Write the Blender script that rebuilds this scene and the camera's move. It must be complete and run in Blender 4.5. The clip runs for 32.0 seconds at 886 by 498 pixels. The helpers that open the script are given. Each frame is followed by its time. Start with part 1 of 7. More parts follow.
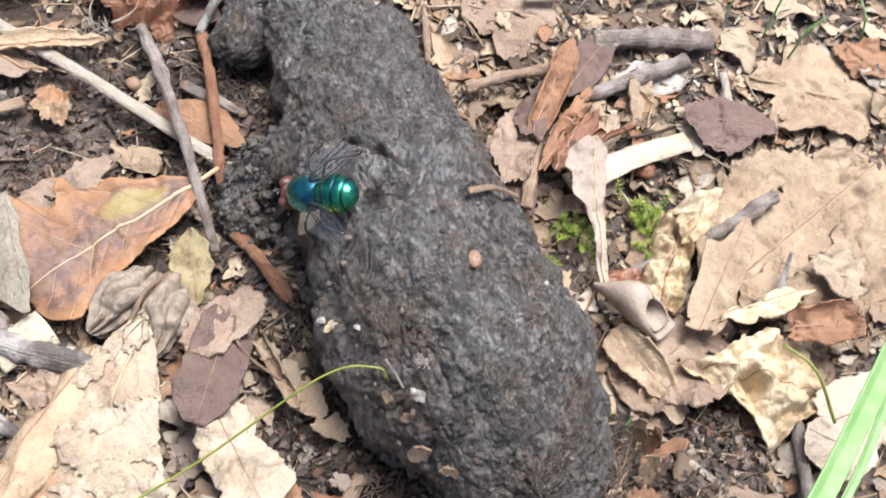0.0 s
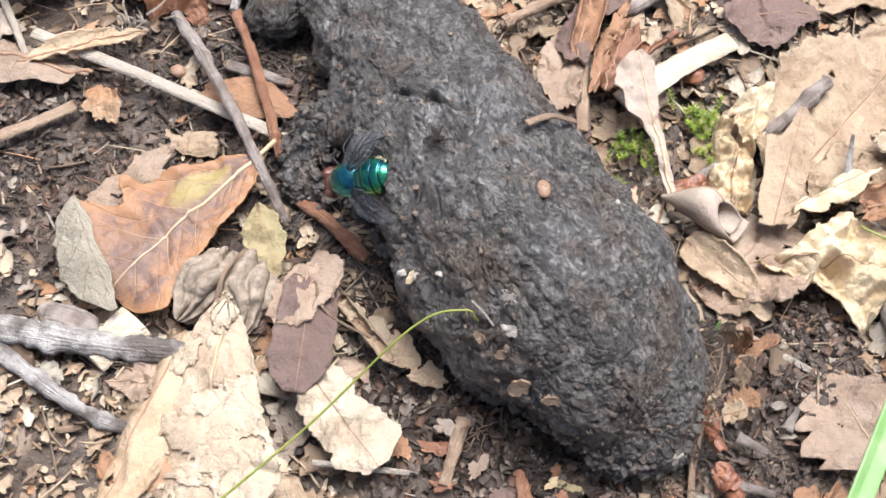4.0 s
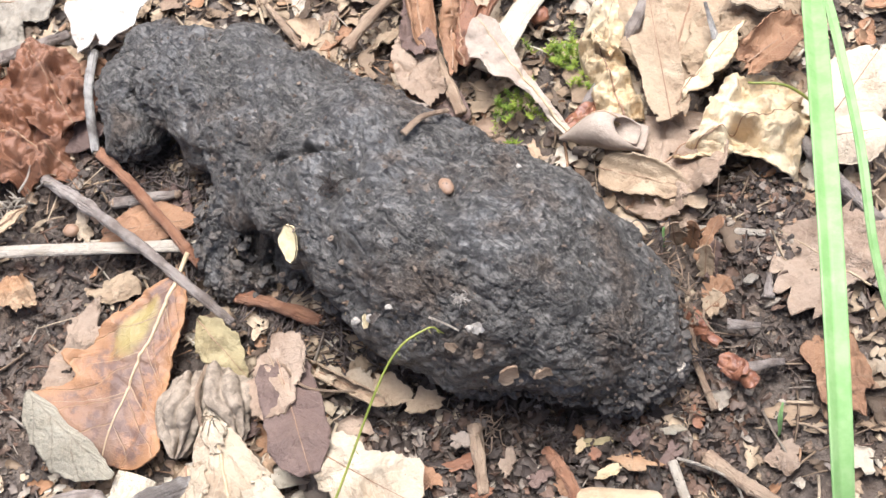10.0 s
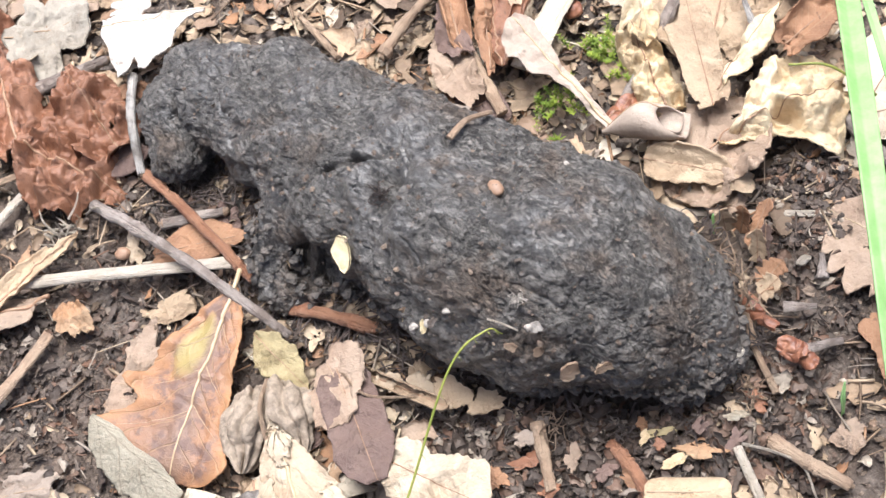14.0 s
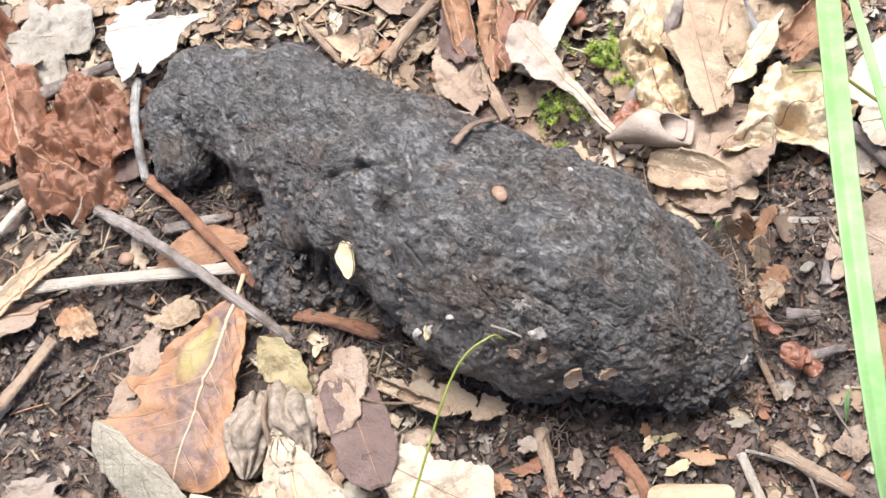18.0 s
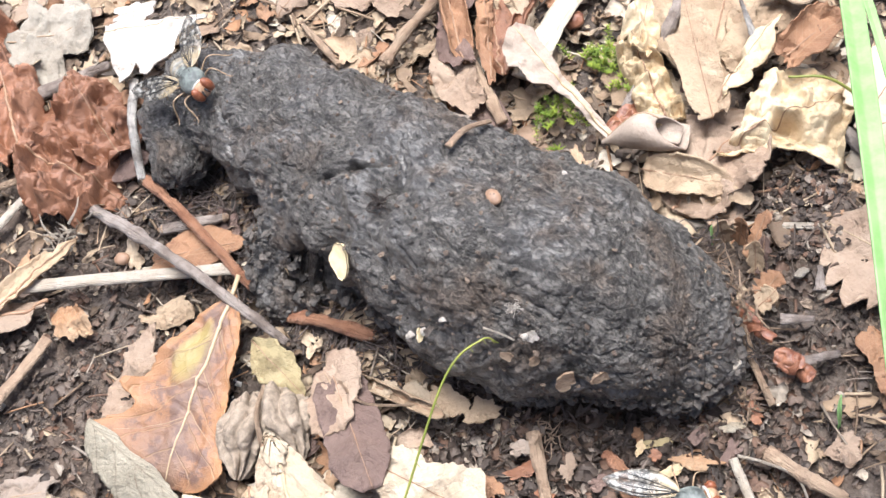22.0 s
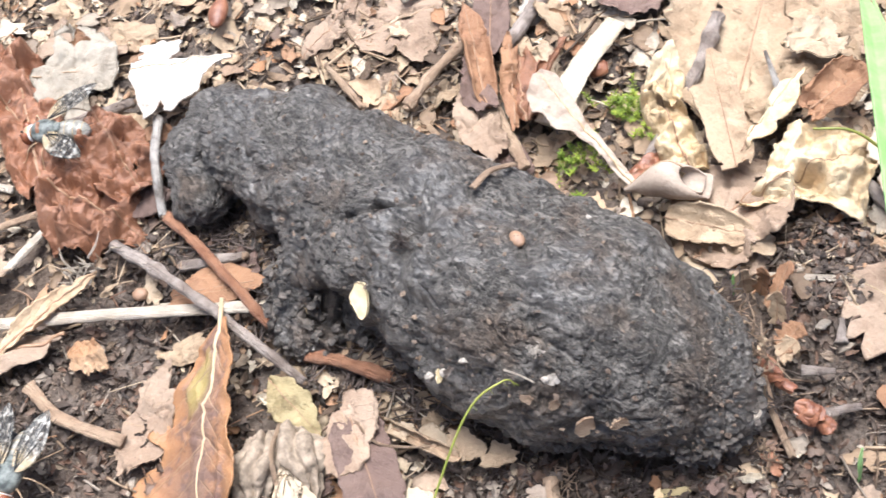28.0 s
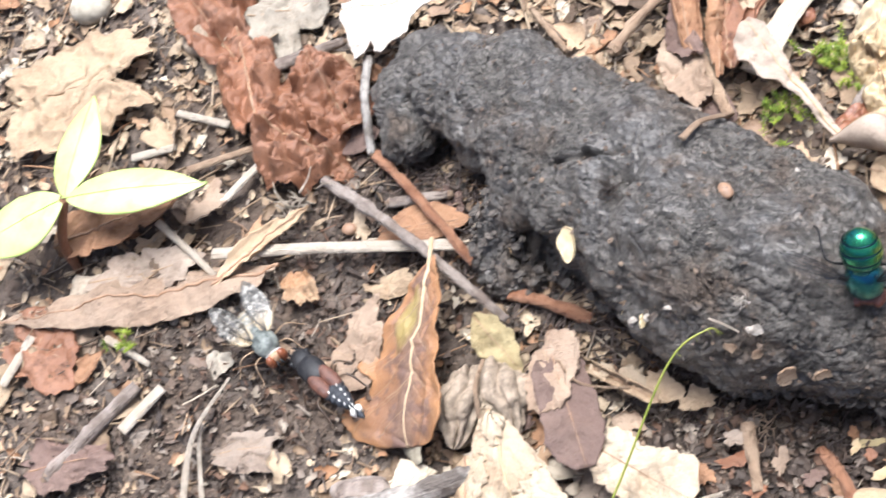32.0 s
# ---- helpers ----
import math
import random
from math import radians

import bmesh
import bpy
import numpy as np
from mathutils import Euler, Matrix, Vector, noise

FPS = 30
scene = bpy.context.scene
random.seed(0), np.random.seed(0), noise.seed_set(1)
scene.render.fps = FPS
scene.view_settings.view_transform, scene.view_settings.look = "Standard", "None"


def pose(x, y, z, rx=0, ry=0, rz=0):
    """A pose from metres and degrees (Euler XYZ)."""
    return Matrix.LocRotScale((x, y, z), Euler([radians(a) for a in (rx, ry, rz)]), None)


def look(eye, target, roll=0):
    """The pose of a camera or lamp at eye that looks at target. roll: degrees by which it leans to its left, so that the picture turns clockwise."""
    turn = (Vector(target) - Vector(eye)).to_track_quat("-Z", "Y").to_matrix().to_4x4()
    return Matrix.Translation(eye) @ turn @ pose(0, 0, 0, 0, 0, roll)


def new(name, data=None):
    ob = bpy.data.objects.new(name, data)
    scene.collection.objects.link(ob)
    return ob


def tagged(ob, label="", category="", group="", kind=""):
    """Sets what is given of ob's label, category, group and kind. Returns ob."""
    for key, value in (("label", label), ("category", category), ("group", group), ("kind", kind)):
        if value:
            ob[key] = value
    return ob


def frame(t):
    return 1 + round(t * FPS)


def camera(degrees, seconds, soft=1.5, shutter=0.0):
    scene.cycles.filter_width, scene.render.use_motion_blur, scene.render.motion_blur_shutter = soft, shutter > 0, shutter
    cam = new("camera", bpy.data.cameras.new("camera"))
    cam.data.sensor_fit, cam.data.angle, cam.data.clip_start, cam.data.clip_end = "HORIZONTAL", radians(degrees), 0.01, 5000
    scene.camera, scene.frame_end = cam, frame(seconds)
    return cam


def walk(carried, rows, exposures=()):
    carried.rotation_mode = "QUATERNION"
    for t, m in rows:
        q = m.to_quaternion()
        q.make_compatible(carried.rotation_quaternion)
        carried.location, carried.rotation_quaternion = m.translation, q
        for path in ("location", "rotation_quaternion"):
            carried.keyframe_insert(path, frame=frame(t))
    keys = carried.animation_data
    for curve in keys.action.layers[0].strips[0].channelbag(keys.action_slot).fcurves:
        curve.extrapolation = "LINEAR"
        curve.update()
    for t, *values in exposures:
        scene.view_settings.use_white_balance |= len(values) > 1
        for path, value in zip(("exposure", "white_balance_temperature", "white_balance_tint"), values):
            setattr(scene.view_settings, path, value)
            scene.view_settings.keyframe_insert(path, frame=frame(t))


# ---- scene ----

# ---- camera: a hand-held close-up, about 15 cm from its subject; path rows in centimetres and degrees ----
S = 0.01
cam = camera(34.00, 32.0, soft=1.45, shutter=0.35)
PATH = [
    (0.0, 2.1941, -7.0949, 13.4952, 31.467, -7.670, 32.095),
    (0.5, 2.1895, -7.2002, 13.5178, 29.899, -6.377, 31.467),
    (1.0, 2.0965, -7.2663, 13.4830, 29.221, -6.172, 30.690),
    (1.5, 2.0596, -7.2835, 13.4859, 29.145, -6.510, 30.409),
    (2.0, 2.0560, -7.2575, 13.4984, 29.411, -6.831, 30.257),
    (2.5, 2.1080, -7.3273, 13.4643, 29.980, -6.334, 29.386),
    (3.0, 2.1458, -7.3394, 13.4882, 30.178, -4.780, 28.297),
    (3.5, 2.0382, -7.3399, 13.5192, 30.199, -3.389, 26.805),
    (4.0, 2.0258, -7.3119, 13.5508, 29.876, -1.556, 25.395),
    (4.5, 2.0221, -7.3337, 13.5658, 29.364, -0.168, 23.179),
    (6.5, 2.1612, -7.1780, 13.6839, 29.851, 3.537, 18.048),
    (7.0, 2.1441, -7.1511, 13.7199, 29.782, 4.346, 16.334),
    (7.5, 2.1611, -7.1314, 13.7459, 29.332, 5.348, 14.368),
    (8.0, 2.2003, -7.0968, 13.7524, 28.757, 6.391, 12.024),
    (8.5, 2.1754, -7.0826, 13.7611, 29.169, 7.339, 9.569),
    (9.0, 2.2312, -7.0708, 13.7378, 28.978, 8.218, 6.690),
    (9.5, 2.2405, -7.0688, 13.7079, 28.016, 9.185, 4.448),
    (10.0, 2.3453, -7.0822, 13.6771, 28.120, 9.854, 2.594),
    (10.5, 2.3285, -7.0874, 13.7243, 28.002, 10.543, 0.799),
    (11.0, 2.3116, -7.1132, 13.7331, 28.205, 11.248, -0.591),
    (11.5, 2.2994, -7.0567, 13.7523, 27.439, 11.767, -0.998),
    (12.0, 2.2439, -7.0463, 13.7692, 27.129, 11.782, -0.998),
    (12.5, 2.1983, -7.0284, 13.7880, 26.357, 11.890, -0.786),
    (13.0, 2.1823, -7.0666, 13.7725, 26.397, 12.221, -0.533),
    (13.5, 2.1385, -7.0479, 13.7853, 27.081, 12.367, -0.276),
    (14.0, 2.1348, -7.0554, 13.8195, 27.401, 12.529, -0.097),
    (14.5, 2.1359, -7.0378, 13.8415, 27.665, 12.857, 0.015),
    (16.5, 2.0252, -7.0483, 13.8800, 28.634, 12.866, 0.184),
    (17.0, 2.0689, -7.0257, 13.8526, 28.147, 12.849, 0.089),
    (17.5, 2.1076, -7.0518, 13.8305, 27.924, 12.667, 0.006),
    (18.0, 2.1142, -7.0421, 13.8375, 27.598, 12.527, 0.032),
    (18.5, 2.1693, -7.0505, 13.8234, 27.596, 12.427, 0.093),
    (19.0, 2.1632, -7.0343, 13.8278, 27.653, 12.349, 0.000),
    (19.5, 2.1592, -7.0808, 13.8019, 27.436, 12.239, 0.087),
    (20.0, 2.2050, -7.0651, 13.8073, 27.258, 12.132, 0.146),
    (20.5, 2.2066, -7.0799, 13.8140, 27.436, 12.134, 0.279),
    (21.0, 2.1774, -7.0864, 13.8051, 28.080, 12.338, 0.407),
    (21.5, 2.2021, -7.0364, 13.8285, 27.824, 12.379, 0.450),
    (22.0, 2.2258, -7.0595, 13.8036, 27.898, 12.489, 0.589),
    (22.5, 2.1495, -7.0860, 13.8373, 28.126, 12.610, 1.018),
    (23.0, 2.0742, -7.0730, 13.8646, 28.367, 12.887, 1.322),
    (23.5, 2.0641, -7.0736, 13.8586, 28.416, 12.968, 1.564),
    (24.0, 2.0674, -7.0749, 13.8549, 28.283, 12.856, 1.522),
    (24.5, 2.1004, -7.0530, 13.8386, 28.118, 12.641, 1.478),
    (25.0, 2.0941, -7.0520, 13.8434, 28.200, 12.250, 1.320),
    (25.5, 2.1318, -7.0520, 13.8010, 28.624, 12.140, 1.199),
    (27.5, 2.1873, -7.2107, 13.6404, 30.678, 11.317, 1.109),
    (28.0, 2.0414, -7.2096, 13.7305, 30.563, 11.901, 2.068),
    (28.5, 1.9298, -7.2782, 13.8040, 30.813, 13.104, 3.356),
    (29.0, 1.9511, -7.2831, 13.8086, 31.318, 13.561, 3.703),
    (29.5, 1.9625, -7.2670, 13.8498, 31.972, 13.729, 4.112),
    (30.0, 1.9023, -7.2763, 13.8765, 32.724, 13.373, 3.882),
    (30.5, 1.9111, -7.2793, 13.8653, 32.509, 13.301, 3.878),
    (31.0, 1.9729, -7.2618, 13.8245, 31.894, 13.422, 3.878),
    (31.5, 1.7894, -7.3312, 13.9479, 30.989, 14.273, 5.315),
    (32.0, 1.7137, -7.2186, 14.3636, 28.428, 16.676, 6.675),
]
walk(cam, [(t, pose(x * S, y * S, z * S, rx, ry, rz)) for t, x, y, z, rx, ry, rz in PATH], exposures=[(0.0, 1.92, 5780, 10), (4.0, 2.00, 5780, 10), (9.0, 2.06, 5780, 10), (14.0, 2.12, 5780, 10), (24.0, 2.17, 5780, 10), (28.0, 2.24, 5780, 10), (30.0, 2.27, 5780, 10), (32.0, 2.21, 5780, 10)])

# ---- light: bright overcast sky under open trees ----
world = bpy.data.worlds.new("overcast_sky")
scene.world = world
world.use_nodes = True
sky = world.node_tree.nodes.new("ShaderNodeTexSky")
sky.sky_type, sky.sun_disc = "NISHITA", False
sky.sun_elevation, sky.sun_rotation = radians(77), radians(12)
sky.air_density, sky.dust_density, sky.ozone_density = 0.7, 7.0, 0.4
back = world.node_tree.nodes["Background"]
back.inputs["Strength"].default_value = 0.05
world.node_tree.links.new(sky.outputs[0], back.inputs["Color"])
sun_data = bpy.data.lights.new("sun", "SUN")
sun_data.energy, sun_data.angle, sun_data.color = 1.5, radians(34), (1.0, 0.97, 0.92)
sun = new("sun", sun_data)
sun.matrix_world = look((0.2, 0.9, 4.0), (0, 0, 0))


# ---- shared tools: lengths in centimetres ----
def hashed(ix, iy, iz, seed):
    n = (ix * 73856093) ^ (iy * 19349663) ^ (iz * 83492791) ^ (seed * 2654435761)
    n = (n ^ (n >> 13)) * 1274126177 & 0x7FFFFFFF
    n = (n ^ (n >> 11)) * 668265263 & 0x7FFFFFFF
    return ((n ^ (n >> 15)) & 0xFFFF) / 32767.5 - 1.0


def vnoise(p, seed=0):
    """Smooth value noise, -1 to 1, at the rows of p."""
    p = np.asarray(p, float)
    b = np.floor(p).astype(np.int64)
    f = p - b
    f = f * f * (3 - 2 * f)
    out = 0
    for dx in (0, 1):
        wx = f[:, 0] if dx else 1 - f[:, 0]
        for dy in (0, 1):
            wy = f[:, 1] if dy else 1 - f[:, 1]
            for dz in (0, 1):
                wz = f[:, 2] if dz else 1 - f[:, 2]
                out = out + wx * wy * wz * hashed(b[:, 0] + dx, b[:, 1] + dy, b[:, 2] + dz, seed)
    return out


def fbm(p, octaves=4, seed=0, gain=0.5):
    p = np.asarray(p, float)
    out, amp = 0, 1.0
    for k in range(octaves):
        out = out + amp * vnoise(p * 2.03 ** k + 17.3 * k, seed + k)
        amp *= gain
    return out


def raw_mesh(name, verts, faces, material, uv=None, smooth=True):
    """A mesh from arrays in centimetres; uv holds one pair for each vertex."""
    me = bpy.data.meshes.new(name)
    me.from_pydata((np.asarray(verts, float) * S).tolist(), [], faces if isinstance(faces, list) else faces.tolist())
    if uv is not None:
        idx = np.empty(len(me.loops), dtype=np.int32)
        me.loops.foreach_get("vertex_index", idx)
        me.uv_layers.new(name="UVMap").data.foreach_set("uv", np.asarray(uv, float)[idx].astype(np.float32).ravel())
    me.polygons.foreach_set("use_smooth", np.full(len(me.polygons), smooth))
    me.materials.append(material)
    me.update()
    return me


def part_of(name, me, parent, label="", m=None):
    ob = new(name, me)
    ob.parent = parent
    if m is not None:
        ob.matrix_basis = m
    return tagged(ob, label) if label else ob


def empty(name, label, category, m=None, group="", kind=""):
    ob = new(name)
    ob.empty_display_size = 0.002
    if m is not None:
        ob.matrix_basis = m
    return tagged(ob, label, category, group, kind)


def thing(name, me, label, category, m=None, group="", kind=""):
    ob = new(name, me)
    if m is not None:
        ob.matrix_basis = m
    return tagged(ob, label, category, group, kind)


def at(x, y, z=0.0, rz=0.0, rx=0.0, ry=0.0):
    return pose(x * S, y * S, z * S, rx, ry, rz)


def grid_faces(nu, nv, offset=0, flip=False, wrap=False):
    i, j = np.meshgrid(np.arange(nu - 1), np.arange(nv if wrap else nv - 1), indexing="ij")
    a = i * nv + j
    b = i * nv + (j + 1) % nv
    q = np.stack([a, b, b + nv, a + nv], -1).reshape(-1, 4) + offset
    return q[:, ::-1] if flip else q


def normals(g):
    """Normals of a grid of points (nu, nv, 3)."""
    n = np.cross(np.gradient(g, axis=0), np.gradient(g, axis=1))
    return n / (np.linalg.norm(n, axis=-1, keepdims=True) + 1e-12)


def sheet(name, g, uv, thick, material, keep=None):
    """A sheet with real thickness from a grid of points; keep tells which of its cells are there."""
    nu, nv = g.shape[:2]
    n = normals(g)
    top, low = g.reshape(-1, 3), (g - n * thick).reshape(-1, 3)
    k = nu * nv
    q = grid_faces(nu, nv)
    if keep is not None:
        q = q[keep.ravel()]
    a, b = q.ravel(), np.roll(q, -1, 1).ravel()
    rim = ~np.isin(a * k + b, b * k + a)
    faces = np.concatenate([q, q[:, ::-1] + k, np.stack([b, a, a + k, b + k], 1)[rim]])
    return raw_mesh(name, np.concatenate([top, low]), faces, material, np.concatenate([uv.reshape(-1, 2)] * 2))


def smooth_line(points, n):
    """n points on a soft curve through the given ones."""
    p = np.array(points, float)
    if len(p) == 2:
        return p[0] + np.linspace(0, 1, n)[:, None] * (p[1] - p[0])
    q = np.vstack([2 * p[0] - p[1], p, 2 * p[-1] - p[-2]])
    t = np.linspace(0, len(p) - 1, n)
    i = np.minimum(t.astype(int), len(p) - 2)
    u = (t - i)[:, None]
    a, b, c, d = q[i], q[i + 1], q[i + 2], q[i + 3]
    return 0.5 * (2 * b + (c - a) * u + (2 * a - 5 * b + 4 * c - d) * u ** 2 + (3 * b - a - 3 * c + d) * u ** 3)


def tube(name, line, radius, material, sides=10, rough=0.0, flat=1.0, seed=0, freq=3.0):
    """A closed tube along a line; radius: one number for each point of it, or for all."""
    line = np.asarray(line, float)
    n = len(line)
    radius = np.broadcast_to(np.asarray(radius, float), n)
    tan = np.gradient(line, axis=0)
    tan /= np.linalg.norm(tan, axis=1, keepdims=True) + 1e-12
    up = np.array([0, 0, 1.0]) if abs(tan[0, 2]) < 0.9 else np.array([1.0, 0, 0])
    side = np.cross(tan, up)
    side /= np.linalg.norm(side, axis=1, keepdims=True) + 1e-12
    up = np.cross(side, tan)
    a = np.arange(sides) / sides * 2 * np.pi
    g = line[:, None] + radius[:, None, None] * (np.cos(a)[None, :, None] * side[:, None] + flat * np.sin(a)[None, :, None] * up[:, None])
    if rough:
        d = fbm(g.reshape(-1, 3) * freq, 4, seed).reshape(n, sides, 1)
        g = g + (g - line[:, None]) * d * rough
    v = np.concatenate([g.reshape(-1, 3), line[:1], line[-1:]])
    k = n * sides
    s = np.arange(sides)
    f = grid_faces(n, sides, wrap=True, flip=True).tolist()
    f += [[k, int(i), int((i + 1) % sides)] for i in s] + [[k + 1, int(k - sides + (i + 1) % sides), int(k - sides + i)] for i in s]
    uv = np.stack([np.repeat(np.linspace(0, 1, n), sides), np.tile(s / sides, n)], 1)
    return raw_mesh(name, v, f, material, np.concatenate([uv, [[0, 0], [1, 0]]]))


def blob(name, rx, ry, rz, material, nu=14, nv=20, rough=0.0, freq=2.0, seed=0, shape=None, ridges=0.0):
    """A closed rounded body round the origin; shape(t) scales its rings from -x to +x."""
    a = np.linspace(0, np.pi, nu)
    b = np.arange(nv) / nv * 2 * np.pi
    ring = np.sin(a) if shape is None else shape(a / np.pi)
    g = np.stack([np.broadcast_to(-np.cos(a)[:, None] * rx, (nu, nv)), ring[:, None] * np.cos(b) * ry, ring[:, None] * np.sin(b) * rz], -1)
    if ridges:
        wave = np.abs(np.sin(3.5 * b[None] + 0.8 * np.sin(3 * a[:, None] + seed))) ** 0.7
        g = g * (1 - ridges * (1 - wave))[..., None]
    v = g.reshape(-1, 3)
    if rough:
        v = v * (1 + rough * fbm(v * freq + 5.1 * seed, 4, seed))[:, None]
    uv = np.stack([np.repeat(a / np.pi, nv), np.tile(b / 6.2832, nu)], 1)
    return raw_mesh(name, v, grid_faces(nu, nv, wrap=True), material, uv)


# ---- materials ----
class Nodes:
    """Short ways to build a node material."""

    def __init__(self, name):
        self.mat = bpy.data.materials.new(name)
        self.mat.use_nodes = True
        self.tree = self.mat.node_tree
        self.out = self.tree.nodes["Material Output"]
        self.bsdf = self.tree.nodes["Principled BSDF"]
        self.coord = self.add("ShaderNodeTexCoord").outputs["Object"]

    def add(self, kind):
        return self.tree.nodes.new(kind)

    def put(self, socket, value):
        if isinstance(value, bpy.types.NodeSocket):
            self.tree.links.new(value, socket)
        elif isinstance(value, (tuple, list)) and len(value) == 3 and socket.type == "RGBA":
            socket.default_value = (*value, 1)
        else:
            socket.default_value = value

    def noise(self, scale, detail=4, rough=0.6, vector=None, distort=0.0):
        n = self.add("ShaderNodeTexNoise")
        self.put(n.inputs["Vector"], vector or self.coord)
        n.inputs["Scale"].default_value, n.inputs["Detail"].default_value = scale / S, detail
        n.inputs["Roughness"].default_value, n.inputs["Distortion"].default_value = rough, distort
        return n.outputs["Fac"]

    def cells(self, scale, feature="F1", vector=None, out="Distance"):
        n = self.add("ShaderNodeTexVoronoi")
        n.feature = feature
        self.put(n.inputs["Vector"], vector or self.coord)
        n.inputs["Scale"].default_value = scale / S
        return n.outputs[out]

    def stretch(self, x, y, z, vector=None):
        n = self.add("ShaderNodeMapping")
        self.put(n.inputs["Vector"], vector or self.coord)
        n.inputs["Scale"].default_value = (x, y, z)
        return n.outputs[0]

    def math(self, op, a, b=0.0, c=0.0, clamp=False):
        n = self.add("ShaderNodeMath")
        n.operation, n.use_clamp = op, clamp
        for s, v in zip(n.inputs, (a, b, c)):
            self.put(s, v)
        return n.outputs[0]

    def span(self, value, a, b, lo=0.0, hi=1.0):
        n = self.add("ShaderNodeMapRange")
        n.interpolation_type = "SMOOTHSTEP"
        for s, v in zip(n.inputs, (value, a, b, lo, hi)):
            self.put(s, v)
        return n.outputs[0]

    def mix(self, fac, a, b, blend="MIX"):
        n = self.add("ShaderNodeMix")
        n.data_type, n.blend_type = "RGBA", blend
        self.put(n.inputs[0], fac), self.put(n.inputs[6], a), self.put(n.inputs[7], b)
        return n.outputs[2]

    def random(self):
        return self.add("ShaderNodeObjectInfo").outputs["Random"]

    def island(self):
        return self.add("ShaderNodeNewGeometry").outputs["Random Per Island"]

    def ramp(self, fac, *stops):
        n = self.add("ShaderNodeValToRGB")
        e = n.color_ramp.elements
        while len(e) < len(stops):
            e.new(0.5)
        for el, (pos, col) in zip(e, stops):
            el.position, el.color = pos, (*col, 1)
        self.put(n.inputs[0], fac)
        return n.outputs[0]

    def bump(self, height, strength=0.5, distance=0.02, under=None):
        n = self.add("ShaderNodeBump")
        n.inputs["Strength"].default_value, n.inputs["Distance"].default_value = strength, distance * S
        self.put(n.inputs["Height"], height)
        if under:
            self.put(n.inputs["Normal"], under)
        return n.outputs[0]

    def done(self, color, rough=0.7, normal=None, **more):
        self.put(self.bsdf.inputs["Base Color"], color)
        self.put(self.bsdf.inputs["Roughness"], rough)
        if normal:
            self.put(self.bsdf.inputs["Normal"], normal)
        for k, v in more.items():
            self.put(self.bsdf.inputs[k.replace("_", " ")], v)
        return self.mat


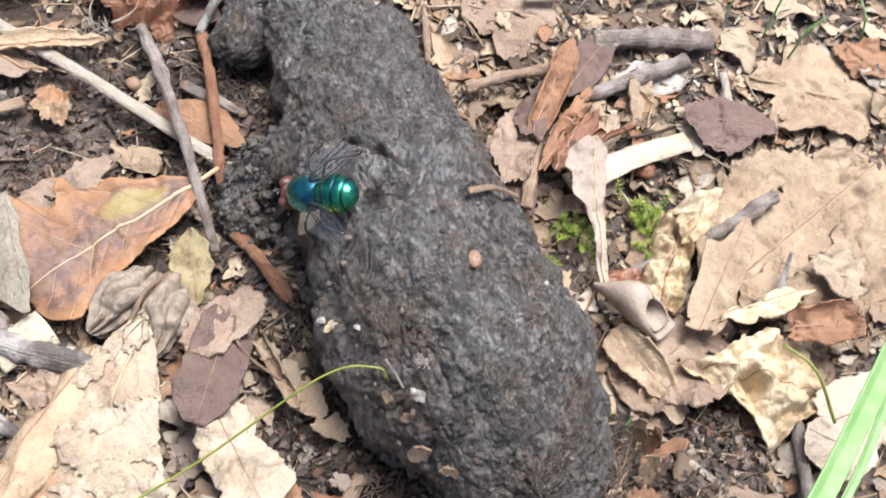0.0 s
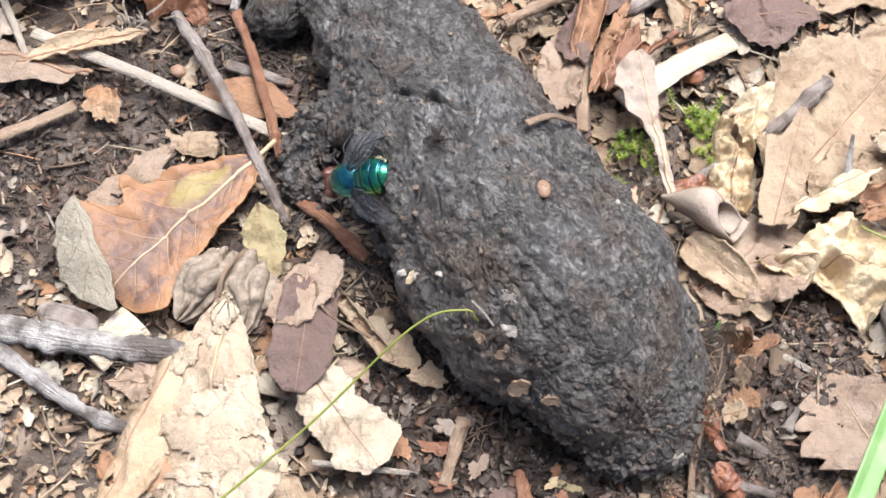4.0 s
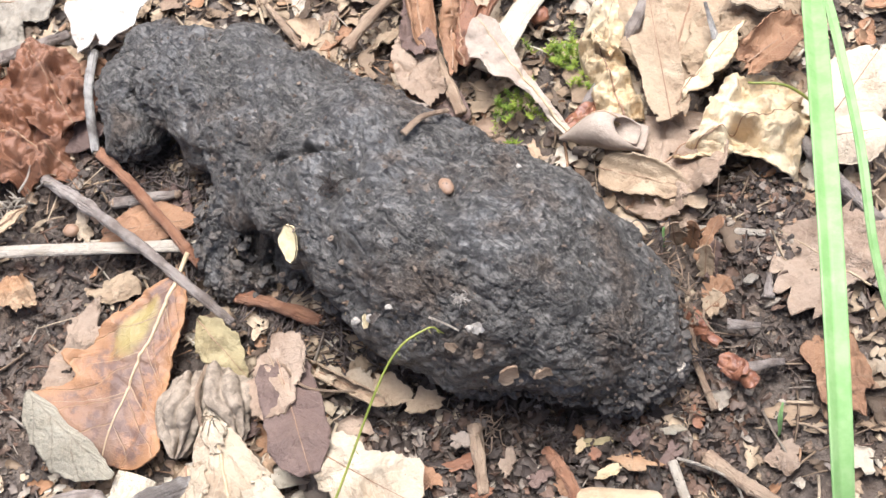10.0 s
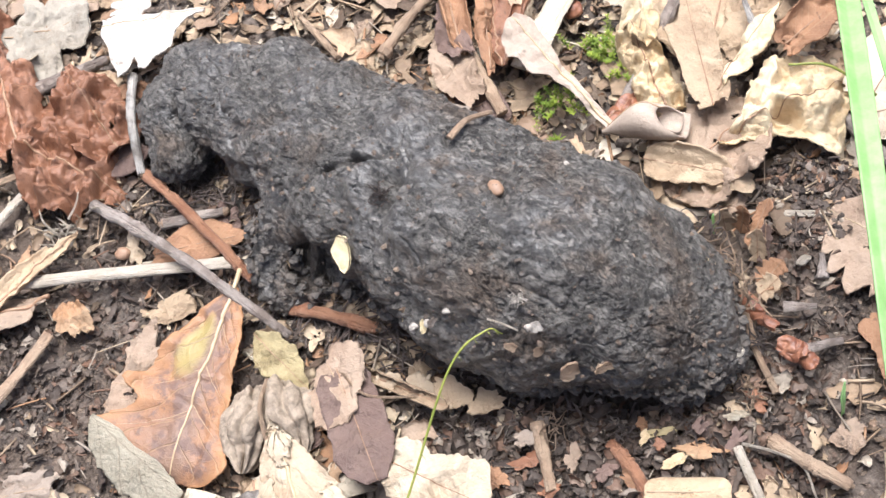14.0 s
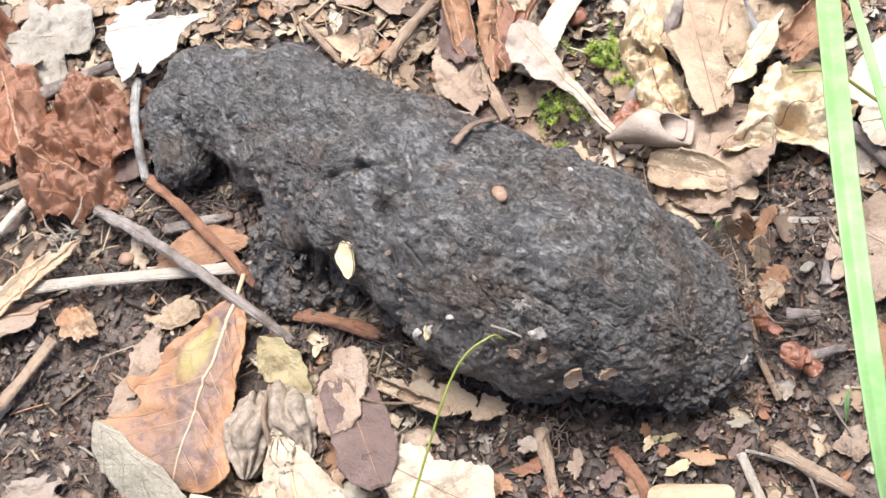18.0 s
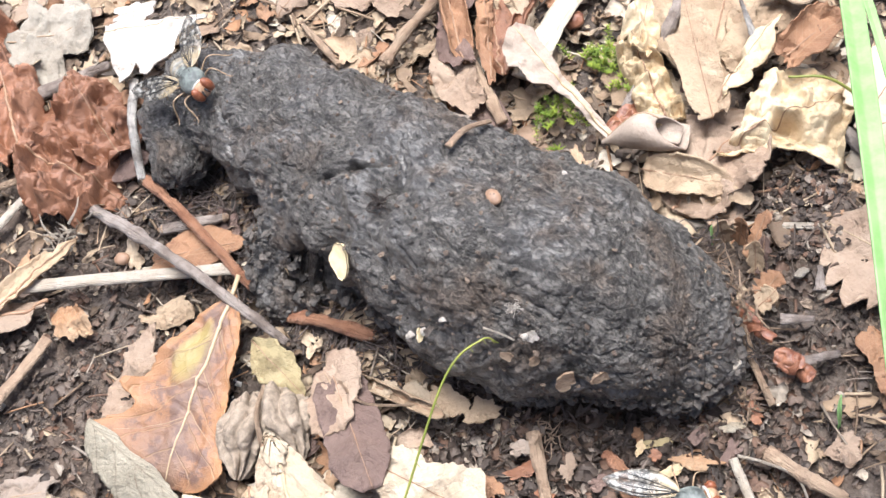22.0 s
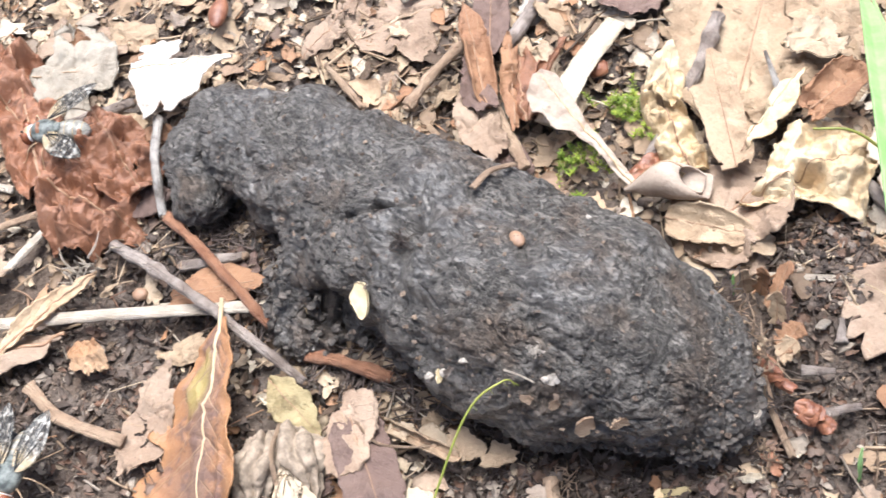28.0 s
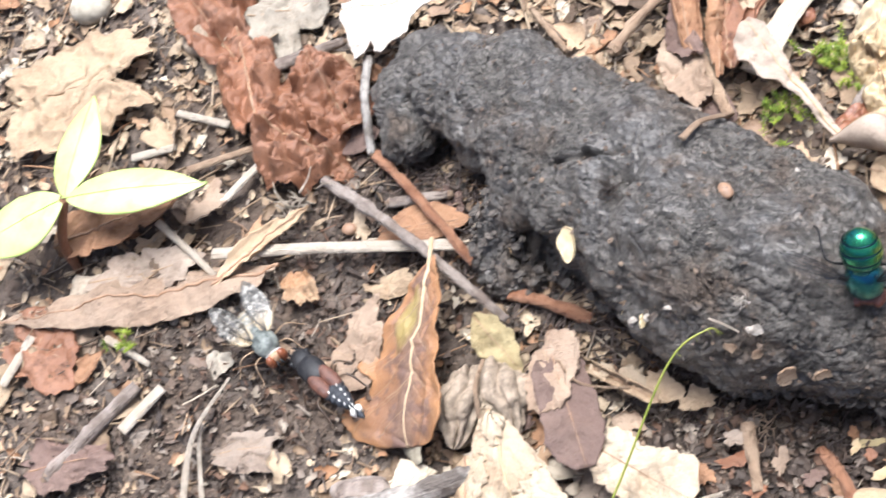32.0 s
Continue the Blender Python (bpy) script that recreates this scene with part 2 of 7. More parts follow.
def leaf_material(name, main, second, dark, vein, veins=9.0, vein_strength=0.42, gloss=0.62, spots=0.35, tone=0.25, mould=0.40, sheen=0.35, sat=0.86, relief=0.9):
    """A dead leaf: blotches at two scales, specks, side veins along the blade, thin and slightly see-through."""
    k = Nodes(name)
    big, mid, fine = k.noise(0.9, 3), k.noise(3.5, 5, 0.65), k.noise(22, 4, 0.7)
    col = k.mix(k.span(big, 0.38, 0.62), main, second)
    col = k.mix(k.math("MULTIPLY", k.span(mid, 0.52, 0.72), spots), col, dark)
    stain = k.span(k.noise(1.7, 5, 0.7, None, 0.8), 0.52, 0.62)
    col = k.mix(k.math("MULTIPLY", stain, 0.42), col, tuple(0.5 * (a + b) for a, b in zip(dark, second)))
    pale = k.span(k.noise(2.6, 5, 0.7, k.stretch(1, 1, 1.7)), 0.57, 0.63)
    crack = k.span(k.math("ABSOLUTE", k.math("SUBTRACT", k.noise(2.4, 5, 0.6, None, 0.9), 0.5)), 0.003, 0.016, 1.0, 0.0)
    crack = k.math("MULTIPLY", crack, k.span(big, 0.40, 0.58))
    col = k.mix(k.math("MULTIPLY", crack, 0.14), col, dark)
    col = k.mix(k.math("MULTIPLY", pale, mould), col, tuple(min(0.85, c * 1.3 + 0.04) for c in main))
    col = k.mix(k.math("MULTIPLY", k.span(k.noise(9, 3), 0.66, 0.72), 0.55), col, tuple(c * 0.45 for c in dark))
    uv = k.add("ShaderNodeSeparateXYZ")
    k.put(uv.inputs[0], k.add("ShaderNodeTexCoord").outputs["UV"])
    u, v = uv.outputs[0], k.math("ABSOLUTE", k.math("SUBTRACT", uv.outputs[1], 0.5))
    wob = k.math("MULTIPLY", mid, 0.5)
    line = k.math("FRACT", k.math("ADD", k.math("SUBTRACT", k.math("MULTIPLY", u, veins), k.math("MULTIPLY", v, veins * 0.55)), wob))
    side = k.span(k.math("ABSOLUTE", k.math("SUBTRACT", line, 0.5)), 0.0, 0.07, 1.0, 0.0)
    rib = k.span(v, 0.0, 0.03, 1.0, 0.0)
    net = k.span(k.cells(9, "DISTANCE_TO_EDGE"), 0.0, 0.09, 1.0, 0.0)
    mask = k.math("MAXIMUM", k.math("MAXIMUM", side, rib), k.math("MULTIPLY", net, 0.3))
    col = k.mix(k.math("MULTIPLY", mask, vein_strength), col, vein)
    col = k.mix(k.math("MULTIPLY", k.span(fine, 0.3, 0.75), 0.35), col, tuple(min(1, c * 1.25) for c in main))
    bright = k.math("MULTIPLY_ADD", k.random(), tone, 1 - tone / 2)
    hsv = k.add("ShaderNodeHueSaturation")
    hsv.inputs["Saturation"].default_value = sat
    k.put(hsv.inputs["Value"], bright), k.put(hsv.inputs["Color"], col)
    height = k.math("ADD", k.math("MULTIPLY", mask, 0.16), k.math("ADD", fine, k.math("MULTIPLY", mid, 2.2)))
    height = k.math("ADD", height, k.math("ADD", k.math("MULTIPLY", pale, 0.25), k.math("MULTIPLY", crack, -0.3)))
    k.done(hsv.outputs[0], k.span(mid, 0.2, 0.8, gloss - 0.1, gloss + 0.2), k.bump(height, relief, 0.028))
    k.bsdf.inputs["Specular IOR Level"].default_value = sheen
    thin = k.add("ShaderNodeBsdfTranslucent")
    k.put(thin.inputs["Color"], hsv.outputs[0])
    both = k.add("ShaderNodeMixShader")
    both.inputs[0].default_value = 0.14
    k.tree.links.new(k.bsdf.outputs[0], both.inputs[1])
    k.tree.links.new(thin.outputs[0], both.inputs[2])
    k.tree.links.new(both.outputs[0], k.out.inputs["Surface"])
    return k.mat


TAN = leaf_material("tan_dead_leaf", (0.43, 0.305, 0.175), (0.36, 0.235, 0.125), (0.21, 0.12, 0.06), (0.45, 0.32, 0.19), spots=0.4)
PINK = leaf_material("pinkish_tan_dead_leaf", (0.38, 0.265, 0.172), (0.31, 0.20, 0.12), (0.18, 0.11, 0.068), (0.42, 0.30, 0.20), spots=0.45)
CREAM = leaf_material("bleached_dead_leaf", (0.49, 0.37, 0.235), (0.42, 0.29, 0.165), (0.28, 0.18, 0.10), (0.55, 0.43, 0.29), spots=0.4)
YELLOW = leaf_material("yellow_crumpled_leaf", (0.66, 0.49, 0.26), (0.54, 0.35, 0.14), (0.26, 0.14, 0.055), (0.60, 0.46, 0.26), spots=0.45)
RUST = leaf_material("rust_brown_leaf", (0.235, 0.098, 0.046), (0.33, 0.160, 0.088), (0.05, 0.019, 0.011), (0.32, 0.15, 0.075), gloss=0.42, spots=0.85, mould=0.25, sheen=0.6, sat=0.98, relief=0.7)
ORANGE = leaf_material("orange_brown_leaf", (0.36, 0.17, 0.065), (0.29, 0.13, 0.05), (0.15, 0.06, 0.03), (0.42, 0.26, 0.13), gloss=0.5, mould=0.2)
PURPLE = leaf_material("purplish_brown_leaf", (0.17, 0.10, 0.074), (0.215, 0.135, 0.10), (0.09, 0.05, 0.04), (0.26, 0.17, 0.13), gloss=0.5, mould=0.2)
GREYLEAF = leaf_material("grey_brown_leaf", (0.34, 0.26, 0.19), (0.28, 0.20, 0.14), (0.15, 0.10, 0.07), (0.40, 0.32, 0.24), gloss=0.55)
WHITELEAF = leaf_material("white_bleached_leaf", (0.58, 0.52, 0.45), (0.50, 0.42, 0.34), (0.36, 0.27, 0.19), (0.58, 0.53, 0.46), spots=0.2)

MOULDLEAF = leaf_material("mouldy_grey_leaf", (0.44, 0.38, 0.29), (0.36, 0.30, 0.22), (0.20, 0.15, 0.10), (0.46, 0.40, 0.31), spots=0.5)
OCHRELEAF = leaf_material("mottled_ochre_leaf", (0.36, 0.28, 0.12), (0.30, 0.22, 0.085), (0.12, 0.08, 0.03), (0.40, 0.32, 0.16), spots=0.6)
SMOOTHTAN = leaf_material("smooth_tan_leaf", (0.52, 0.37, 0.21), (0.46, 0.30, 0.15), (0.26, 0.14, 0.06), (0.55, 0.40, 0.24), vein_strength=0.25, spots=0.25, mould=0.25, tone=0.1)
GREYUNDER = leaf_material("grey_green_leaf_underside", (0.36, 0.31, 0.215), (0.31, 0.265, 0.18), (0.20, 0.16, 0.10), (0.17, 0.12, 0.07), veins=4.0, vein_strength=0.6, spots=0.2, mould=0.2, tone=0.0)
YELLOWORANGE = leaf_material("yellow_orange_leaf", (0.38, 0.18, 0.06), (0.48, 0.31, 0.16), (0.18, 0.08, 0.03), (0.58, 0.40, 0.22), gloss=0.5, mould=0.35)
SMOOTHBEIGE = leaf_material("smooth_beige_leaf", (0.44, 0.34, 0.255), (0.38, 0.285, 0.205), (0.24, 0.16, 0.11), (0.46, 0.36, 0.27), vein_strength=0.2, spots=0.2, mould=0.2, tone=0.0, relief=0.4)
SKIN = leaf_material("bleached_leaf_skin", (0.54, 0.43, 0.29), (0.47, 0.34, 0.20), (0.34, 0.23, 0.14), (0.64, 0.53, 0.38), spots=0.3, tone=0.1)
PALEYELLOW = leaf_material("pale_yellow_leaf", (0.76, 0.60, 0.36), (0.70, 0.49, 0.23), (0.45, 0.26, 0.10), (0.62, 0.44, 0.22), vein_strength=0.25, spots=0.3, mould=0.3, tone=0.1)
SMOOTHCREAM = leaf_material("smooth_cream_leaf", (0.68, 0.55, 0.38), (0.62, 0.47, 0.30), (0.34, 0.20, 0.11), (0.70, 0.58, 0.42), vein_strength=0.2, spots=0.15, mould=0.2, tone=0.1)


def oak_material():
    """Blade of the orange oak leaf: yellow-green near the rib, purplish blotches, orange margin."""
    k = Nodes("orange_oak_leaf")
    uv = k.add("ShaderNodeSeparateXYZ")
    k.put(uv.inputs[0], k.add("ShaderNodeTexCoord").outputs["UV"])
    u, v = uv.outputs[0], k.math("ABSOLUTE", k.math("SUBTRACT", uv.outputs[1], 0.5))
    big, mid, fine = k.noise(1.6, 3), k.noise(4.5, 5, 0.65), k.noise(25, 4, 0.7)
    col = k.mix(k.span(big, 0.35, 0.65), (0.33, 0.165, 0.078), (0.26, 0.135, 0.075))
    dull = k.math("MULTIPLY", k.span(k.math("ADD", v, k.math("MULTIPLY", mid, 0.35)), 0.20, 0.42, 1.0, 0.0), k.span(u, 0.02, 0.2))
    col = k.mix(k.math("MULTIPLY", dull, 0.85), col, (0.205, 0.130, 0.094))
    blot = k.math("MULTIPLY", k.span(mid, 0.48, 0.60), k.span(v, 0.34, 0.47, 1.0, 0.0))
    col = k.mix(k.math("MULTIPLY", blot, 0.8), col, (0.13, 0.080, 0.066))
    du, dv = k.math("MULTIPLY", k.math("SUBTRACT", u, 0.33), 4.2), k.math("MULTIPLY", k.math("SUBTRACT", uv.outputs[1], 0.30), 4.6)
    patch = k.math("ADD", k.math("ADD", k.math("MULTIPLY", du, du), k.math("MULTIPLY", dv, dv)), k.math("MULTIPLY", mid, 0.7))
    col = k.mix(k.span(patch, 0.45, 1.15, 0.92, 0.0), col, (0.34, 0.265, 0.095))
    col = k.mix(k.math("MULTIPLY", k.span(v, 0.30, 0.49), 0.55), col, (0.42, 0.21, 0.085))
    line = k.math("FRACT", k.math("ADD", k.math("SUBTRACT", k.math("MULTIPLY", u, 6.5), k.math("MULTIPLY", v, 3.4)), k.math("MULTIPLY", big, 0.4)))
    side = k.span(k.math("ABSOLUTE", k.math("SUBTRACT", line, 0.5)), 0.0, 0.05, 1.0, 0.0)
    net = k.span(k.cells(10, "DISTANCE_TO_EDGE"), 0.0, 0.08, 1.0, 0.0)
    mask = k.math("MAXIMUM", side, k.math("MULTIPLY", net, 0.25))
    col = k.mix(k.math("MULTIPLY", mask, 0.35), col, (0.42, 0.29, 0.16))
    height = k.math("ADD", k.math("MULTIPLY", mask, 0.8), k.math("ADD", fine, mid))
    k.done(col, k.span(mid, 0.2, 0.8, 0.38, 0.58), k.bump(height, 0.6, 0.018))
    thin = k.add("ShaderNodeBsdfTranslucent")
    k.put(thin.inputs["Color"], col)
    both = k.add("ShaderNodeMixShader")
    both.inputs[0].default_value = 0.12
    k.tree.links.new(k.bsdf.outputs[0], both.inputs[1])
    k.tree.links.new(thin.outputs[0], both.inputs[2])
    k.tree.links.new(both.outputs[0], k.out.inputs["Surface"])
    return k.mat


OAK = oak_material()


def dung_material():
    """Moist black droppings: matted flakes along the body, a soft wet sheen in patches, brown and grey specks, crevice
    shade put into the colour.
    """
    k = Nodes("moist_dark_dung")
    turn = k.add("ShaderNodeMapping")
    k.put(turn.inputs["Vector"], k.coord)
    turn.inputs["Rotation"].default_value = (0, 0, radians(34))
    along = k.stretch(0.72, 1.1, 1.0, turn.outputs[0])
    big, mid, fine = k.noise(0.75, 3), k.noise(7, 6, 0.72, along, 0.3), k.noise(34, 4, 0.7)
    fibre = k.noise(13, 4, 0.65, k.stretch(0.55, 1.4, 1.1, turn.outputs[0]), 0.6)
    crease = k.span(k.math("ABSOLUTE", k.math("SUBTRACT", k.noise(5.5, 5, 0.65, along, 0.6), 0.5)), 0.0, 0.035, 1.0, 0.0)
    col = k.ramp(mid, (0.31, (0.034, 0.029, 0.024)), (0.5, (0.148, 0.133, 0.115)), (0.74, (0.225, 0.204, 0.177)))
    dry = k.span(k.noise(1.1, 4, 0.65), 0.50, 0.66)
    col = k.mix(k.math("MULTIPLY", dry, 0.72), col, (0.125, 0.085, 0.055))
    col = k.mix(k.math("MULTIPLY", k.span(k.noise(11, 3), 0.64, 0.70), 0.5), col, (0.19, 0.125, 0.08))
    col = k.mix(k.math("MULTIPLY", k.span(k.noise(24, 2), 0.73, 0.77), 0.6), col, (0.32, 0.28, 0.23))
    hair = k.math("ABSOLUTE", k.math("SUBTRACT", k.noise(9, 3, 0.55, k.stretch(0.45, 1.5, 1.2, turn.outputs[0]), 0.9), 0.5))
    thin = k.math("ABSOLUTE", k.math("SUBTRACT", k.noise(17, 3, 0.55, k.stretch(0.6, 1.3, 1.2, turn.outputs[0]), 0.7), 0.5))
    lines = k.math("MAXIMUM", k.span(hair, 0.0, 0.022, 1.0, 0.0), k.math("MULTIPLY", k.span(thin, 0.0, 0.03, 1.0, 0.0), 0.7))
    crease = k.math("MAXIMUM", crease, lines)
    # crevice shade painted in: colour goes near-black along the creases cut by the bump
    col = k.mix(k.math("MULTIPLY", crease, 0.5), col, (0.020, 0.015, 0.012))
    wet = k.math("MULTIPLY", k.span(k.noise(0.95, 4, 0.6, along), 0.44, 0.60), k.span(dry, 0.0, 1.0, 1.0, 0.35))
    rough = k.math("SUBTRACT", k.span(fine, 0.25, 0.75, 0.56, 0.74), k.math("MULTIPLY", wet, 0.20))
    height = k.math("ADD", k.math("MULTIPLY", mid, 0.35), k.math("ADD", k.math("MULTIPLY", fibre, 0.60), k.math("MULTIPLY", fine, 0.65)))
    grit = k.span(k.cells(20, "F1", k.stretch(0.8, 1.2, 1.0, turn.outputs[0])), 0.0, 0.55, 1.0, 0.0)
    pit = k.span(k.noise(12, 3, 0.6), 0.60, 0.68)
    height = k.math("ADD", height, k.math("MULTIPLY", grit, 0.14))
    height = k.math("SUBTRACT", height, k.math("ADD", k.math("MULTIPLY", crease, 0.9), k.math("MULTIPLY", pit, 0.9)))
    # pits blackened in the colour as well, as painted shade in the hollows
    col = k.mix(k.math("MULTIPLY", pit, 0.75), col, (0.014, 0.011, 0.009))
    k.put(k.bsdf.inputs["Coat Weight"], k.math("MULTIPLY", wet, 0.7))
    k.bsdf.inputs["Coat Roughness"].default_value = 0.48
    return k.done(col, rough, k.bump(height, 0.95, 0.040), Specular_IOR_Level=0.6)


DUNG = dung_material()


def soil_material(name, island=False):
    k = Nodes(name)
    big, mid, fine = k.noise(0.7, 3), k.noise(5, 5, 0.7), k.noise(26, 4, 0.7)
    col = k.ramp(mid, (0.24, (0.034, 0.027, 0.022)), (0.5, (0.112, 0.088, 0.070)), (0.78, (0.27, 0.22, 0.18)))
    col = k.mix(k.math("MULTIPLY", k.span(big, 0.42, 0.6), 0.5), col, (0.10, 0.065, 0.042))
    if island:
        r = k.island()
        col = k.mix(k.span(r, 0.0, 1.0, 0.0, 0.75), col, (0.18, 0.13, 0.095))
        col = k.mix(k.span(r, 0.86, 0.97, 0.0, 0.8), col, (0.28, 0.21, 0.15))
    height = k.math("ADD", k.math("MULTIPLY", mid, 1.5), fine)
    return k.done(col, k.span(fine, 0.3, 0.7, 0.6, 0.9), k.bump(height, 0.9, 0.05), Specular_IOR_Level=0.4)


SOIL, CRUMB = soil_material("dark_damp_soil"), soil_material("soil_crumbs", True)


def stem_material(name, dark, light, edge, scale=1.0, gloss=0.7, lines=0.6):
    """Bark, straw or wood with fibres that run along the piece (by its UV) and weathered patches."""
    k = Nodes(name)
    uv = k.add("ShaderNodeTexCoord").outputs["UV"]
    m = k.add("ShaderNodeMapping")
    k.put(m.inputs["Vector"], uv)
    m.inputs["Scale"].default_value = (0.012 * scale, 0.10, 1)
    grain = k.noise(2.2, 4, 0.65, m.outputs[0], 0.3)
    patch, fine = k.noise(3.0, 4, 0.65), k.noise(24, 4, 0.7)
    col = k.mix(k.span(patch, 0.36, 0.64), dark, light)
    col = k.mix(k.math("MULTIPLY", k.span(grain, 0.5, 0.68), lines), col, edge)
    col = k.mix(k.math("MULTIPLY", k.span(fine, 0.55, 0.8), 0.4), col, tuple(c * 0.55 for c in dark))
    return k.done(col, k.span(fine, 0.3, 0.7, gloss - 0.12, gloss + 0.12), k.bump(k.math("ADD", k.math("MULTIPLY", grain, 1.6), k.math("ADD", fine, patch)), 1.0, 0.035))


GREYBARK = stem_material("grey_weathered_bark", (0.19, 0.145, 0.115), (0.40, 0.335, 0.285), (0.09, 0.07, 0.06))
PALEBARK = stem_material("pale_grey_bark", (0.14, 0.115, 0.095), (0.50, 0.46, 0.41), (0.07, 0.055, 0.045))
REDBARK = stem_material("reddish_brown_bark", (0.24, 0.10, 0.05), (0.36, 0.18, 0.10), (0.12, 0.06, 0.035), gloss=0.5)
STRAW = stem_material("pale_dry_straw", (0.50, 0.42, 0.32), (0.62, 0.54, 0.44), (0.36, 0.27, 0.18), gloss=0.5, lines=0.6)
WOOD = stem_material("cream_split_wood", (0.56, 0.45, 0.31), (0.68, 0.60, 0.46), (0.42, 0.29, 0.16), gloss=0.65, lines=0.5)
DARKWOOD = stem_material("dark_rotten_wood", (0.07, 0.05, 0.042), (0.16, 0.12, 0.10), (0.30, 0.24, 0.19), gloss=0.6)
TWIGTAN = stem_material("tan_twig", (0.33, 0.22, 0.14), (0.46, 0.33, 0.22), (0.20, 0.12, 0.075), gloss=0.6)


def plain(name, a, b, scale=8.0, rough=0.6, bump=0.4, **more):
    k = Nodes(name)
    n, fine = k.noise(scale, 4, 0.65), k.noise(scale * 5, 3, 0.7)
    return k.done(k.mix(k.span(n, 0.35, 0.65), a, b), k.span(fine, 0.3, 0.7, rough - 0.1, rough + 0.1), k.bump(k.math("ADD", n, fine), bump, 0.02), **more)


HULL = plain("grey_brown_nut_hull", (0.22, 0.17, 0.12), (0.38, 0.30, 0.22), 9, 0.75, 1.0)
MOSS = plain("green_moss", (0.11, 0.17, 0.016), (0.27, 0.32, 0.035), 5, 0.6, 0.3)
GRASS = plain("green_grass_blade", (0.18, 0.32, 0.10), (0.25, 0.37, 0.15), 3, 0.6, 0.2)
STEM = plain("yellow_green_stem", (0.17, 0.20, 0.03), (0.26, 0.27, 0.05), 4, 0.45, 0.2)
SPROUT = plain("pale_green_seedling", (0.42, 0.52, 0.15), (0.48, 0.58, 0.21), 2, 0.42, 0.3)
SEED = plain("tan_seed", (0.25, 0.15, 0.09), (0.31, 0.195, 0.125), 3, 0.5, 0.2)
CHIP = plain("cream_wood_chip", (0.58, 0.46, 0.26), (0.70, 0.58, 0.36), 9, 0.6, 0.5)
WHITEBIT = plain("whitish_fleck", (0.34, 0.30, 0.25), (0.56, 0.50, 0.43), 14, 0.6, 0.9)
BUD = plain("reddish_bud_scale", (0.15, 0.055, 0.03), (0.27, 0.12, 0.065), 7, 0.38, 0.4)
STONE = plain("pale_pebble", (0.34, 0.30, 0.23), (0.46, 0.41, 0.32), 7, 0.6, 0.4)


# ---- ground: one sheet, fine under the litter and coarse out to the distance ----
def ground_height(x, y):
    p = np.stack([x, y, 0 * x], -1)
    d = np.maximum(np.hypot(x + 3, y - 1) - 12, 0)
    near = np.exp(-(d / 6) ** 2)
    return near * (0.10 * fbm(p * 0.7, 3, 3) + 0.055 * fbm(p * 3.2, 4, 7)) - 0.06 + (1 - near) * 0.6 * vnoise(p * 0.05, 5)


def graded(lo, hi, step, reach):
    core = np.arange(lo, hi + step, step)
    out = step * (1.22 ** np.arange(1, 60) - 1) / 0.22
    out = out[out < reach]
    return np.concatenate([lo - out[::-1], core, core[-1] + out])


def build_ground():
    gx, gy = graded(-11.5, 5.5, 0.05, 3000), graded(-4.8, 8.0, 0.05, 3000)
    x, y = np.meshgrid(gx, gy, indexing="ij")
    z = ground_height(x.ravel(), y.ravel())
    me = raw_mesh("ground", np.stack([x.ravel(), y.ravel(), z], 1), grid_faces(len(gx), len(gy)), SOIL)
    thing("ground", me, "dark damp woodland soil with crumbs and rot", "soil", kind="structure")


build_ground()


# ---- the dropping ----
# rounded masses of the body: x, y, height of the middle, radius
MASSES = np.array([
    (-3.30, 2.20, 0.62, 0.62), (-2.59, 1.77, 0.78, 0.80), (-1.87, 1.16, 0.90, 0.93), (-1.20, 0.56, 1.00, 1.05),
    (-0.58, 0.0, 1.08, 1.13), (0.0, -0.40, 1.08, 1.15), (0.55, -0.68, 1.02, 1.09), (1.07, -0.92, 0.88, 0.93),
    (1.48, -1.12, 0.62, 0.64), (1.80, -1.30, 0.38, 0.36), (-2.28, 0.50, 0.50, 0.44), (-1.83, 0.10, 0.48, 0.46),
    (-1.25, -0.22, 0.46, 0.46), (0.2, -1.0, 0.5, 0.62), (-0.5, -0.62, 0.45, 0.55),
    (1.46, -0.70, 0.52, 0.54), (1.72, -1.06, 0.42, 0.38), (1.58, -1.48, 0.36, 0.36)])
LOBE = np.array([(-3.98, 1.72, 0.42, 0.40), (-3.93, 2.10, 0.50, 0.48), (-3.72, 2.45, 0.54, 0.52)])


# the crumbling lump beside the waist
LUMP = np.array([(-2.30, 0.52, 0.60, 0.40), (-2.58, 0.45, 0.50, 0.38), (-2.74, 0.24, 0.32, 0.30), (-2.68, -0.06, 0.18, 0.24), (-2.40, -0.16, 0.12, 0.20)])


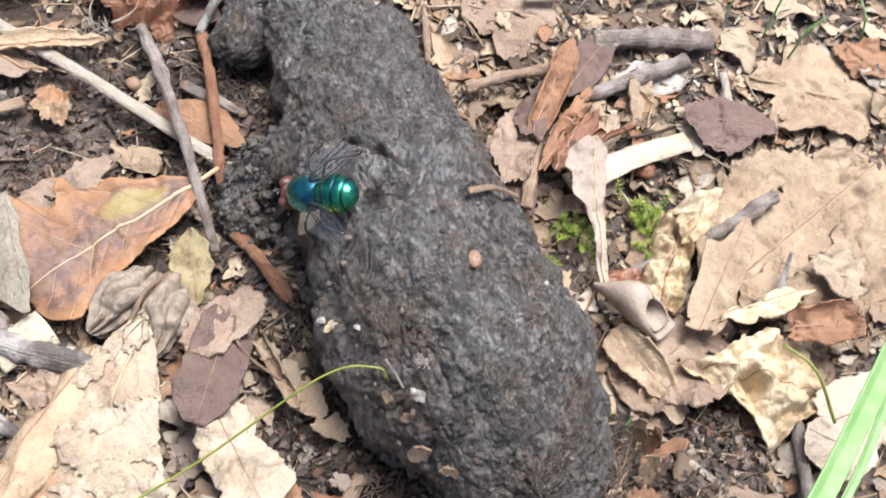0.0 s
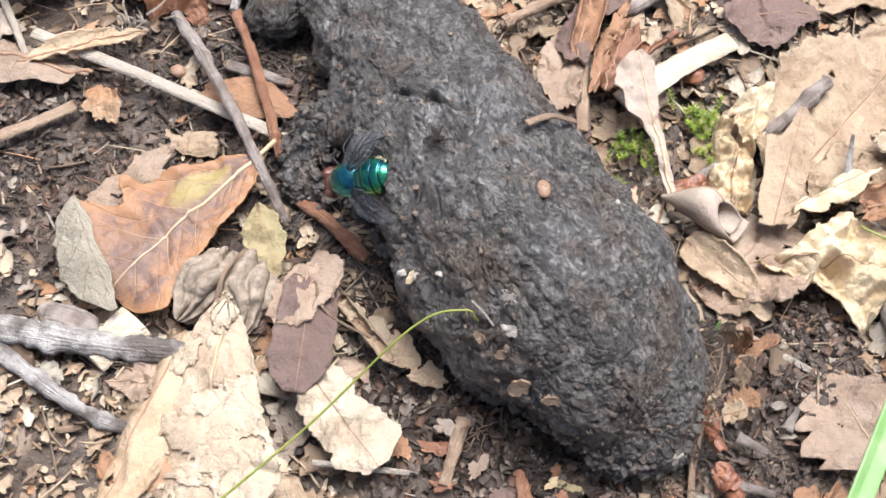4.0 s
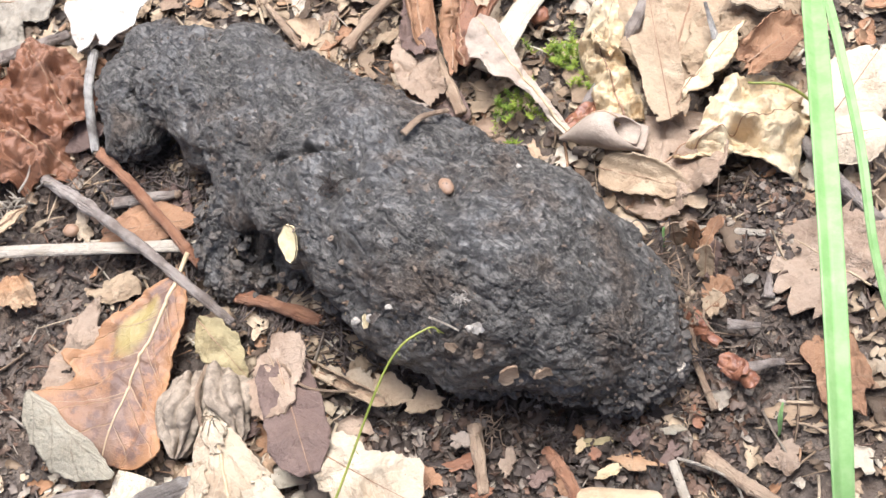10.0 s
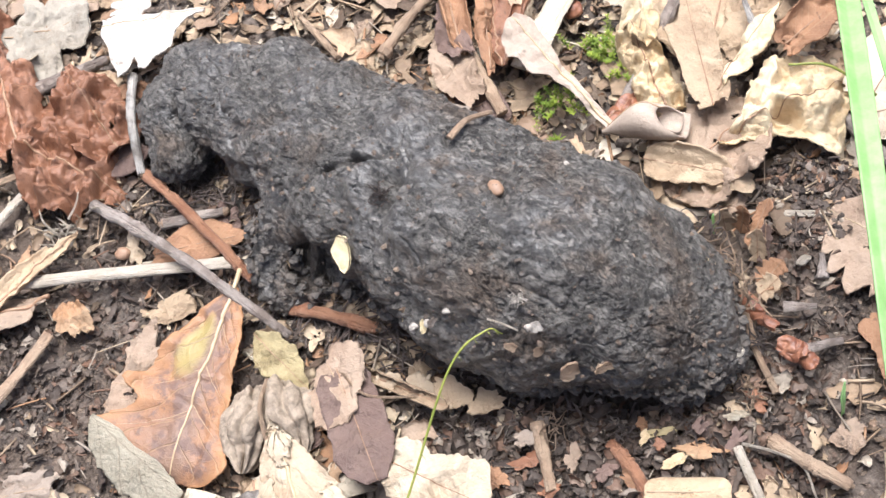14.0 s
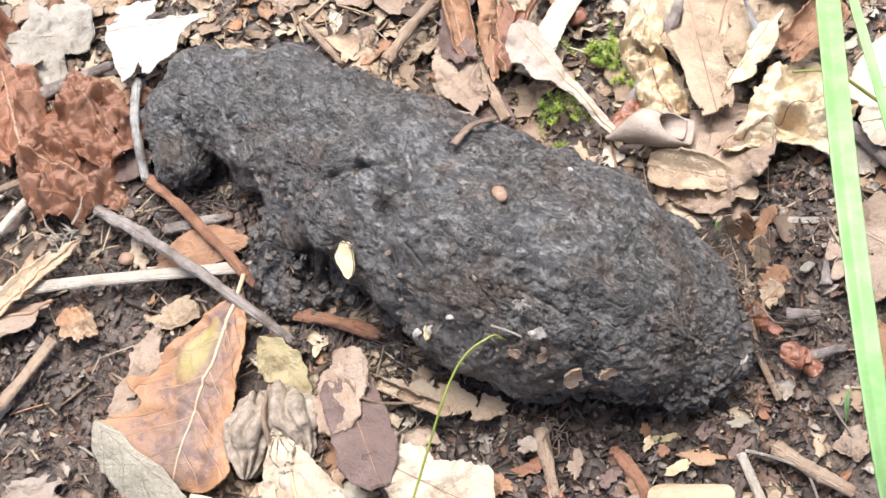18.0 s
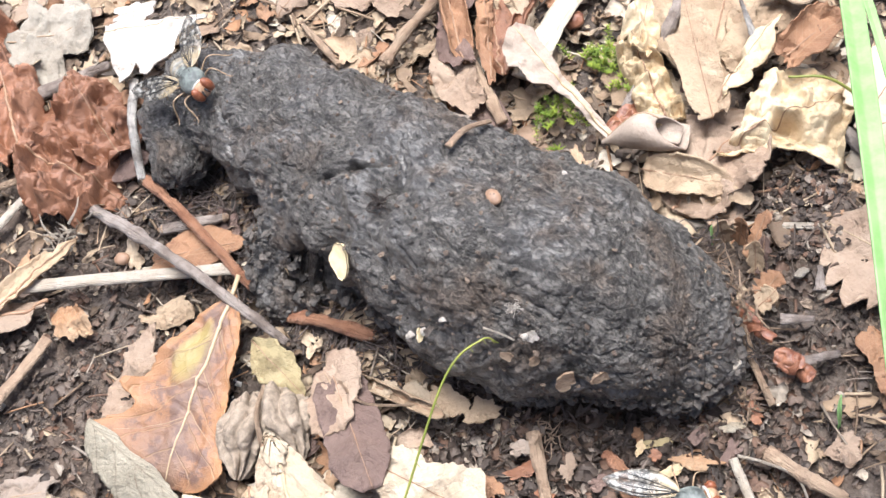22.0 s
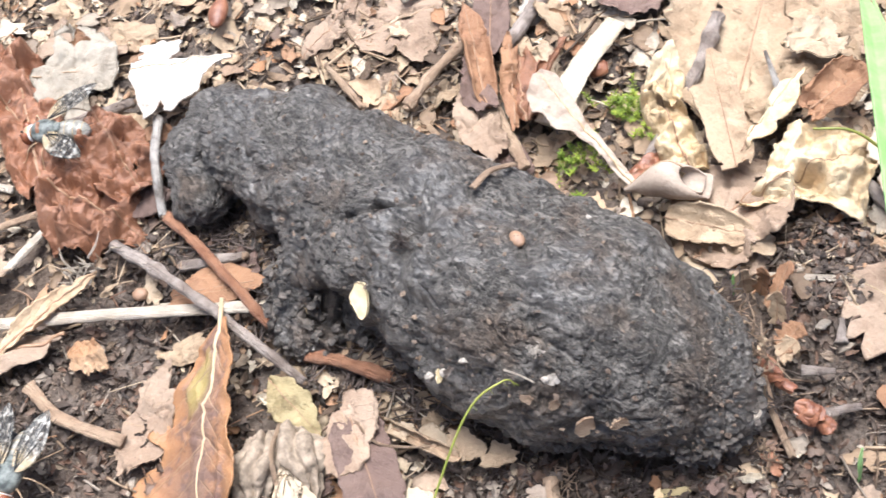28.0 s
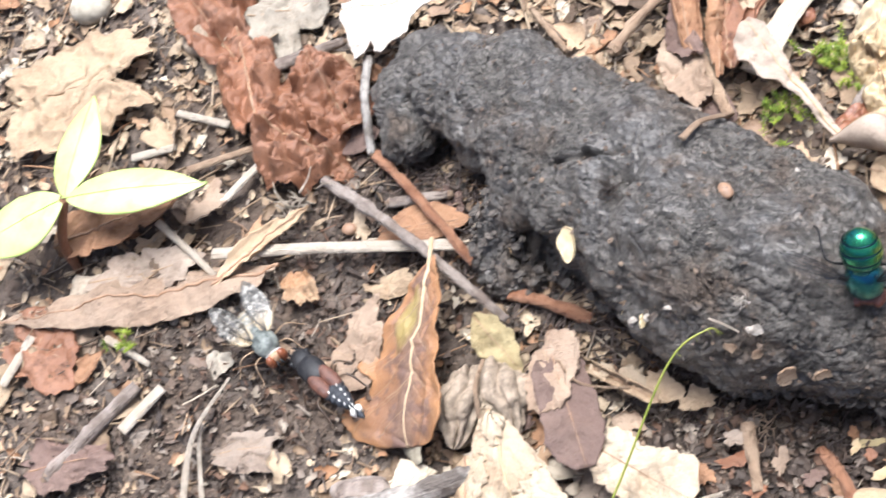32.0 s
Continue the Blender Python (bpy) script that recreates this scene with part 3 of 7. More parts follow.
def flakes(p, seed):
    """Matted chips: each cell of space is a small plane with its own height and tilt, sunk along its rim."""
    b = np.floor(p).astype(np.int64)
    near, second = np.full(len(p), 9.0), np.full(len(p), 9.0)
    high = np.zeros(len(p))
    for dx in (-1, 0, 1):
        for dy in (-1, 0, 1):
            for dz in (-1, 0, 1):
                i, j, k = b[:, 0] + dx, b[:, 1] + dy, b[:, 2] + dz
                off = p - np.stack([i + 0.5 + 0.45 * hashed(i, j, k, seed), j + 0.5 + 0.45 * hashed(i, j, k, seed + 1), k + 0.5 + 0.45 * hashed(i, j, k, seed + 2)], 1)
                d = np.sqrt((off * off).sum(1))
                plane = 0.55 * hashed(i, j, k, seed + 3) + 0.8 * (off[:, 0] * hashed(i, j, k, seed + 4) + off[:, 1] * hashed(i, j, k, seed + 5))
                first = d < near
                second = np.where(first, near, np.minimum(second, d))
                high = np.where(first, plane, high)
                near = np.where(first, d, near)
    rim = np.clip((second - near) / 0.22, 0, 1)
    return high * rim - 0.5 * (1 - rim)


def body(p, masses, k):
    """Distance to the joined rounded masses."""
    d = np.linalg.norm(p[:, None] - masses[None, :, :3], axis=2) - masses[None, :, 3]
    return -np.log(np.exp(-k * d).sum(1)) / k


def groove(p, a, b, width, depth):
    """How deep a crack from a to b cuts in at p."""
    a, b = np.array(a, float), np.array(b, float)
    q = p + 0.05 * np.stack([vnoise(p * 5, 41), vnoise(p * 5, 42), vnoise(p * 5, 43)], 1)
    t = np.clip(((q - a) @ (b - a)) / ((b - a) @ (b - a)), 0, 1)
    d = np.linalg.norm(q - (a + t[:, None] * (b - a)), axis=1)
    return depth * np.exp(-(d / width) ** 2)


def dung_mesh(name, spine, masses, rings, sides, k, seed, cuts=(), crumbly=0.0):
    line = smooth_line(spine, 200)
    cap = rings // 9
    s = np.concatenate([np.zeros(cap), np.linspace(0, 1, rings - 2 * cap), np.ones(cap)])
    phi = np.concatenate([np.linspace(-np.pi / 2, 0, cap, endpoint=False), np.zeros(rings - 2 * cap), np.linspace(0, np.pi / 2, cap + 1)[1:]])
    at_line = np.stack([np.interp(s, np.linspace(0, 1, 200), line[:, i]) for i in range(3)], 1)
    tan = np.gradient(line, axis=0)
    tan = np.stack([np.interp(s, np.linspace(0, 1, 200), tan[:, i]) for i in range(3)], 1)
    tan /= np.linalg.norm(tan, axis=1, keepdims=True)
    side = np.cross(tan, (0, 0, 1.0))
    side /= np.linalg.norm(side, axis=1, keepdims=True)
    up = np.cross(side, tan)
    a = np.arange(sides) / sides * 2 * np.pi
    way = np.cos(a)[None, :, None] * side[:, None] + np.sin(a)[None, :, None] * up[:, None]
    way = (np.cos(phi)[:, None, None] * way + np.sin(phi)[:, None, None] * tan[:, None]).reshape(-1, 3)
    eye = np.repeat(at_line, sides, 0)
    lo, hi = np.zeros(len(way)), np.full(len(way), 2.6)
    for _ in range(22):
        mid = (lo + hi) / 2
        inside = body(eye + way * mid[:, None], masses, k) < 0
        lo, hi = np.where(inside, mid, lo), np.where(inside, hi, mid)
    p = eye + way * lo[:, None]
    g = p.reshape(rings, sides, 3)
    ext = np.concatenate([g[:, -1:], g, g[:, :1]], 1)
    n = normals(ext)[:, 1:-1].reshape(-1, 3)
    n *= np.sign((n * way).sum(1))[:, None]
    warp = p + 0.12 * np.stack([fbm(p * 2.2, 2, seed + 21), fbm(p * 2.2, 2, seed + 22), fbm(p * 2.2, 2, seed + 23)], 1)
    c, d = math.cos(radians(34)), math.sin(radians(34))
    run = np.stack([warp[:, 0] * c - warp[:, 1] * d, warp[:, 0] * d + warp[:, 1] * c, warp[:, 2]], 1)
    fold = 1 - np.abs(fbm(run * (2.2, 3.4, 3.4), 4, seed + 3))
    crease = np.maximum(0, 0.13 - np.abs(fbm(run * (3.0, 4.6, 4.5) + 9, 3, seed + 9))) / 0.13
    h = 0.115 * fbm(p * 1.3, 3, seed) + 0.040 * fbm(p * 4.5, 3, seed + 5) + 0.030 * (fold - 0.7) - 0.040 * crease ** 2
    h += 0.018 * flakes(run * (3.6, 5.6, 5.2), seed + 13) + 0.006 * flakes(run * (9.0, 14.0, 13.0) + 5, seed + 19) + 0.006 * fbm(p * 30, 2, seed + 8) + 0.010 * fbm(run * (9, 15, 14), 3, seed + 7, 0.6)
    ragged = np.clip((0.85 - p[:, 2]) / 0.7, 0, 1)
    h += np.maximum(ragged ** 1.5 + crumbly, 0) * (0.085 * fbm(p * 6.0, 5, seed + 11, 0.66) + 0.016 * flakes(p * 9.0, seed + 17) - 0.03)
    for cut in cuts:
        h -= groove(p, *cut)
    p = p + n * h[:, None]
    p[:, 2] = np.maximum(p[:, 2], -0.12)
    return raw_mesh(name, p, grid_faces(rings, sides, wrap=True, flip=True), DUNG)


# cracks and pits: from, to, width, depth
CUTS = [((-1.82, 0.35, 1.83), (-1.41, 0.31, 2.01), 0.040, 0.17), ((-1.41, 0.31, 2.01), (-0.99, 0.34, 2.11), 0.034, 0.14),
        ((-2.19, 0.36, 1.40), (-1.82, 0.35, 1.83), 0.034, 0.12), ((-1.16, -0.16, 2.04), (-1.12, -0.02, 2.07), 0.14, 0.34),
        ((-0.98, -0.20, 2.08), (-0.96, -0.06, 2.10), 0.06, 0.10), ((-2.16, 0.02, 0.55), (-2.04, -0.04, 0.76), 0.21, 0.85),
        ((0.07, -0.22, 2.23), (0.17, -0.48, 2.20), 0.085, 0.12), ((-3.11, 2.04, 1.35), (-3.15, 1.6, 0.8), 0.05, 0.12),
        ((-1.70, 1.70, 1.60), (-1.59, 1.50, 1.72), 0.03, 0.07), ((-0.42, 0.43, 2.12), (-0.32, 0.05, 2.2), 0.025, 0.06),
        ((0.40, -0.09, 2.13), (0.25, -0.28, 2.2), 0.03, 0.05), ((0.90, 0.02, 1.83), (1.25, -0.54, 1.87), 0.03, 0.045),
        ((-2.62, 0.22, 0.62), (-2.2, -0.04, 0.62), 0.15, 0.16), ((-2.2, -0.04, 0.50), (-1.45, -0.50, 0.42), 0.17, 0.48), ((-0.15, -0.87, 2.13), (0.46, -1.08, 2.05), 0.03, 0.04),
        ((-1.3, -0.55, 1.3), (-0.9, -0.75, 1.6), 0.035, 0.07), ((0.4, -1.75, 1.0), (1.3, -1.85, 0.9), 0.05, 0.07)]


def build_dung():
    base = empty("animal_dropping", "large moist black dropping with matted fibres on leaf litter", "dung")
    part_of("body", dung_mesh("dung_body", MASSES[:10, :3], MASSES, 700, 480, 13.0, 1, CUTS), base)
    part_of("lobe", dung_mesh("dung_lobe", LOBE[:, :3], LOBE, 150, 200, 13.0, 31), base)
    part_of("crumbling_lump", dung_mesh("dung_lump", LUMP[:, :3], LUMP, 190, 220, 13.0, 51, (), -0.25), base, "crumbling dark lump with ragged edge")
    return base


build_dung()


# ---- leaves ----
RIBPALE = plain("pale_leaf_rib", (0.42, 0.31, 0.18), (0.50, 0.38, 0.24), 8, 0.5, 0.3)
RIBTAN = plain("tan_leaf_rib", (0.30, 0.20, 0.12), (0.38, 0.27, 0.17), 8, 0.5, 0.3)
RIBBROWN = plain("brown_leaf_rib", (0.26, 0.15, 0.085), (0.34, 0.21, 0.125), 8, 0.5, 0.3)


def profile(u, kind, lobes, depth, seed):
    """Half-width of a blade along its length, 0 to 1."""
    if kind == "oak":
        w = np.sin(np.pi * np.clip(u, 0, 1) ** 0.80) ** 0.75 * (0.45 + 0.75 * u)
        w = w * (1 - depth * (0.5 + 0.5 * np.cos(2 * np.pi * lobes * u ** 1.1)) * np.clip(u * 3, 0, 1))
    elif kind == "lance":
        w = np.sin(np.pi * u ** 0.85) ** 0.9
    elif kind == "stalked":
        w = 0.20 + 0.80 * np.clip((u - 0.34) / 0.22, 0, 1) ** 1.3 * np.clip((1 - u) * 5, 0, 1) ** 0.5
    elif kind == "strip":
        w = np.clip(u * 9, 0, 1) ** 0.5 * np.clip((1 - u) * 7, 0, 1) ** 0.6
    else:
        w = np.sin(np.pi * u ** 0.75) ** 0.6
    return np.maximum(w, 0.02)


def facets(q, size, tilt, seed, sharp=7.0):
    """Height of a crushed sheet: flat facets that meet along soft ridges."""
    lo, hi = q[:, :2].min(0) - size, q[:, :2].max(0) + size
    nx, ny = (np.ceil((hi - lo) / size).astype(int) + 1)
    rng = np.random.RandomState(seed + 900)
    c = np.stack(np.meshgrid(np.arange(nx), np.arange(ny), indexing="ij"), -1).reshape(-1, 2) * size + lo + rng.uniform(-0.42, 0.42, (nx * ny, 2)) * size
    slope, lift = rng.normal(0, tilt, c.shape), rng.normal(0, 0.35 * tilt * size, len(c))
    off = q[:, None, :2] - c[None]
    d = np.sqrt((off * off).sum(2)) / size
    w = np.exp(-sharp * (d - d.min(1, keepdims=True)) * 1.8)
    return (w * (lift + (off * slope).sum(2))).sum(1) / w.sum(1)


def pillows(q, size, seed):
    """Bulging panels between sunken veins, 0 in the veins and 1 on top."""
    lo, hi = q[:, :2].min(0) - size, q[:, :2].max(0) + size
    nx, ny = (np.ceil((hi - lo) / size).astype(int) + 1)
    rng = np.random.RandomState(seed + 700)
    c = np.stack(np.meshgrid(np.arange(nx), np.arange(ny), indexing="ij"), -1).reshape(-1, 2) * size + lo + rng.uniform(-0.38, 0.38, (nx * ny, 2)) * size
    d = np.sort(np.sqrt(((q[:, None, :2] - c[None]) ** 2).sum(2)), 1)[:, :2] / size
    return (0.55 * np.clip((d[:, 1] - d[:, 0]) / 0.75, 0, 1) ** 0.7 + 0.45 * np.clip(1.2 - (d[:, 0] / 0.55) ** 2, 0, 1)) * (0.75 + 0.25 * vnoise(q * 2.1 / size, seed))


def crumple(q, freq, seed):
    """Soft swells with sharp creases between them."""
    valley = np.exp(-np.abs(fbm(q * freq * 0.9 + 3.3, 3, seed + 40)) / 0.07)
    ridge = np.exp(-np.abs(fbm(q * freq * 0.6 + 8.1, 3, seed + 50)) / 0.09)
    return 1.1 * fbm(q * freq * 0.55, 4, seed + 2) - 0.75 * valley + 0.85 * ridge + 0.10 * fbm(q * freq * 3, 3, seed + 43)


def ragged_keep(g, uv, seed, ragged):
    """Cells of a blade that are left after decay has bitten into its margin."""
    c = (g[:-1, :-1] + g[1:, 1:]) / 2
    e = np.maximum(np.abs(uv[:-1, :-1, 1] - 0.5) * 2, np.abs(uv[:-1, :-1, 0] - 0.5) * 2)
    q = c.reshape(-1, 3) * (1, 1, 0) + (0, 0, seed * 1.3)
    bite = fbm(q * 1.9, 5, seed + 31, 0.6).reshape(e.shape)
    return bite * 0.55 + ragged * e ** 4 < 0.60


def leaf_grid(length, width, kind="oval", lobes=4, depth=0.4, cross=0.0, along=0.0, wrinkle=0.08, wave=0.0, seed=0, nu=0, nv=0, teeth=0.06, twist=0.0, freq=2.2, quilt=0.012, folds=(), crush=None, bulge=None, edge=None):
    """Points and uv of a blade from the origin along +x. cross, along: degrees of curl over the width and the length (up is positive)."""
    nu, nv = nu or int(np.clip(length / 0.035, 26, 100)), nv or int(np.clip(width / 0.035, 18, 64))
    u = np.linspace(0, 1, nu)
    v = np.linspace(-1, 1, nv)
    uu, vv = np.meshgrid(u, v, indexing="ij")
    left = profile(u, kind, lobes, depth, seed) * (1 + teeth * fbm(np.stack([u * 11, 0 * u, 0 * u + seed], 1), 5, seed, 0.72))
    right = profile(np.clip(u * 1.03, 0, 1), kind, lobes, depth, seed) * (1 + teeth * fbm(np.stack([u * 11, 0 * u + 5, 0 * u + seed], 1), 5, seed + 4, 0.72))
    if edge:
        # half-widths in centimetres along the blade, on either side of its midrib
        rag = [1 + teeth * fbm(np.stack([u * 14, 0 * u + 3 * k, 0 * u + seed], 1), 4, seed + k, 0.7) for k in (0, 1)]
        left, right = (np.interp(u * length, *zip(*table)) * r * 2 / width for table, r in zip(edge, rag))
    half = np.where(vv < 0, left[:, None], right[:, None]) * width / 2
    s = vv * half
    x = uu * length + 0 * s
    if cross:
        rad = (width / 2) / radians(cross)
        y, z = rad * np.sin(s / rad), rad * (1 - np.cos(s / rad))
    else:
        y, z = s, 0 * s
    if twist:
        a = radians(twist) * (uu - 0.5)
        y, z = y * np.cos(a) - z * np.sin(a), y * np.sin(a) + z * np.cos(a)
    if along:
        rad = length / radians(along)
        a = x / rad
        x, z = (rad - z) * np.sin(a), rad - (rad - z) * np.cos(a)
    q = np.stack([x.ravel(), y.ravel(), np.full(x.size, seed * 1.7)], 1)
    z = z + (wrinkle * crumple(q, freq, seed)).reshape(z.shape)
    if crush:
        z = z + (facets(q, crush[0], crush[1], seed) + 0.5 * facets(q, crush[0] * 0.45, crush[1], seed + 5)).reshape(z.shape)
    if bulge:
        z = z + (bulge[1] * pillows(q + 0.06 * np.stack([fbm(q * 4, 2, seed), fbm(q * 4, 2, seed + 1), 0 * q[:, 0]], 1), bulge[0], seed)).reshape(z.shape)
    for way, off, slope in folds:
        d = q[:, 1] * math.cos(radians(way)) - q[:, 0] * math.sin(radians(way)) - off + 0.05 * fbm(q * 3, 2, seed + 60)
        z = z - (slope * np.sqrt(d * d + 0.0006)).reshape(z.shape)
    z = z + quilt * np.abs(np.sin(np.pi * (uu * 9 - np.abs(vv) * 2.5 - 0.5))) ** 0.6 * np.clip(1.2 - np.abs(vv), 0, 1)
    z = z + wave * np.sin(uu * 2 * np.pi * lobes + seed) * np.abs(vv) ** 2
    return np.stack([x, y, z], -1), np.stack([uu, vv * 0.5 + 0.5], -1)


def rib_line(g, lift=0.0):
    m = g.shape[1] // 2
    line = (g[:, m - 1] + g[:, m]) / 2 if g.shape[1] % 2 == 0 else g[:, m].copy()
    return line + normals(g)[:, m] * lift


def heading(a, b):
    return math.degrees(math.atan2(b[1] - a[1], b[0] - a[0])), math.hypot(b[0] - a[0], b[1] - a[1])


def leaf(name, label, a, b, width, mat, z=0.1, pitch=0.0, bank=0.0, rib=None, stalk=0.0, thick=0.018, ragged=0.34, skin=None, **shape):
    """A whole dead leaf from a to b on the litter, with its midrib and stalk."""
    rz, length = heading(a, b)
    g, uv = leaf_grid(length, width, **shape)
    ob = empty(name, label, "leaf", at(a[0], a[1], z, rz, bank, -pitch))
    part_of("blade", sheet("blade", g, uv, thick, mat, ragged_keep(g, uv, shape.get("seed", 0), ragged)), ob)
    if skin is not None:
        c = ((g[:-1, :-1] + g[1:, 1:]) / 2).reshape(-1, 3) * (1, 1, 0)
        left = (fbm(c * 2.6, 4, 71, 0.62) > skin).reshape(g.shape[0] - 1, -1)
        part_of("flaking_skin", sheet("flaking_skin", g + normals(g) * 0.030, uv, 0.020, SKIN, left), ob, "pale upper skin flaking off")
    line = rib_line(g, 0.004)
    if rib is None:
        part_of("midrib", tube("midrib", line, np.linspace(0.014, 0.005, len(line)) * min(1, length / 2.2), RIBPALE if mat in (CREAM, WHITELEAF) else RIBBROWN, 6), ob)
    else:
        if stalk:
            line = np.vstack([line[0] + (line[0] - line[3]) / np.linalg.norm(line[0] - line[3]) * stalk, line[1:]])
        part_of("midrib", tube("midrib", line, np.linspace(0.026, 0.007, len(line)) * min(1, length / 2.2), rib, 7), ob)
    return ob


def piece_grid(rx, ry, seed, jag=0.3, cross=0.0, wrinkle=0.09, nr=18, na=90, freq=2.4, corner=0.3, crush=None):
    """A torn piece of a leaf: a patch with a ragged rim. Points, uv and closed rings."""
    a = np.arange(na) / na * 2 * np.pi
    c = np.stack([np.cos(a), np.sin(a), np.full(na, seed * 3.1)], 1)
    r = np.maximum(1 + corner * vnoise(c * 1.1, seed) + 1.1 * jag * vnoise(c * 1.9, seed + 1) + 0.35 * jag * fbm(c * 6, 4, seed + 3, 0.65), 0.2)
    t = np.linspace(0.02, 1, nr)[:, None]
    x, y = t * r * np.cos(a) * rx, t * r * np.sin(a) * ry
    uv = np.stack([x / rx * 0.5 + 0.5, y / ry * 0.45 + 0.62], -1)
    if cross:
        rad = ry / radians(cross)
        y, z = rad * np.sin(y / rad), rad * (1 - np.cos(y / rad))
    else:
        z = 0 * x
    q = np.stack([x.ravel(), y.ravel(), np.full(x.size, seed * 2.3)], 1)
    z = z + (wrinkle * crumple(q, freq, seed)).reshape(z.shape)
    if crush:
        z = z + (facets(q, crush[0], crush[1], seed) + 0.5 * facets(q, crush[0] * 0.45, crush[1], seed + 5)).reshape(z.shape)
    return np.stack([x, y, z], -1), uv


def piece_mesh(name, rx, ry, mat, seed, thick=0.016, **shape):
    g, uv = piece_grid(rx, ry, seed, **shape)
    nr, na = g.shape[:2]
    ext = np.concatenate([g[:, -1:], g, g[:, :1]], 1)
    n = -normals(ext)[:, 1:-1]
    n *= np.where(n[..., 2:] < 0, -1, 1)
    low = g - n * thick
    k = nr * na
    rim = (nr - 1) * na + np.arange(na)
    faces = np.concatenate([grid_faces(nr, na, wrap=True, flip=True), grid_faces(nr, na, k, wrap=True), np.stack([rim, rim + k, np.roll(rim, -1) + k, np.roll(rim, -1)], 1)[:, ::-1]]).tolist()
    faces += [list(range(na))[::1], [k + i for i in range(na)][::-1]]
    return raw_mesh(name, np.concatenate([g.reshape(-1, 3), low.reshape(-1, 3)]), faces, mat, np.concatenate([uv.reshape(-1, 2)] * 2))


def torn(name, label, x, y, rx, ry, rz, mat, seed, z=0.1, rx_tilt=0.0, ry_tilt=0.0, **shape):
    ob = empty(name, label, "leaf", at(x, y, z, rz, rx_tilt, ry_tilt))
    part_of("blade", piece_mesh("torn_blade", rx, ry, mat, seed, **shape), ob)
    g = piece_grid(rx, ry, seed, **shape)[0]
    half = g.shape[1] // 2
    line = smooth_line(np.concatenate([g[-2::-1, half], g[:-1, 0]])[::6], 24) - (0, 0, 0.002)
    part_of("vein", tube("torn_vein", line, np.linspace(0.013, 0.007, len(line)) * min(1, rx / 0.5), RIBBROWN if mat in (RUST, PURPLE, ORANGE) else RIBPALE if mat in (CREAM, WHITELEAF) else RIBTAN, 6), ob)
    return ob


# the oak leaf that is pushed over later; its base is the origin of its motion
def build_oak():
    ob = empty("oak_leaf", "orange-brown lobed oak leaf with yellow-green patch lying on soil", "leaf")
    west = ((0, 0.04), (0.12, 0.12), (0.30, 0.26), (0.55, 0.42), (0.85, 0.58), (1.04, 0.62), (1.22, 0.86), (1.30, 0.84), (1.44, 0.64), (1.58, 0.72), (1.74, 0.98), (1.95, 0.92), (2.12, 0.70), (2.22, 0.30))
    east = ((0, 0.04), (0.20, 0.17), (0.62, 0.31), (1.00, 0.37), (1.28, 0.43), (1.48, 0.45), (1.64, 0.58), (1.76, 0.52), (1.92, 0.67), (2.10, 0.58), (2.22, 0.30))
    g, uv = leaf_grid(2.22, 1.95, cross=20, along=-8, wrinkle=0.035, seed=11, nu=90, nv=60, teeth=0.07, wave=0.03, edge=(west, east), crush=(0.60, 0.06), quilt=0.012)
    part_of("blade", sheet("oak_blade", g, uv, 0.02, OAK), ob)
    line = rib_line(g, 0.002)
    line = np.vstack([line[0] + (-0.20, 0.0, 0.03), line])
    part_of("midrib", tube("oak_midrib", line, np.linspace(0.027, 0.007, len(line)), RIBPALE, 8), ob, "pale midrib")
    for k, (u, v) in enumerate(((0.20, 1), (0.24, -1), (0.42, 1), (0.46, -1), (0.62, 1), (0.66, -1))):
        i = int(u * 89)
        steps = np.linspace(0, 0.78, 40)
        rows, cols = i + steps * 17, 29.5 + v * steps * 28
        r0, c0 = np.clip(rows.astype(int), 0, 88), np.clip(cols.astype(int), 0, 58)
        fr, fc = np.clip(rows - r0, 0, 1)[:, None], (cols - c0)[:, None]
        pts = (g[r0, c0] * (1 - fc) + g[r0, c0 + 1] * fc) * (1 - fr) + (g[r0 + 1, c0] * (1 - fc) + g[r0 + 1, c0 + 1] * fc) * fr
        part_of("side_vein", tube("side_vein", pts, np.linspace(0.008, 0.002, 40), RIBTAN, 6), ob)
    # the tip is folded over and shows the grey underside
    tip, tuv = leaf_grid(1.40, 1.0, cross=-20, along=-10, wrinkle=0.015, seed=77, nu=60, nv=36, teeth=0.06, quilt=0.008,
                         edge=(((0, 0.05), (0.15, 0.24), (0.4, 0.36), (0.75, 0.44), (1.1, 0.32), (1.40, 0.04)), ((0, 0.02), (0.35, 0.10), (0.6, 0.06), (0.95, 0.11), (1.40, 0.02))))
    part_of("folded_tip", sheet("folded_tip", tip, tuv, 0.02, GREYUNDER), ob, "grey-green underside of the folded tip", at(1.80, -0.98, 0.14, 66, 14, 0))
    return ob


OAKLEAF = build_oak()

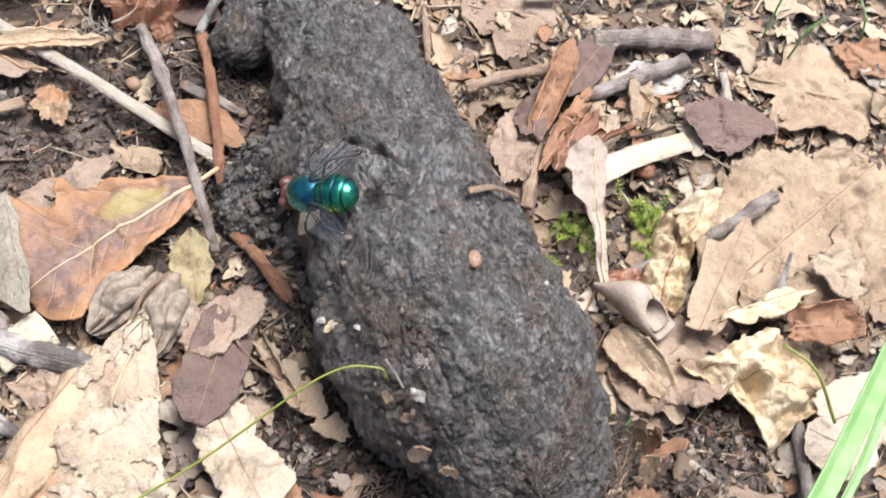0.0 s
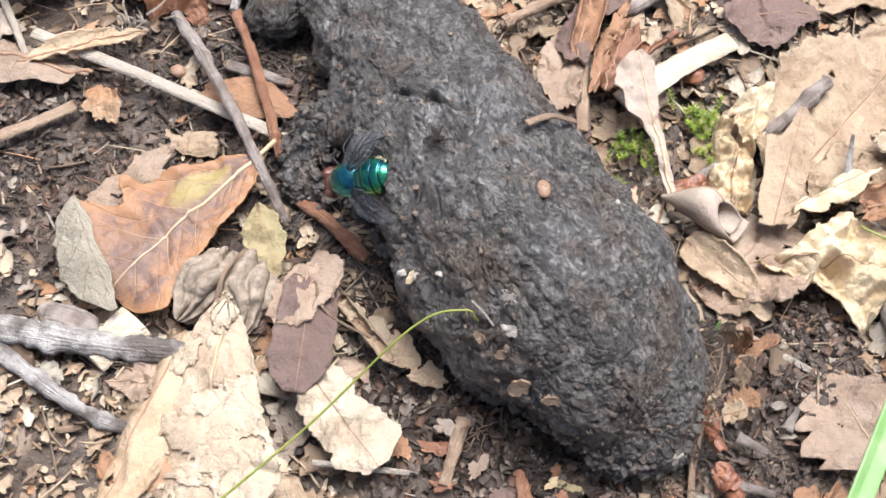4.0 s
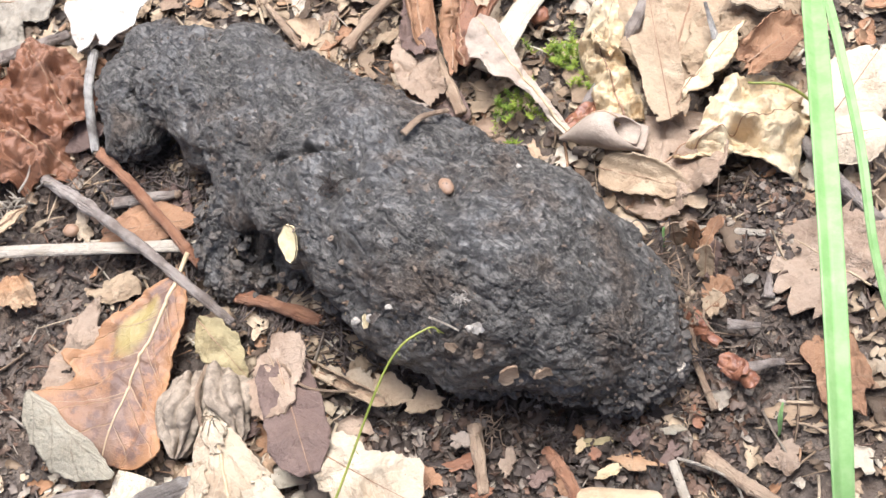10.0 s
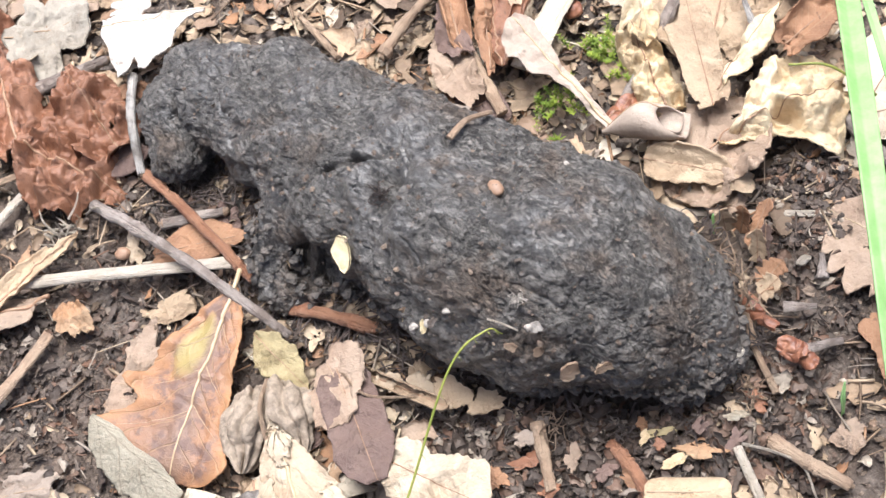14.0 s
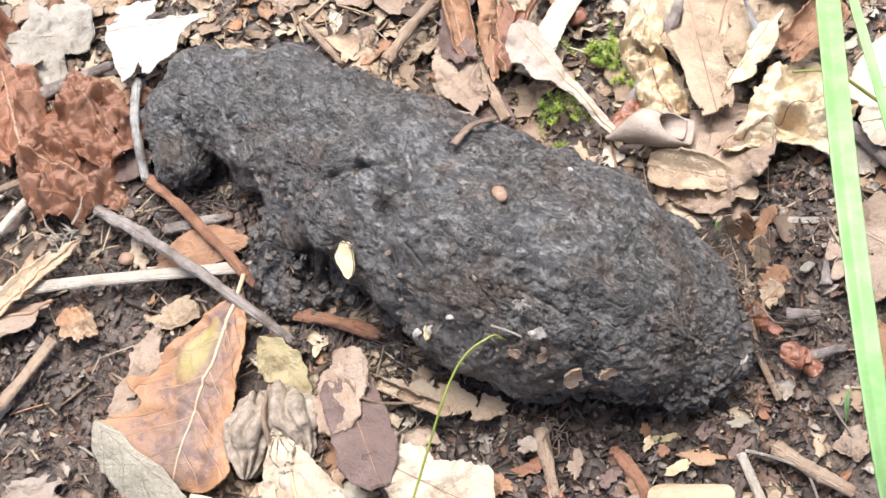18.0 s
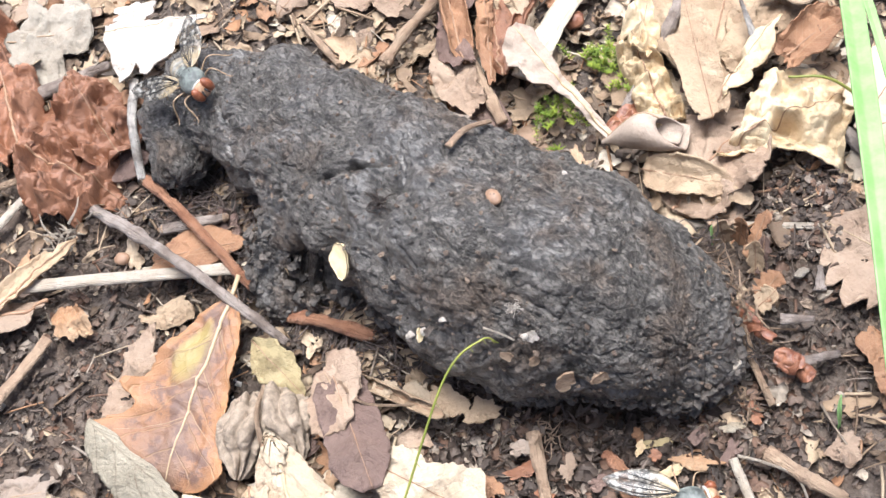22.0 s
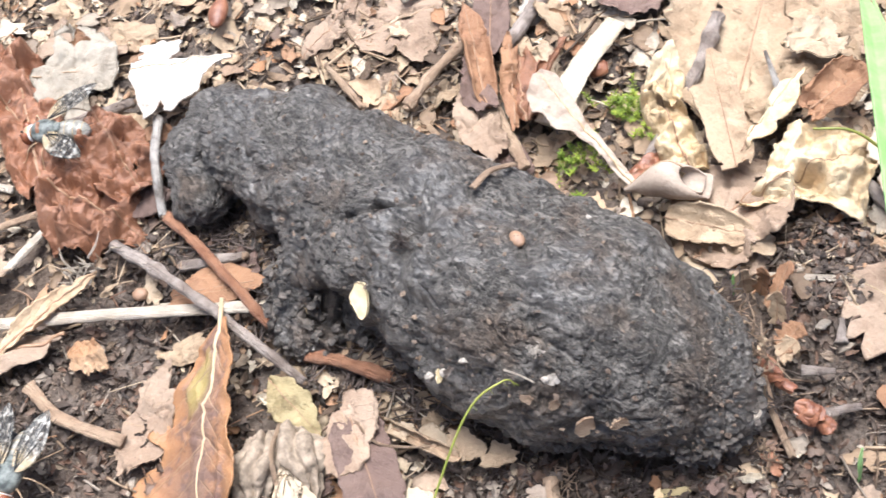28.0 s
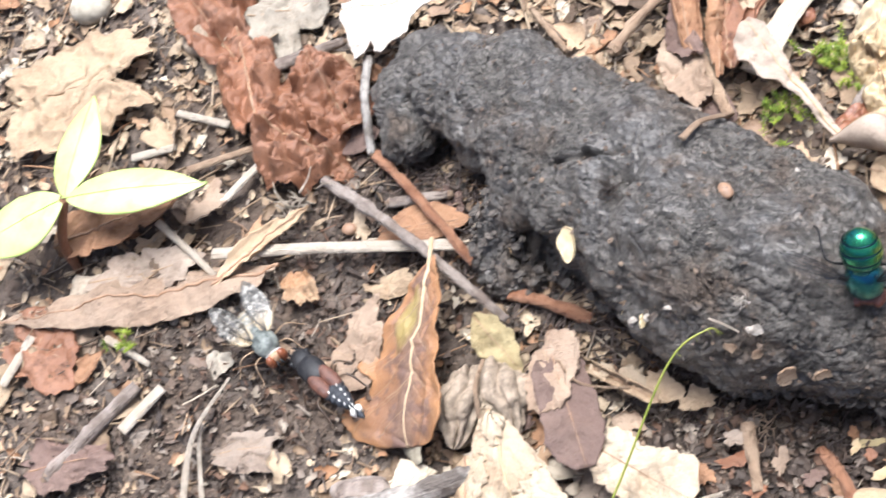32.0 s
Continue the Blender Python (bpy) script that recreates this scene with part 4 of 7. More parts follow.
def build_scroll():
    """A smooth leaf rolled into a cone: pointed at one end, an open spiral at the other, with its free side spread flat."""
    nu, nv = 50, 110
    u, w = np.linspace(0, 1, nu), np.linspace(0, 1, nv)
    size = 0.020 + 0.215 * np.sin(np.pi * 0.70 * u ** 1.25)
    flat = 0.22
    t = np.clip((w - flat) / (1 - flat), 0, 1)
    a = -np.pi / 2 - t * 2 * np.pi * 1.30
    r = 1 - 0.38 * t
    y, z = np.where(w < flat, (flat - w) / flat * 1.0, r * np.cos(a)), np.where(w < flat, -1 + 0.25 * ((flat - w) / flat) ** 2, r * np.sin(a))
    # the mouth is cut slantwise, so that the roll lies open to the sky
    end = 0.96 - 0.30 * np.clip((z + 0.3) / 1.3, 0, 1) - 0.10 * t
    g = np.stack([u[:, None] * end[None], size[:, None] * y[None], size[:, None] * (z[None] + 1)], -1)
    g = g + 0.010 * fbm(g.reshape(-1, 3) * 3, 3, 6).reshape(nu, nv, 1)
    uv = np.stack([u[:, None] + 0 * w[None], 0 * u[:, None] + w[None]], -1)
    ob = empty("dead_leaf", "smooth grey-beige leaf rolled into an open cone", "leaf", at(0.92, 1.36, 0.28, -9, -8, -4))
    part_of("blade", sheet("scroll_blade", g, uv, 0.016, SMOOTHBEIGE), ob)
    part_of("midrib", tube("scroll_rib", g[:, 62] + (0, 0, 0.004), np.linspace(0.006, 0.012, nu), RIBTAN, 6), ob)


# leaves round the far side of the dropping
leaf("dead_leaf", "torn beige leaf narrowing into a pale stalk", (1.04, 1.38), (-0.02, 2.78), 0.9, SMOOTHBEIGE, 0.34, 8, 6, RIBPALE, cross=-22, along=14, wrinkle=0.03, seed=5, teeth=0.10, ragged=0.2, quilt=0.004, nu=90, nv=40, crush=(0.3, 0.15),
     edge=(((0, 0.05), (0.8, 0.07), (1.0, 0.09), (1.3, 0.14), (1.6, 0.16), (1.76, 0.05)), ((0, 0.05), (0.65, 0.07), (0.95, 0.14), (1.1, 0.30), (1.22, 0.27), (1.4, 0.36), (1.6, 0.26), (1.76, 0.05))))
build_scroll()
leaf("dead_leaf", "pale yellow badly crumpled leaf with sunken veins", (2.16, 0.98), (3.60, 1.66), 1.36, PALEYELLOW, 0.52, 0, 6, None, cross=-26, along=-16, wrinkle=0.05, freq=3.6, seed=7, teeth=0.07, nu=110, nv=100, quilt=0.03, ragged=0.3, crush=(0.30, 0.60),
     edge=(((0, 0.02), (0.40, 0.22), (0.80, 0.44), (0.95, 0.62), (1.10, 0.80), (1.25, 0.52), (1.42, 0.32), (1.59, 0.16)), ((0, 0.02), (0.39, 0.18), (0.70, 0.44), (0.96, 0.64), (1.30, 0.58), (1.50, 0.42), (1.59, 0.16))))
leaf("dead_leaf", "ochre-yellow leaf curled up like a bud", (1.66, 1.42), (1.30, 2.72), 1.05, YELLOW, 0.42, 6, 0, RIBBROWN, kind="oval", cross=-125, along=-10, wrinkle=0.06, freq=4.2, seed=8, teeth=0.14, quilt=0.03, ragged=0.6, nu=90, nv=80, crush=(0.2, 0.75))
leaf("dead_leaf", "flat tan leaf with a nibbled edge and a pointed horn", (2.14, 1.40), (1.94, 2.93), 0.8, TAN, 0.52, 4, -8, None, cross=18, wrinkle=0.02, seed=9, teeth=0.04, quilt=0.004, ragged=0.1, nu=80, nv=40,
     edge=(((0, 0.16), (0.1, 0.22), (0.6, 0.22), (1.15, 0.22), (1.4, 0.15), (1.54, 0.04)), ((0, 0.16), (0.3, 0.22), (0.7, 0.24), (1.08, 0.31), (1.12, 0.14), (1.3, 0.09), (1.54, 0.03))))
leaf("dead_leaf", "big tan leaf with a straight midrib under smaller ones", (2.10, 2.10), (2.90, 4.90), 1.95, TAN, 0.22, 3, 6, None, kind="oval", cross=14, wrinkle=0.10, seed=10, teeth=0.10)
leaf("dead_leaf", "narrow yellow leaf twisted on its edge", (2.20, 1.58), (2.92, 2.66), 0.40, PALEYELLOW, 0.56, 8, -20, None, kind="lance", cross=-60, along=-20, wrinkle=0.04, freq=3.5, seed=12, teeth=0.16, twist=50, crush=(0.25, 0.25))
leaf("dead_leaf", "pinkish-brown speckled leaf folded under the crumpled one", (1.62, 0.52), (2.62, 1.62), 1.35, PINK, 0.18, 8, -8, RIBBROWN, kind="oval", cross=26, wrinkle=0.11, seed=13, teeth=0.14)
leaf("dead_leaf", "tan leaf with an upturned lip beside the dropping", (1.34, 0.98), (2.32, 0.62), 0.55, TAN, 0.30, 4, 24, None, kind="oval", cross=70, wrinkle=0.05, seed=14, teeth=0.10, quilt=0.004)
leaf("dead_leaf", "small brown leaf with a thin stalk", (1.98, 0.28), (2.42, 0.92), 0.48, PINK, 0.14, 0, 20, RIBBROWN, kind="oval", cross=30, wrinkle=0.08, seed=15, teeth=0.2)
leaf("dead_leaf", "rounded cream leaf with brown specks", (3.66, 1.22), (4.42, 2.30), 0.95, SMOOTHCREAM, 0.36, 2, 10, None, kind="oval", cross=-34, wrinkle=0.04, seed=16, quilt=0.004, ragged=0.8)
torn("leaf_scrap", "cream leaf lobe folded over its own edge", 3.98, 1.18, 0.40, 0.34, 10, SMOOTHCREAM, 116, 0.40, 4, 6, jag=0.12, corner=0.15, cross=-45, wrinkle=0.03)
leaf("dead_leaf", "torn beige leaf lying on soil", (4.05, -0.50), (3.18, 0.22), 1.25, PINK, 0.16, 2, -4, RIBPALE, kind="oval", cross=16, wrinkle=0.09, seed=17, teeth=0.22)
leaf("dead_leaf", "grey-brown leaf beneath the grass blade", (4.3, -0.6), (4.6, 0.6), 0.9, GREYLEAF, 0.10, 0, 0, RIBBROWN, kind="oval", cross=12, wrinkle=0.09, seed=18)
torn("leaf_scrap", "orange-brown torn leaf on soil", 3.65, -1.35, 0.26, 0.55, 12, ORANGE, 19, 0.10, cross=20)

# leaves below the dropping
leaf("dead_leaf", "large bleached leaf with cracked flaking skin and parallel veins", (-2.66, -1.70), (-1.75, -4.35), 1.75, CREAM, 0.36, -2, 4, RIBPALE, cross=-18, along=-8, wrinkle=0.04, freq=2.4, seed=20, teeth=0.07, nu=120, nv=90, crush=(0.42, 0.14), ragged=0.16, skin=0.0,
     edge=(((0, 0.03), (0.35, 0.22), (0.75, 0.40), (1.1, 0.62), (1.5, 0.66), (2.0, 0.92), (2.5, 0.95), (2.8, 0.6)), ((0, 0.03), (0.3, 0.16), (0.7, 0.34), (1.05, 0.46), (1.5, 0.66), (2.0, 0.80), (2.8, 0.7))))
leaf("dead_leaf", "tan leaf rolled over along one smooth side", (-2.86, -2.30), (-2.60, -4.65), 0.95, SMOOTHTAN, 0.24, 0, 24, None, kind="oval", cross=-85, wrinkle=0.04, seed=21, teeth=0.06, ragged=0.1, quilt=0.004, crush=(0.5, 0.12))
leaf("leaf_scrap", "cream torn leaf with a dark crack", (-1.62, -2.12), (-0.42, -2.78), 1.0, SKIN, 0.34, 2, 6, None, cross=-14, wrinkle=0.05, seed=22, teeth=0.10, nu=70, nv=56, crush=(0.3, 0.16), ragged=0.2,
     edge=(((0, 0.03), (0.15, 0.12), (0.45, 0.34), (0.75, 0.30), (1.1, 0.34), (1.37, 0.12)), ((0, 0.04), (0.2, 0.28), (0.5, 0.30), (0.62, 0.22), (0.9, 0.40), (1.2, 0.38), (1.37, 0.12))))
leaf("dead_leaf", "purplish-brown smooth leaf with torn square ends", (-1.98, -1.20), (-1.50, -2.46), 0.7, PURPLE, 0.36, 2, -4, None, cross=16, wrinkle=0.03, seed=23, teeth=0.05, ragged=0.12, quilt=0.006, crush=(0.35, 0.12),
     edge=(((0, 0.18), (0.15, 0.28), (0.6, 0.31), (1.0, 0.34), (1.2, 0.28), (1.34, 0.12)), ((0, 0.22), (0.2, 0.30), (0.7, 0.33), (1.1, 0.30), (1.34, 0.10))))
torn("leaf_scrap", "pinkish flap peeling off the purple leaf", -1.94, -1.40, 0.40, 0.38, -60, PINK, 24, 0.46, 4, 0, jag=0.30, wrinkle=0.05)
leaf("dead_leaf", "curled brown leaf edge with a thin rim", (-2.10, -0.98), (-0.72, -1.66), 0.26, TAN, 0.12, 0, 18, None, kind="strip", cross=125, along=18, wrinkle=0.05, freq=3.5, seed=25, teeth=0.10, ragged=0.2, crush=(0.2, 0.25))
leaf("leaf_scrap", "ochre mottled narrow leaf scrap under a twig", (-2.98, -0.62), (-2.30, -1.36), 0.46, OCHRELEAF, 0.20, 4, 10, None, kind="lance", cross=24, wrinkle=0.04, seed=26, teeth=0.12, ragged=0.2, crush=(0.2, 0.2))
torn("leaf_scrap", "cream curved leaf scrap half buried in soil", 1.53, -2.74, 0.42, 0.26, -4, SMOOTHTAN, 27, 0.27, 6, 0, jag=0.05, corner=0.08, cross=-85, wrinkle=0.03)
torn("leaf_scrap", "orange-brown leaf scrap under crossing twigs", -3.78, 0.62, 0.46, 0.22, 8, ORANGE, 29, 0.08, jag=0.2, cross=14, wrinkle=0.04)
torn("leaf_scrap", "pink-brown round leaf scrap by sticks", -3.05, -2.95, 0.30, 0.20, 20, PINK, 30, 0.12, cross=20)
torn("leaf_scrap", "pale pink leaf scrap beside the oak leaf", -4.30, -0.82, 0.20, 0.42, 18, PINK, 31, 0.16, cross=-30)

# leaves at the left end
leaf("rust_leaf", "rust-red deeply wrinkled glossy leaf with an arched rib", (-5.92, 2.02), (-4.62, 1.36), 1.7, RUST, 0.42, -2, -6, RIBBROWN, cross=-52, along=-34, wrinkle=0.075, freq=3.6, seed=32, teeth=0.06, nu=120, nv=120, quilt=0, crush=(0.32, 0.60), bulge=(0.30, 0.08), ragged=0.15,
     edge=(((0, 0.2), (0.2, 0.55), (0.5, 0.72), (0.8, 0.60), (1.1, 0.30), (1.45, 0.10)), ((0, 0.12), (0.25, 0.40), (0.6, 0.62), (0.95, 0.60), (1.2, 0.42), (1.45, 0.15))))
leaf("rust_leaf", "rust-brown wrinkled leaf half lying over another", (-4.72, 1.80), (-5.55, 3.08), 1.15, RUST, 0.38, 4, 8, None, cross=-50, wrinkle=0.075, freq=3.6, seed=132, teeth=0.12, nu=80, nv=80, quilt=0, crush=(0.30, 0.60), bulge=(0.30, 0.07), ragged=0.0)
leaf("rust_leaf", "rust-brown glossy leaf folded along its arched rib", (-6.00, 1.95), (-7.05, 4.70), 1.15, RUST, 0.42, 2, 10, RIBBROWN, kind="oval", cross=-75, along=-14, wrinkle=0.07, freq=3.0, seed=33, teeth=0.10, nu=120, nv=80, quilt=0, crush=(0.40, 0.50), bulge=(0.40, 0.08))
leaf("rust_leaf", "rust-brown leaf end tucked beneath the folded one", (-6.55, 3.05), (-7.95, 4.75), 0.85, RUST, 0.24, 2, 4, None, kind="oval", cross=24, wrinkle=0.08, seed=133, teeth=0.12, quilt=0, crush=(0.4, 0.3), bulge=(0.34, 0.17))
leaf("rust_leaf", "dark purple leaf tip against the dropping", (-4.98, 1.72), (-4.42, 1.90), 0.42, PURPLE, 0.22, 6, 12, None, kind="oval", cross=-30, wrinkle=0.03, seed=34)
leaf("white_leaf", "bright bleached leaf torn into two pointed teeth and a thin strip", (-5.14, 3.62), (-3.78, 3.66), 1.6, WHITELEAF, 0.46, 2, -6, None, cross=10, wrinkle=0.03, seed=137, teeth=0.06, nu=90, nv=60, quilt=0.006, crush=(0.4, 0.14), ragged=0.1,
     edge=(((0, 0.10), (0.16, 0.42), (0.28, 0.75), (0.40, 0.96), (0.47, 0.84), (0.54, 0.62), (0.63, 0.82), (0.74, 0.93), (0.86, 0.72), (0.97, 0.55), (1.02, 0.22), (1.15, 0.09), (1.36, 0.02)), ((0, 0.12), (0.4, 0.10), (0.9, 0.06), (1.36, 0.02))))
torn("leaf_scrap", "bleached leaf scrap behind the white leaf", -4.95, 4.05, 0.30, 0.16, 10, WHITELEAF, 36, 0.26, jag=0.45, wrinkle=0.04)
torn("leaf_scrap", "grey-cream mottled leaf with rough skin", -6.05, 3.92, 0.46, 0.72, 15, MOULDLEAF, 37, 0.22, 4, 6, cross=-20, crush=(0.3, 0.16))
torn("leaf_scrap", "beige torn leaf with a hole", -8.95, 2.82, 1.20, 0.80, 8, TAN, 38, 0.30, jag=0.3, wrinkle=0.11, nr=40, na=160)
leaf("dead_leaf", "long brown leaf with a folded pale edge", (-5.45, 0.06), (-9.20, -0.62), 0.80, PINK, 0.24, 0, 10, RIBBROWN, kind="lance", cross=-42, wrinkle=0.06, seed=39, teeth=0.08, nu=90, nv=40, crush=(0.5, 0.15))
leaf("dead_leaf", "dry tan leaf twisted into a narrow strip", (-6.30, -0.18), (-5.22, 0.92), 0.34, SMOOTHTAN, 0.26, 3, 0, RIBBROWN, kind="lance", cross=80, along=-12, wrinkle=0.03, seed=139, teeth=0.08, twist=40, crush=(0.2, 0.2))
torn("leaf_scrap", "grey torn leaf flake on soil", -7.35, 0.12, 0.68, 0.36, 12, GREYLEAF, 40, 0.12, jag=0.34)
leaf("dead_leaf", "orange-brown leaf below the seedling", (-8.62, 0.42), (-6.90, 1.16), 0.80, ORANGE, 0.28, 3, 0, RIBBROWN, kind="oval", cross=20, wrinkle=0.08, seed=41)
torn("rust_leaf", "rust-brown wrinkled leaf lobe bridging two others", -5.62, 2.36, 0.62, 0.50, 30, RUST, 143, 0.34, 6, -6, jag=0.2, corner=0.2, cross=-40, wrinkle=0.10, freq=3.4, crush=(0.30, 0.5))
torn("leaf_scrap", "dark red leaf scrap on soil", -8.55, -0.92, 0.62, 0.42, -20, RUST, 42, 0.08, jag=0.3)
torn("leaf_scrap", "orange crumpled leaf scrap beside the straw", -5.20, -0.20, 0.22, 0.30, 42, YELLOWORANGE, 43, 0.18, cross=-40, wrinkle=0.06, crush=(0.16, 0.35))
torn("leaf_scrap", "brown-pink soft leaf scrap on soil", -7.95, -2.42, 0.62, 0.42, 10, PURPLE, 44, 0.10)
torn("leaf_scrap", "tan leaf scrap on soil", -5.50, -2.18, 0.38, 0.26, 8, GREYLEAF, 45, 0.10, cross=-20)
torn("leaf_scrap", "pinkish leaf lying under the oak leaf", -4.35, -1.05, 0.32, 0.72, -14, PINK, 46, 0.06, cross=15)

# litter above
leaf("dead_leaf", "curved beige leaf strip on crumbled litter", (-3.02, 3.78), (-2.28, 4.72), 0.42, PINK, 0.16, 4, 0, None, kind="lance", cross=-30, wrinkle=0.09, seed=47, teeth=0.2)
torn("leaf_scrap", "pinkish-brown torn leaf on crumbled litter", -1.72, 4.28, 0.52, 0.50, 20, PINK, 48, 0.14, jag=0.34)
leaf("rust_leaf", "orange-brown leaf rolled into a narrow loop", (-0.62, 2.62), (-0.98, 4.05), 0.55, ORANGE, 0.24, 6, 20, RIBBROWN, kind="lance", cross=110, along=20, wrinkle=0.09, seed=49)
leaf("rust_leaf", "orange-brown twisted leaf ribbon", (-0.12, 2.42), (-0.38, 3.72), 0.50, RUST, 0.22, 4, -30, RIBBROWN, kind="lance", cross=-80, along=-20, wrinkle=0.11, seed=50)
leaf("dead_leaf", "narrow purple-brown leaf strip in the litter", (-0.62, 3.32), (-0.62, 4.85), 0.48, PURPLE, 0.26, 0, 12, None, kind="lance", cross=20, wrinkle=0.08, seed=51)
torn("leaf_scrap", "pale pink torn leaf beside the dropping", -0.72, 2.45, 0.24, 0.52, 32, PINK, 52, 0.22, jag=0.3, cross=14)
torn("leaf_scrap", "dark purple-grey leaf with ragged rim", 1.16, 4.32, 0.46, 0.34, 30, PURPLE, 53, 0.22, jag=0.22, cross=-14)
torn("leaf_scrap", "beige crumbling leaf far back in litter", 1.95, 5.55, 0.85, 0.62, 20, TAN, 54, 0.16, jag=0.3)
torn("leaf_scrap", "orange leaf scrap far back", 2.15, 6.35, 0.36, 0.26, 20, ORANGE, 55, 0.16, jag=0.3)
torn("leaf_scrap", "beige leaf with a ragged edge", 3.35, 3.75, 0.62, 0.85, 15, TAN, 56, 0.20, jag=0.28)
torn("leaf_scrap", "whitish mouldy leaf scrap among sticks", 0.05, 4.30, 0.42, 0.30, 30, WHITELEAF, 57, 0.16, jag=0.3)
torn("leaf_scrap", "purple-brown leaf scrap behind the dropping", -0.45, 2.05, 0.26, 0.62, 20, PURPLE, 58, 0.12, cross=15)

# overlapping leaves on the far side
torn("leaf_scrap", "brown leaf piece with a straight torn side", 2.60, 2.55, 0.52, 0.30, 75, TAN, 61, 0.30, 6, 0, cross=-20, wrinkle=0.09)
torn("leaf_scrap", "pale crumbly leaf piece over a larger leaf", 3.10, 3.05, 0.40, 0.34, 15, CREAM, 62, 0.44, -6, 8, cross=24, wrinkle=0.11)
torn("leaf_scrap", "brown curled leaf piece beside a spiky twig", 3.20, 2.25, 0.42, 0.24, 40, ORANGE, 64, 0.52, 14, 6, cross=50, wrinkle=0.10)
torn("rust_leaf", "glossy orange-brown curled leaf strip", -0.32, 3.05, 0.62, 0.17, 95, ORANGE, 65, 0.36, 24, 0, cross=-80, wrinkle=0.10)
torn("rust_leaf", "red-brown curled leaf strip beside a splinter", 0.12, 3.00, 0.50, 0.15, 70, RUST, 66, 0.36, -20, 6, cross=90, wrinkle=0.10)
torn("leaf_scrap", "purplish folded leaf behind the dropping", -0.72, 2.95, 0.45, 0.22, 110, PURPLE, 67, 0.34, 10, 4, cross=-40, wrinkle=0.08)
torn("leaf_scrap", "crumpled ochre leaf piece by moss", 1.48, 2.62, 0.30, 0.26, 80, PALEYELLOW, 68, 0.66, 12, 10, cross=-70, wrinkle=0.16, freq=3.4)
torn("leaf_scrap", "beige leaf piece tucked beside the dropping", 1.95, 0.75, 0.46, 0.30, -30, TAN, 69, 0.34, 12, 0, cross=-55, wrinkle=0.09)

torn("leaf_scrap", "small orange-yellow leaf scrap at the dropping's end", -4.62, 2.72, 0.16, 0.12, 35, ORANGE, 171, 0.44, 10, 8, jag=0.3)


# ---- sticks, straws and small hard things ----
def stick(name, label, points, r0, r1, mat, category="twig", sides=14, rough=0.26, seed=0, knots=0, flat=1.0, n=64, freq=5.0):
    line = smooth_line(points, n)
    rad = np.linspace(r0, r1, n)
    rng = np.random.RandomState(seed + 100)
    for _ in range(knots):
        i = rng.randint(4, n - 4)
        rad = rad * (1 + 0.20 * np.exp(-((np.arange(n) - i) / 1.6) ** 2))
    if name not in ("stick", "twig"):
        return thing(name, tube(name, line, rad, mat, sides, rough, flat, seed, freq), label, category)
    foot = line[0].copy()
    ob = empty(name, label, category, at(*foot))
    part_of("shaft", tube("shaft", line - foot, rad, mat, sides, rough, flat, seed, freq), ob)
    for end, inner, r in ((line[0], line[2], rad[0]), (line[-1], line[-3], rad[-1])):
        way = (end - inner) / np.linalg.norm(end - inner)
        steps = np.linspace(-0.5, 0.55, 8)[:, None]
        part_of("broken_end", tube("broken_end", end - foot + way * r * steps, np.linspace(0.86, 0.42, 8) * r, TWIGTAN, sides, 0.4, flat, seed + 9, 9.0), ob, "pale broken wood")
    return ob


stick("twig", "thin grey twig lying over straw and leaf stalk", [(-5.06, 1.22, 0.22), (-4.4, 0.75, 0.36), (-3.5, 0.05, 0.42), (-2.55, -0.72, 0.26)], 0.072, 0.054, GREYBARK, seed=1, knots=4)
stick("twig", "reddish-brown twig with peeling bark", [(-4.50, 1.62, 0.24), (-3.75, 0.85, 0.26), (-3.05, 0.05, 0.16)], 0.068, 0.058, REDBARK, seed=2, knots=3, rough=0.24)
stick("twig", "reddish-brown twig half under the dropping", [(-2.62, -0.32, 0.12), (-2.1, -0.48, 0.16), (-1.62, -0.66, 0.12)], 0.070, 0.078, REDBARK, seed=3, knots=2)
stick("twig", "small grey twig under the straw", [(-4.25, 0.95, 0.08), (-3.45, 1.02, 0.10)], 0.07, 0.06, GREYBARK, seed=4)
stick("twig", "grey bark sliver against the dropping", [(-4.66, 2.85, 0.42), (-4.58, 2.2, 0.50), (-4.46, 1.52, 0.30)], 0.06, 0.05, PALEBARK, seed=5, rough=0.2)
stick("straw", "long pale flattened dry straw", [(-6.40, 0.28, 0.20), (-5.0, 0.30, 0.22), (-3.24, 0.31, 0.16)], 0.080, 0.075, STRAW, "straw", 12, 0.07, 6, 0, 0.5)
stick("stick", "pale grey bark stick with cracked skin", [(-4.60, -3.05, 0.16), (-3.6, -2.78, 0.20), (-2.55, -2.36, 0.14)], 0.145, 0.11, PALEBARK, seed=7, knots=5, rough=0.34, sides=16)
stick("stick", "pale grey stick lying on soil", [(-4.55, -3.25, 0.10), (-3.4, -3.45, 0.12), (-2.45, -3.38, 0.08)], 0.085, 0.07, PALEBARK, seed=8, knots=4)
stick("straw", "short white straw on soil", [(-1.06, -2.95, 0.16), (-0.15, -2.64, 0.18)], 0.035, 0.03, STRAW, "straw", 8, 0.05, 9)
stick("wood_splinter", "short tan wood splinter on soil", [(0.08, -1.88, 0.16), (0.20, -2.60, 0.14)], 0.075, 0.06, TWIGTAN, "splinter", 10, 0.22, 10, 1, 0.7)
stick("straw", "white straw stub beside a rootlet", [(2.03, -2.28, 0.12), (2.22, -2.88, 0.12)], 0.05, 0.05, STRAW, "straw", 8, 0.06, 11, 0, 0.6)
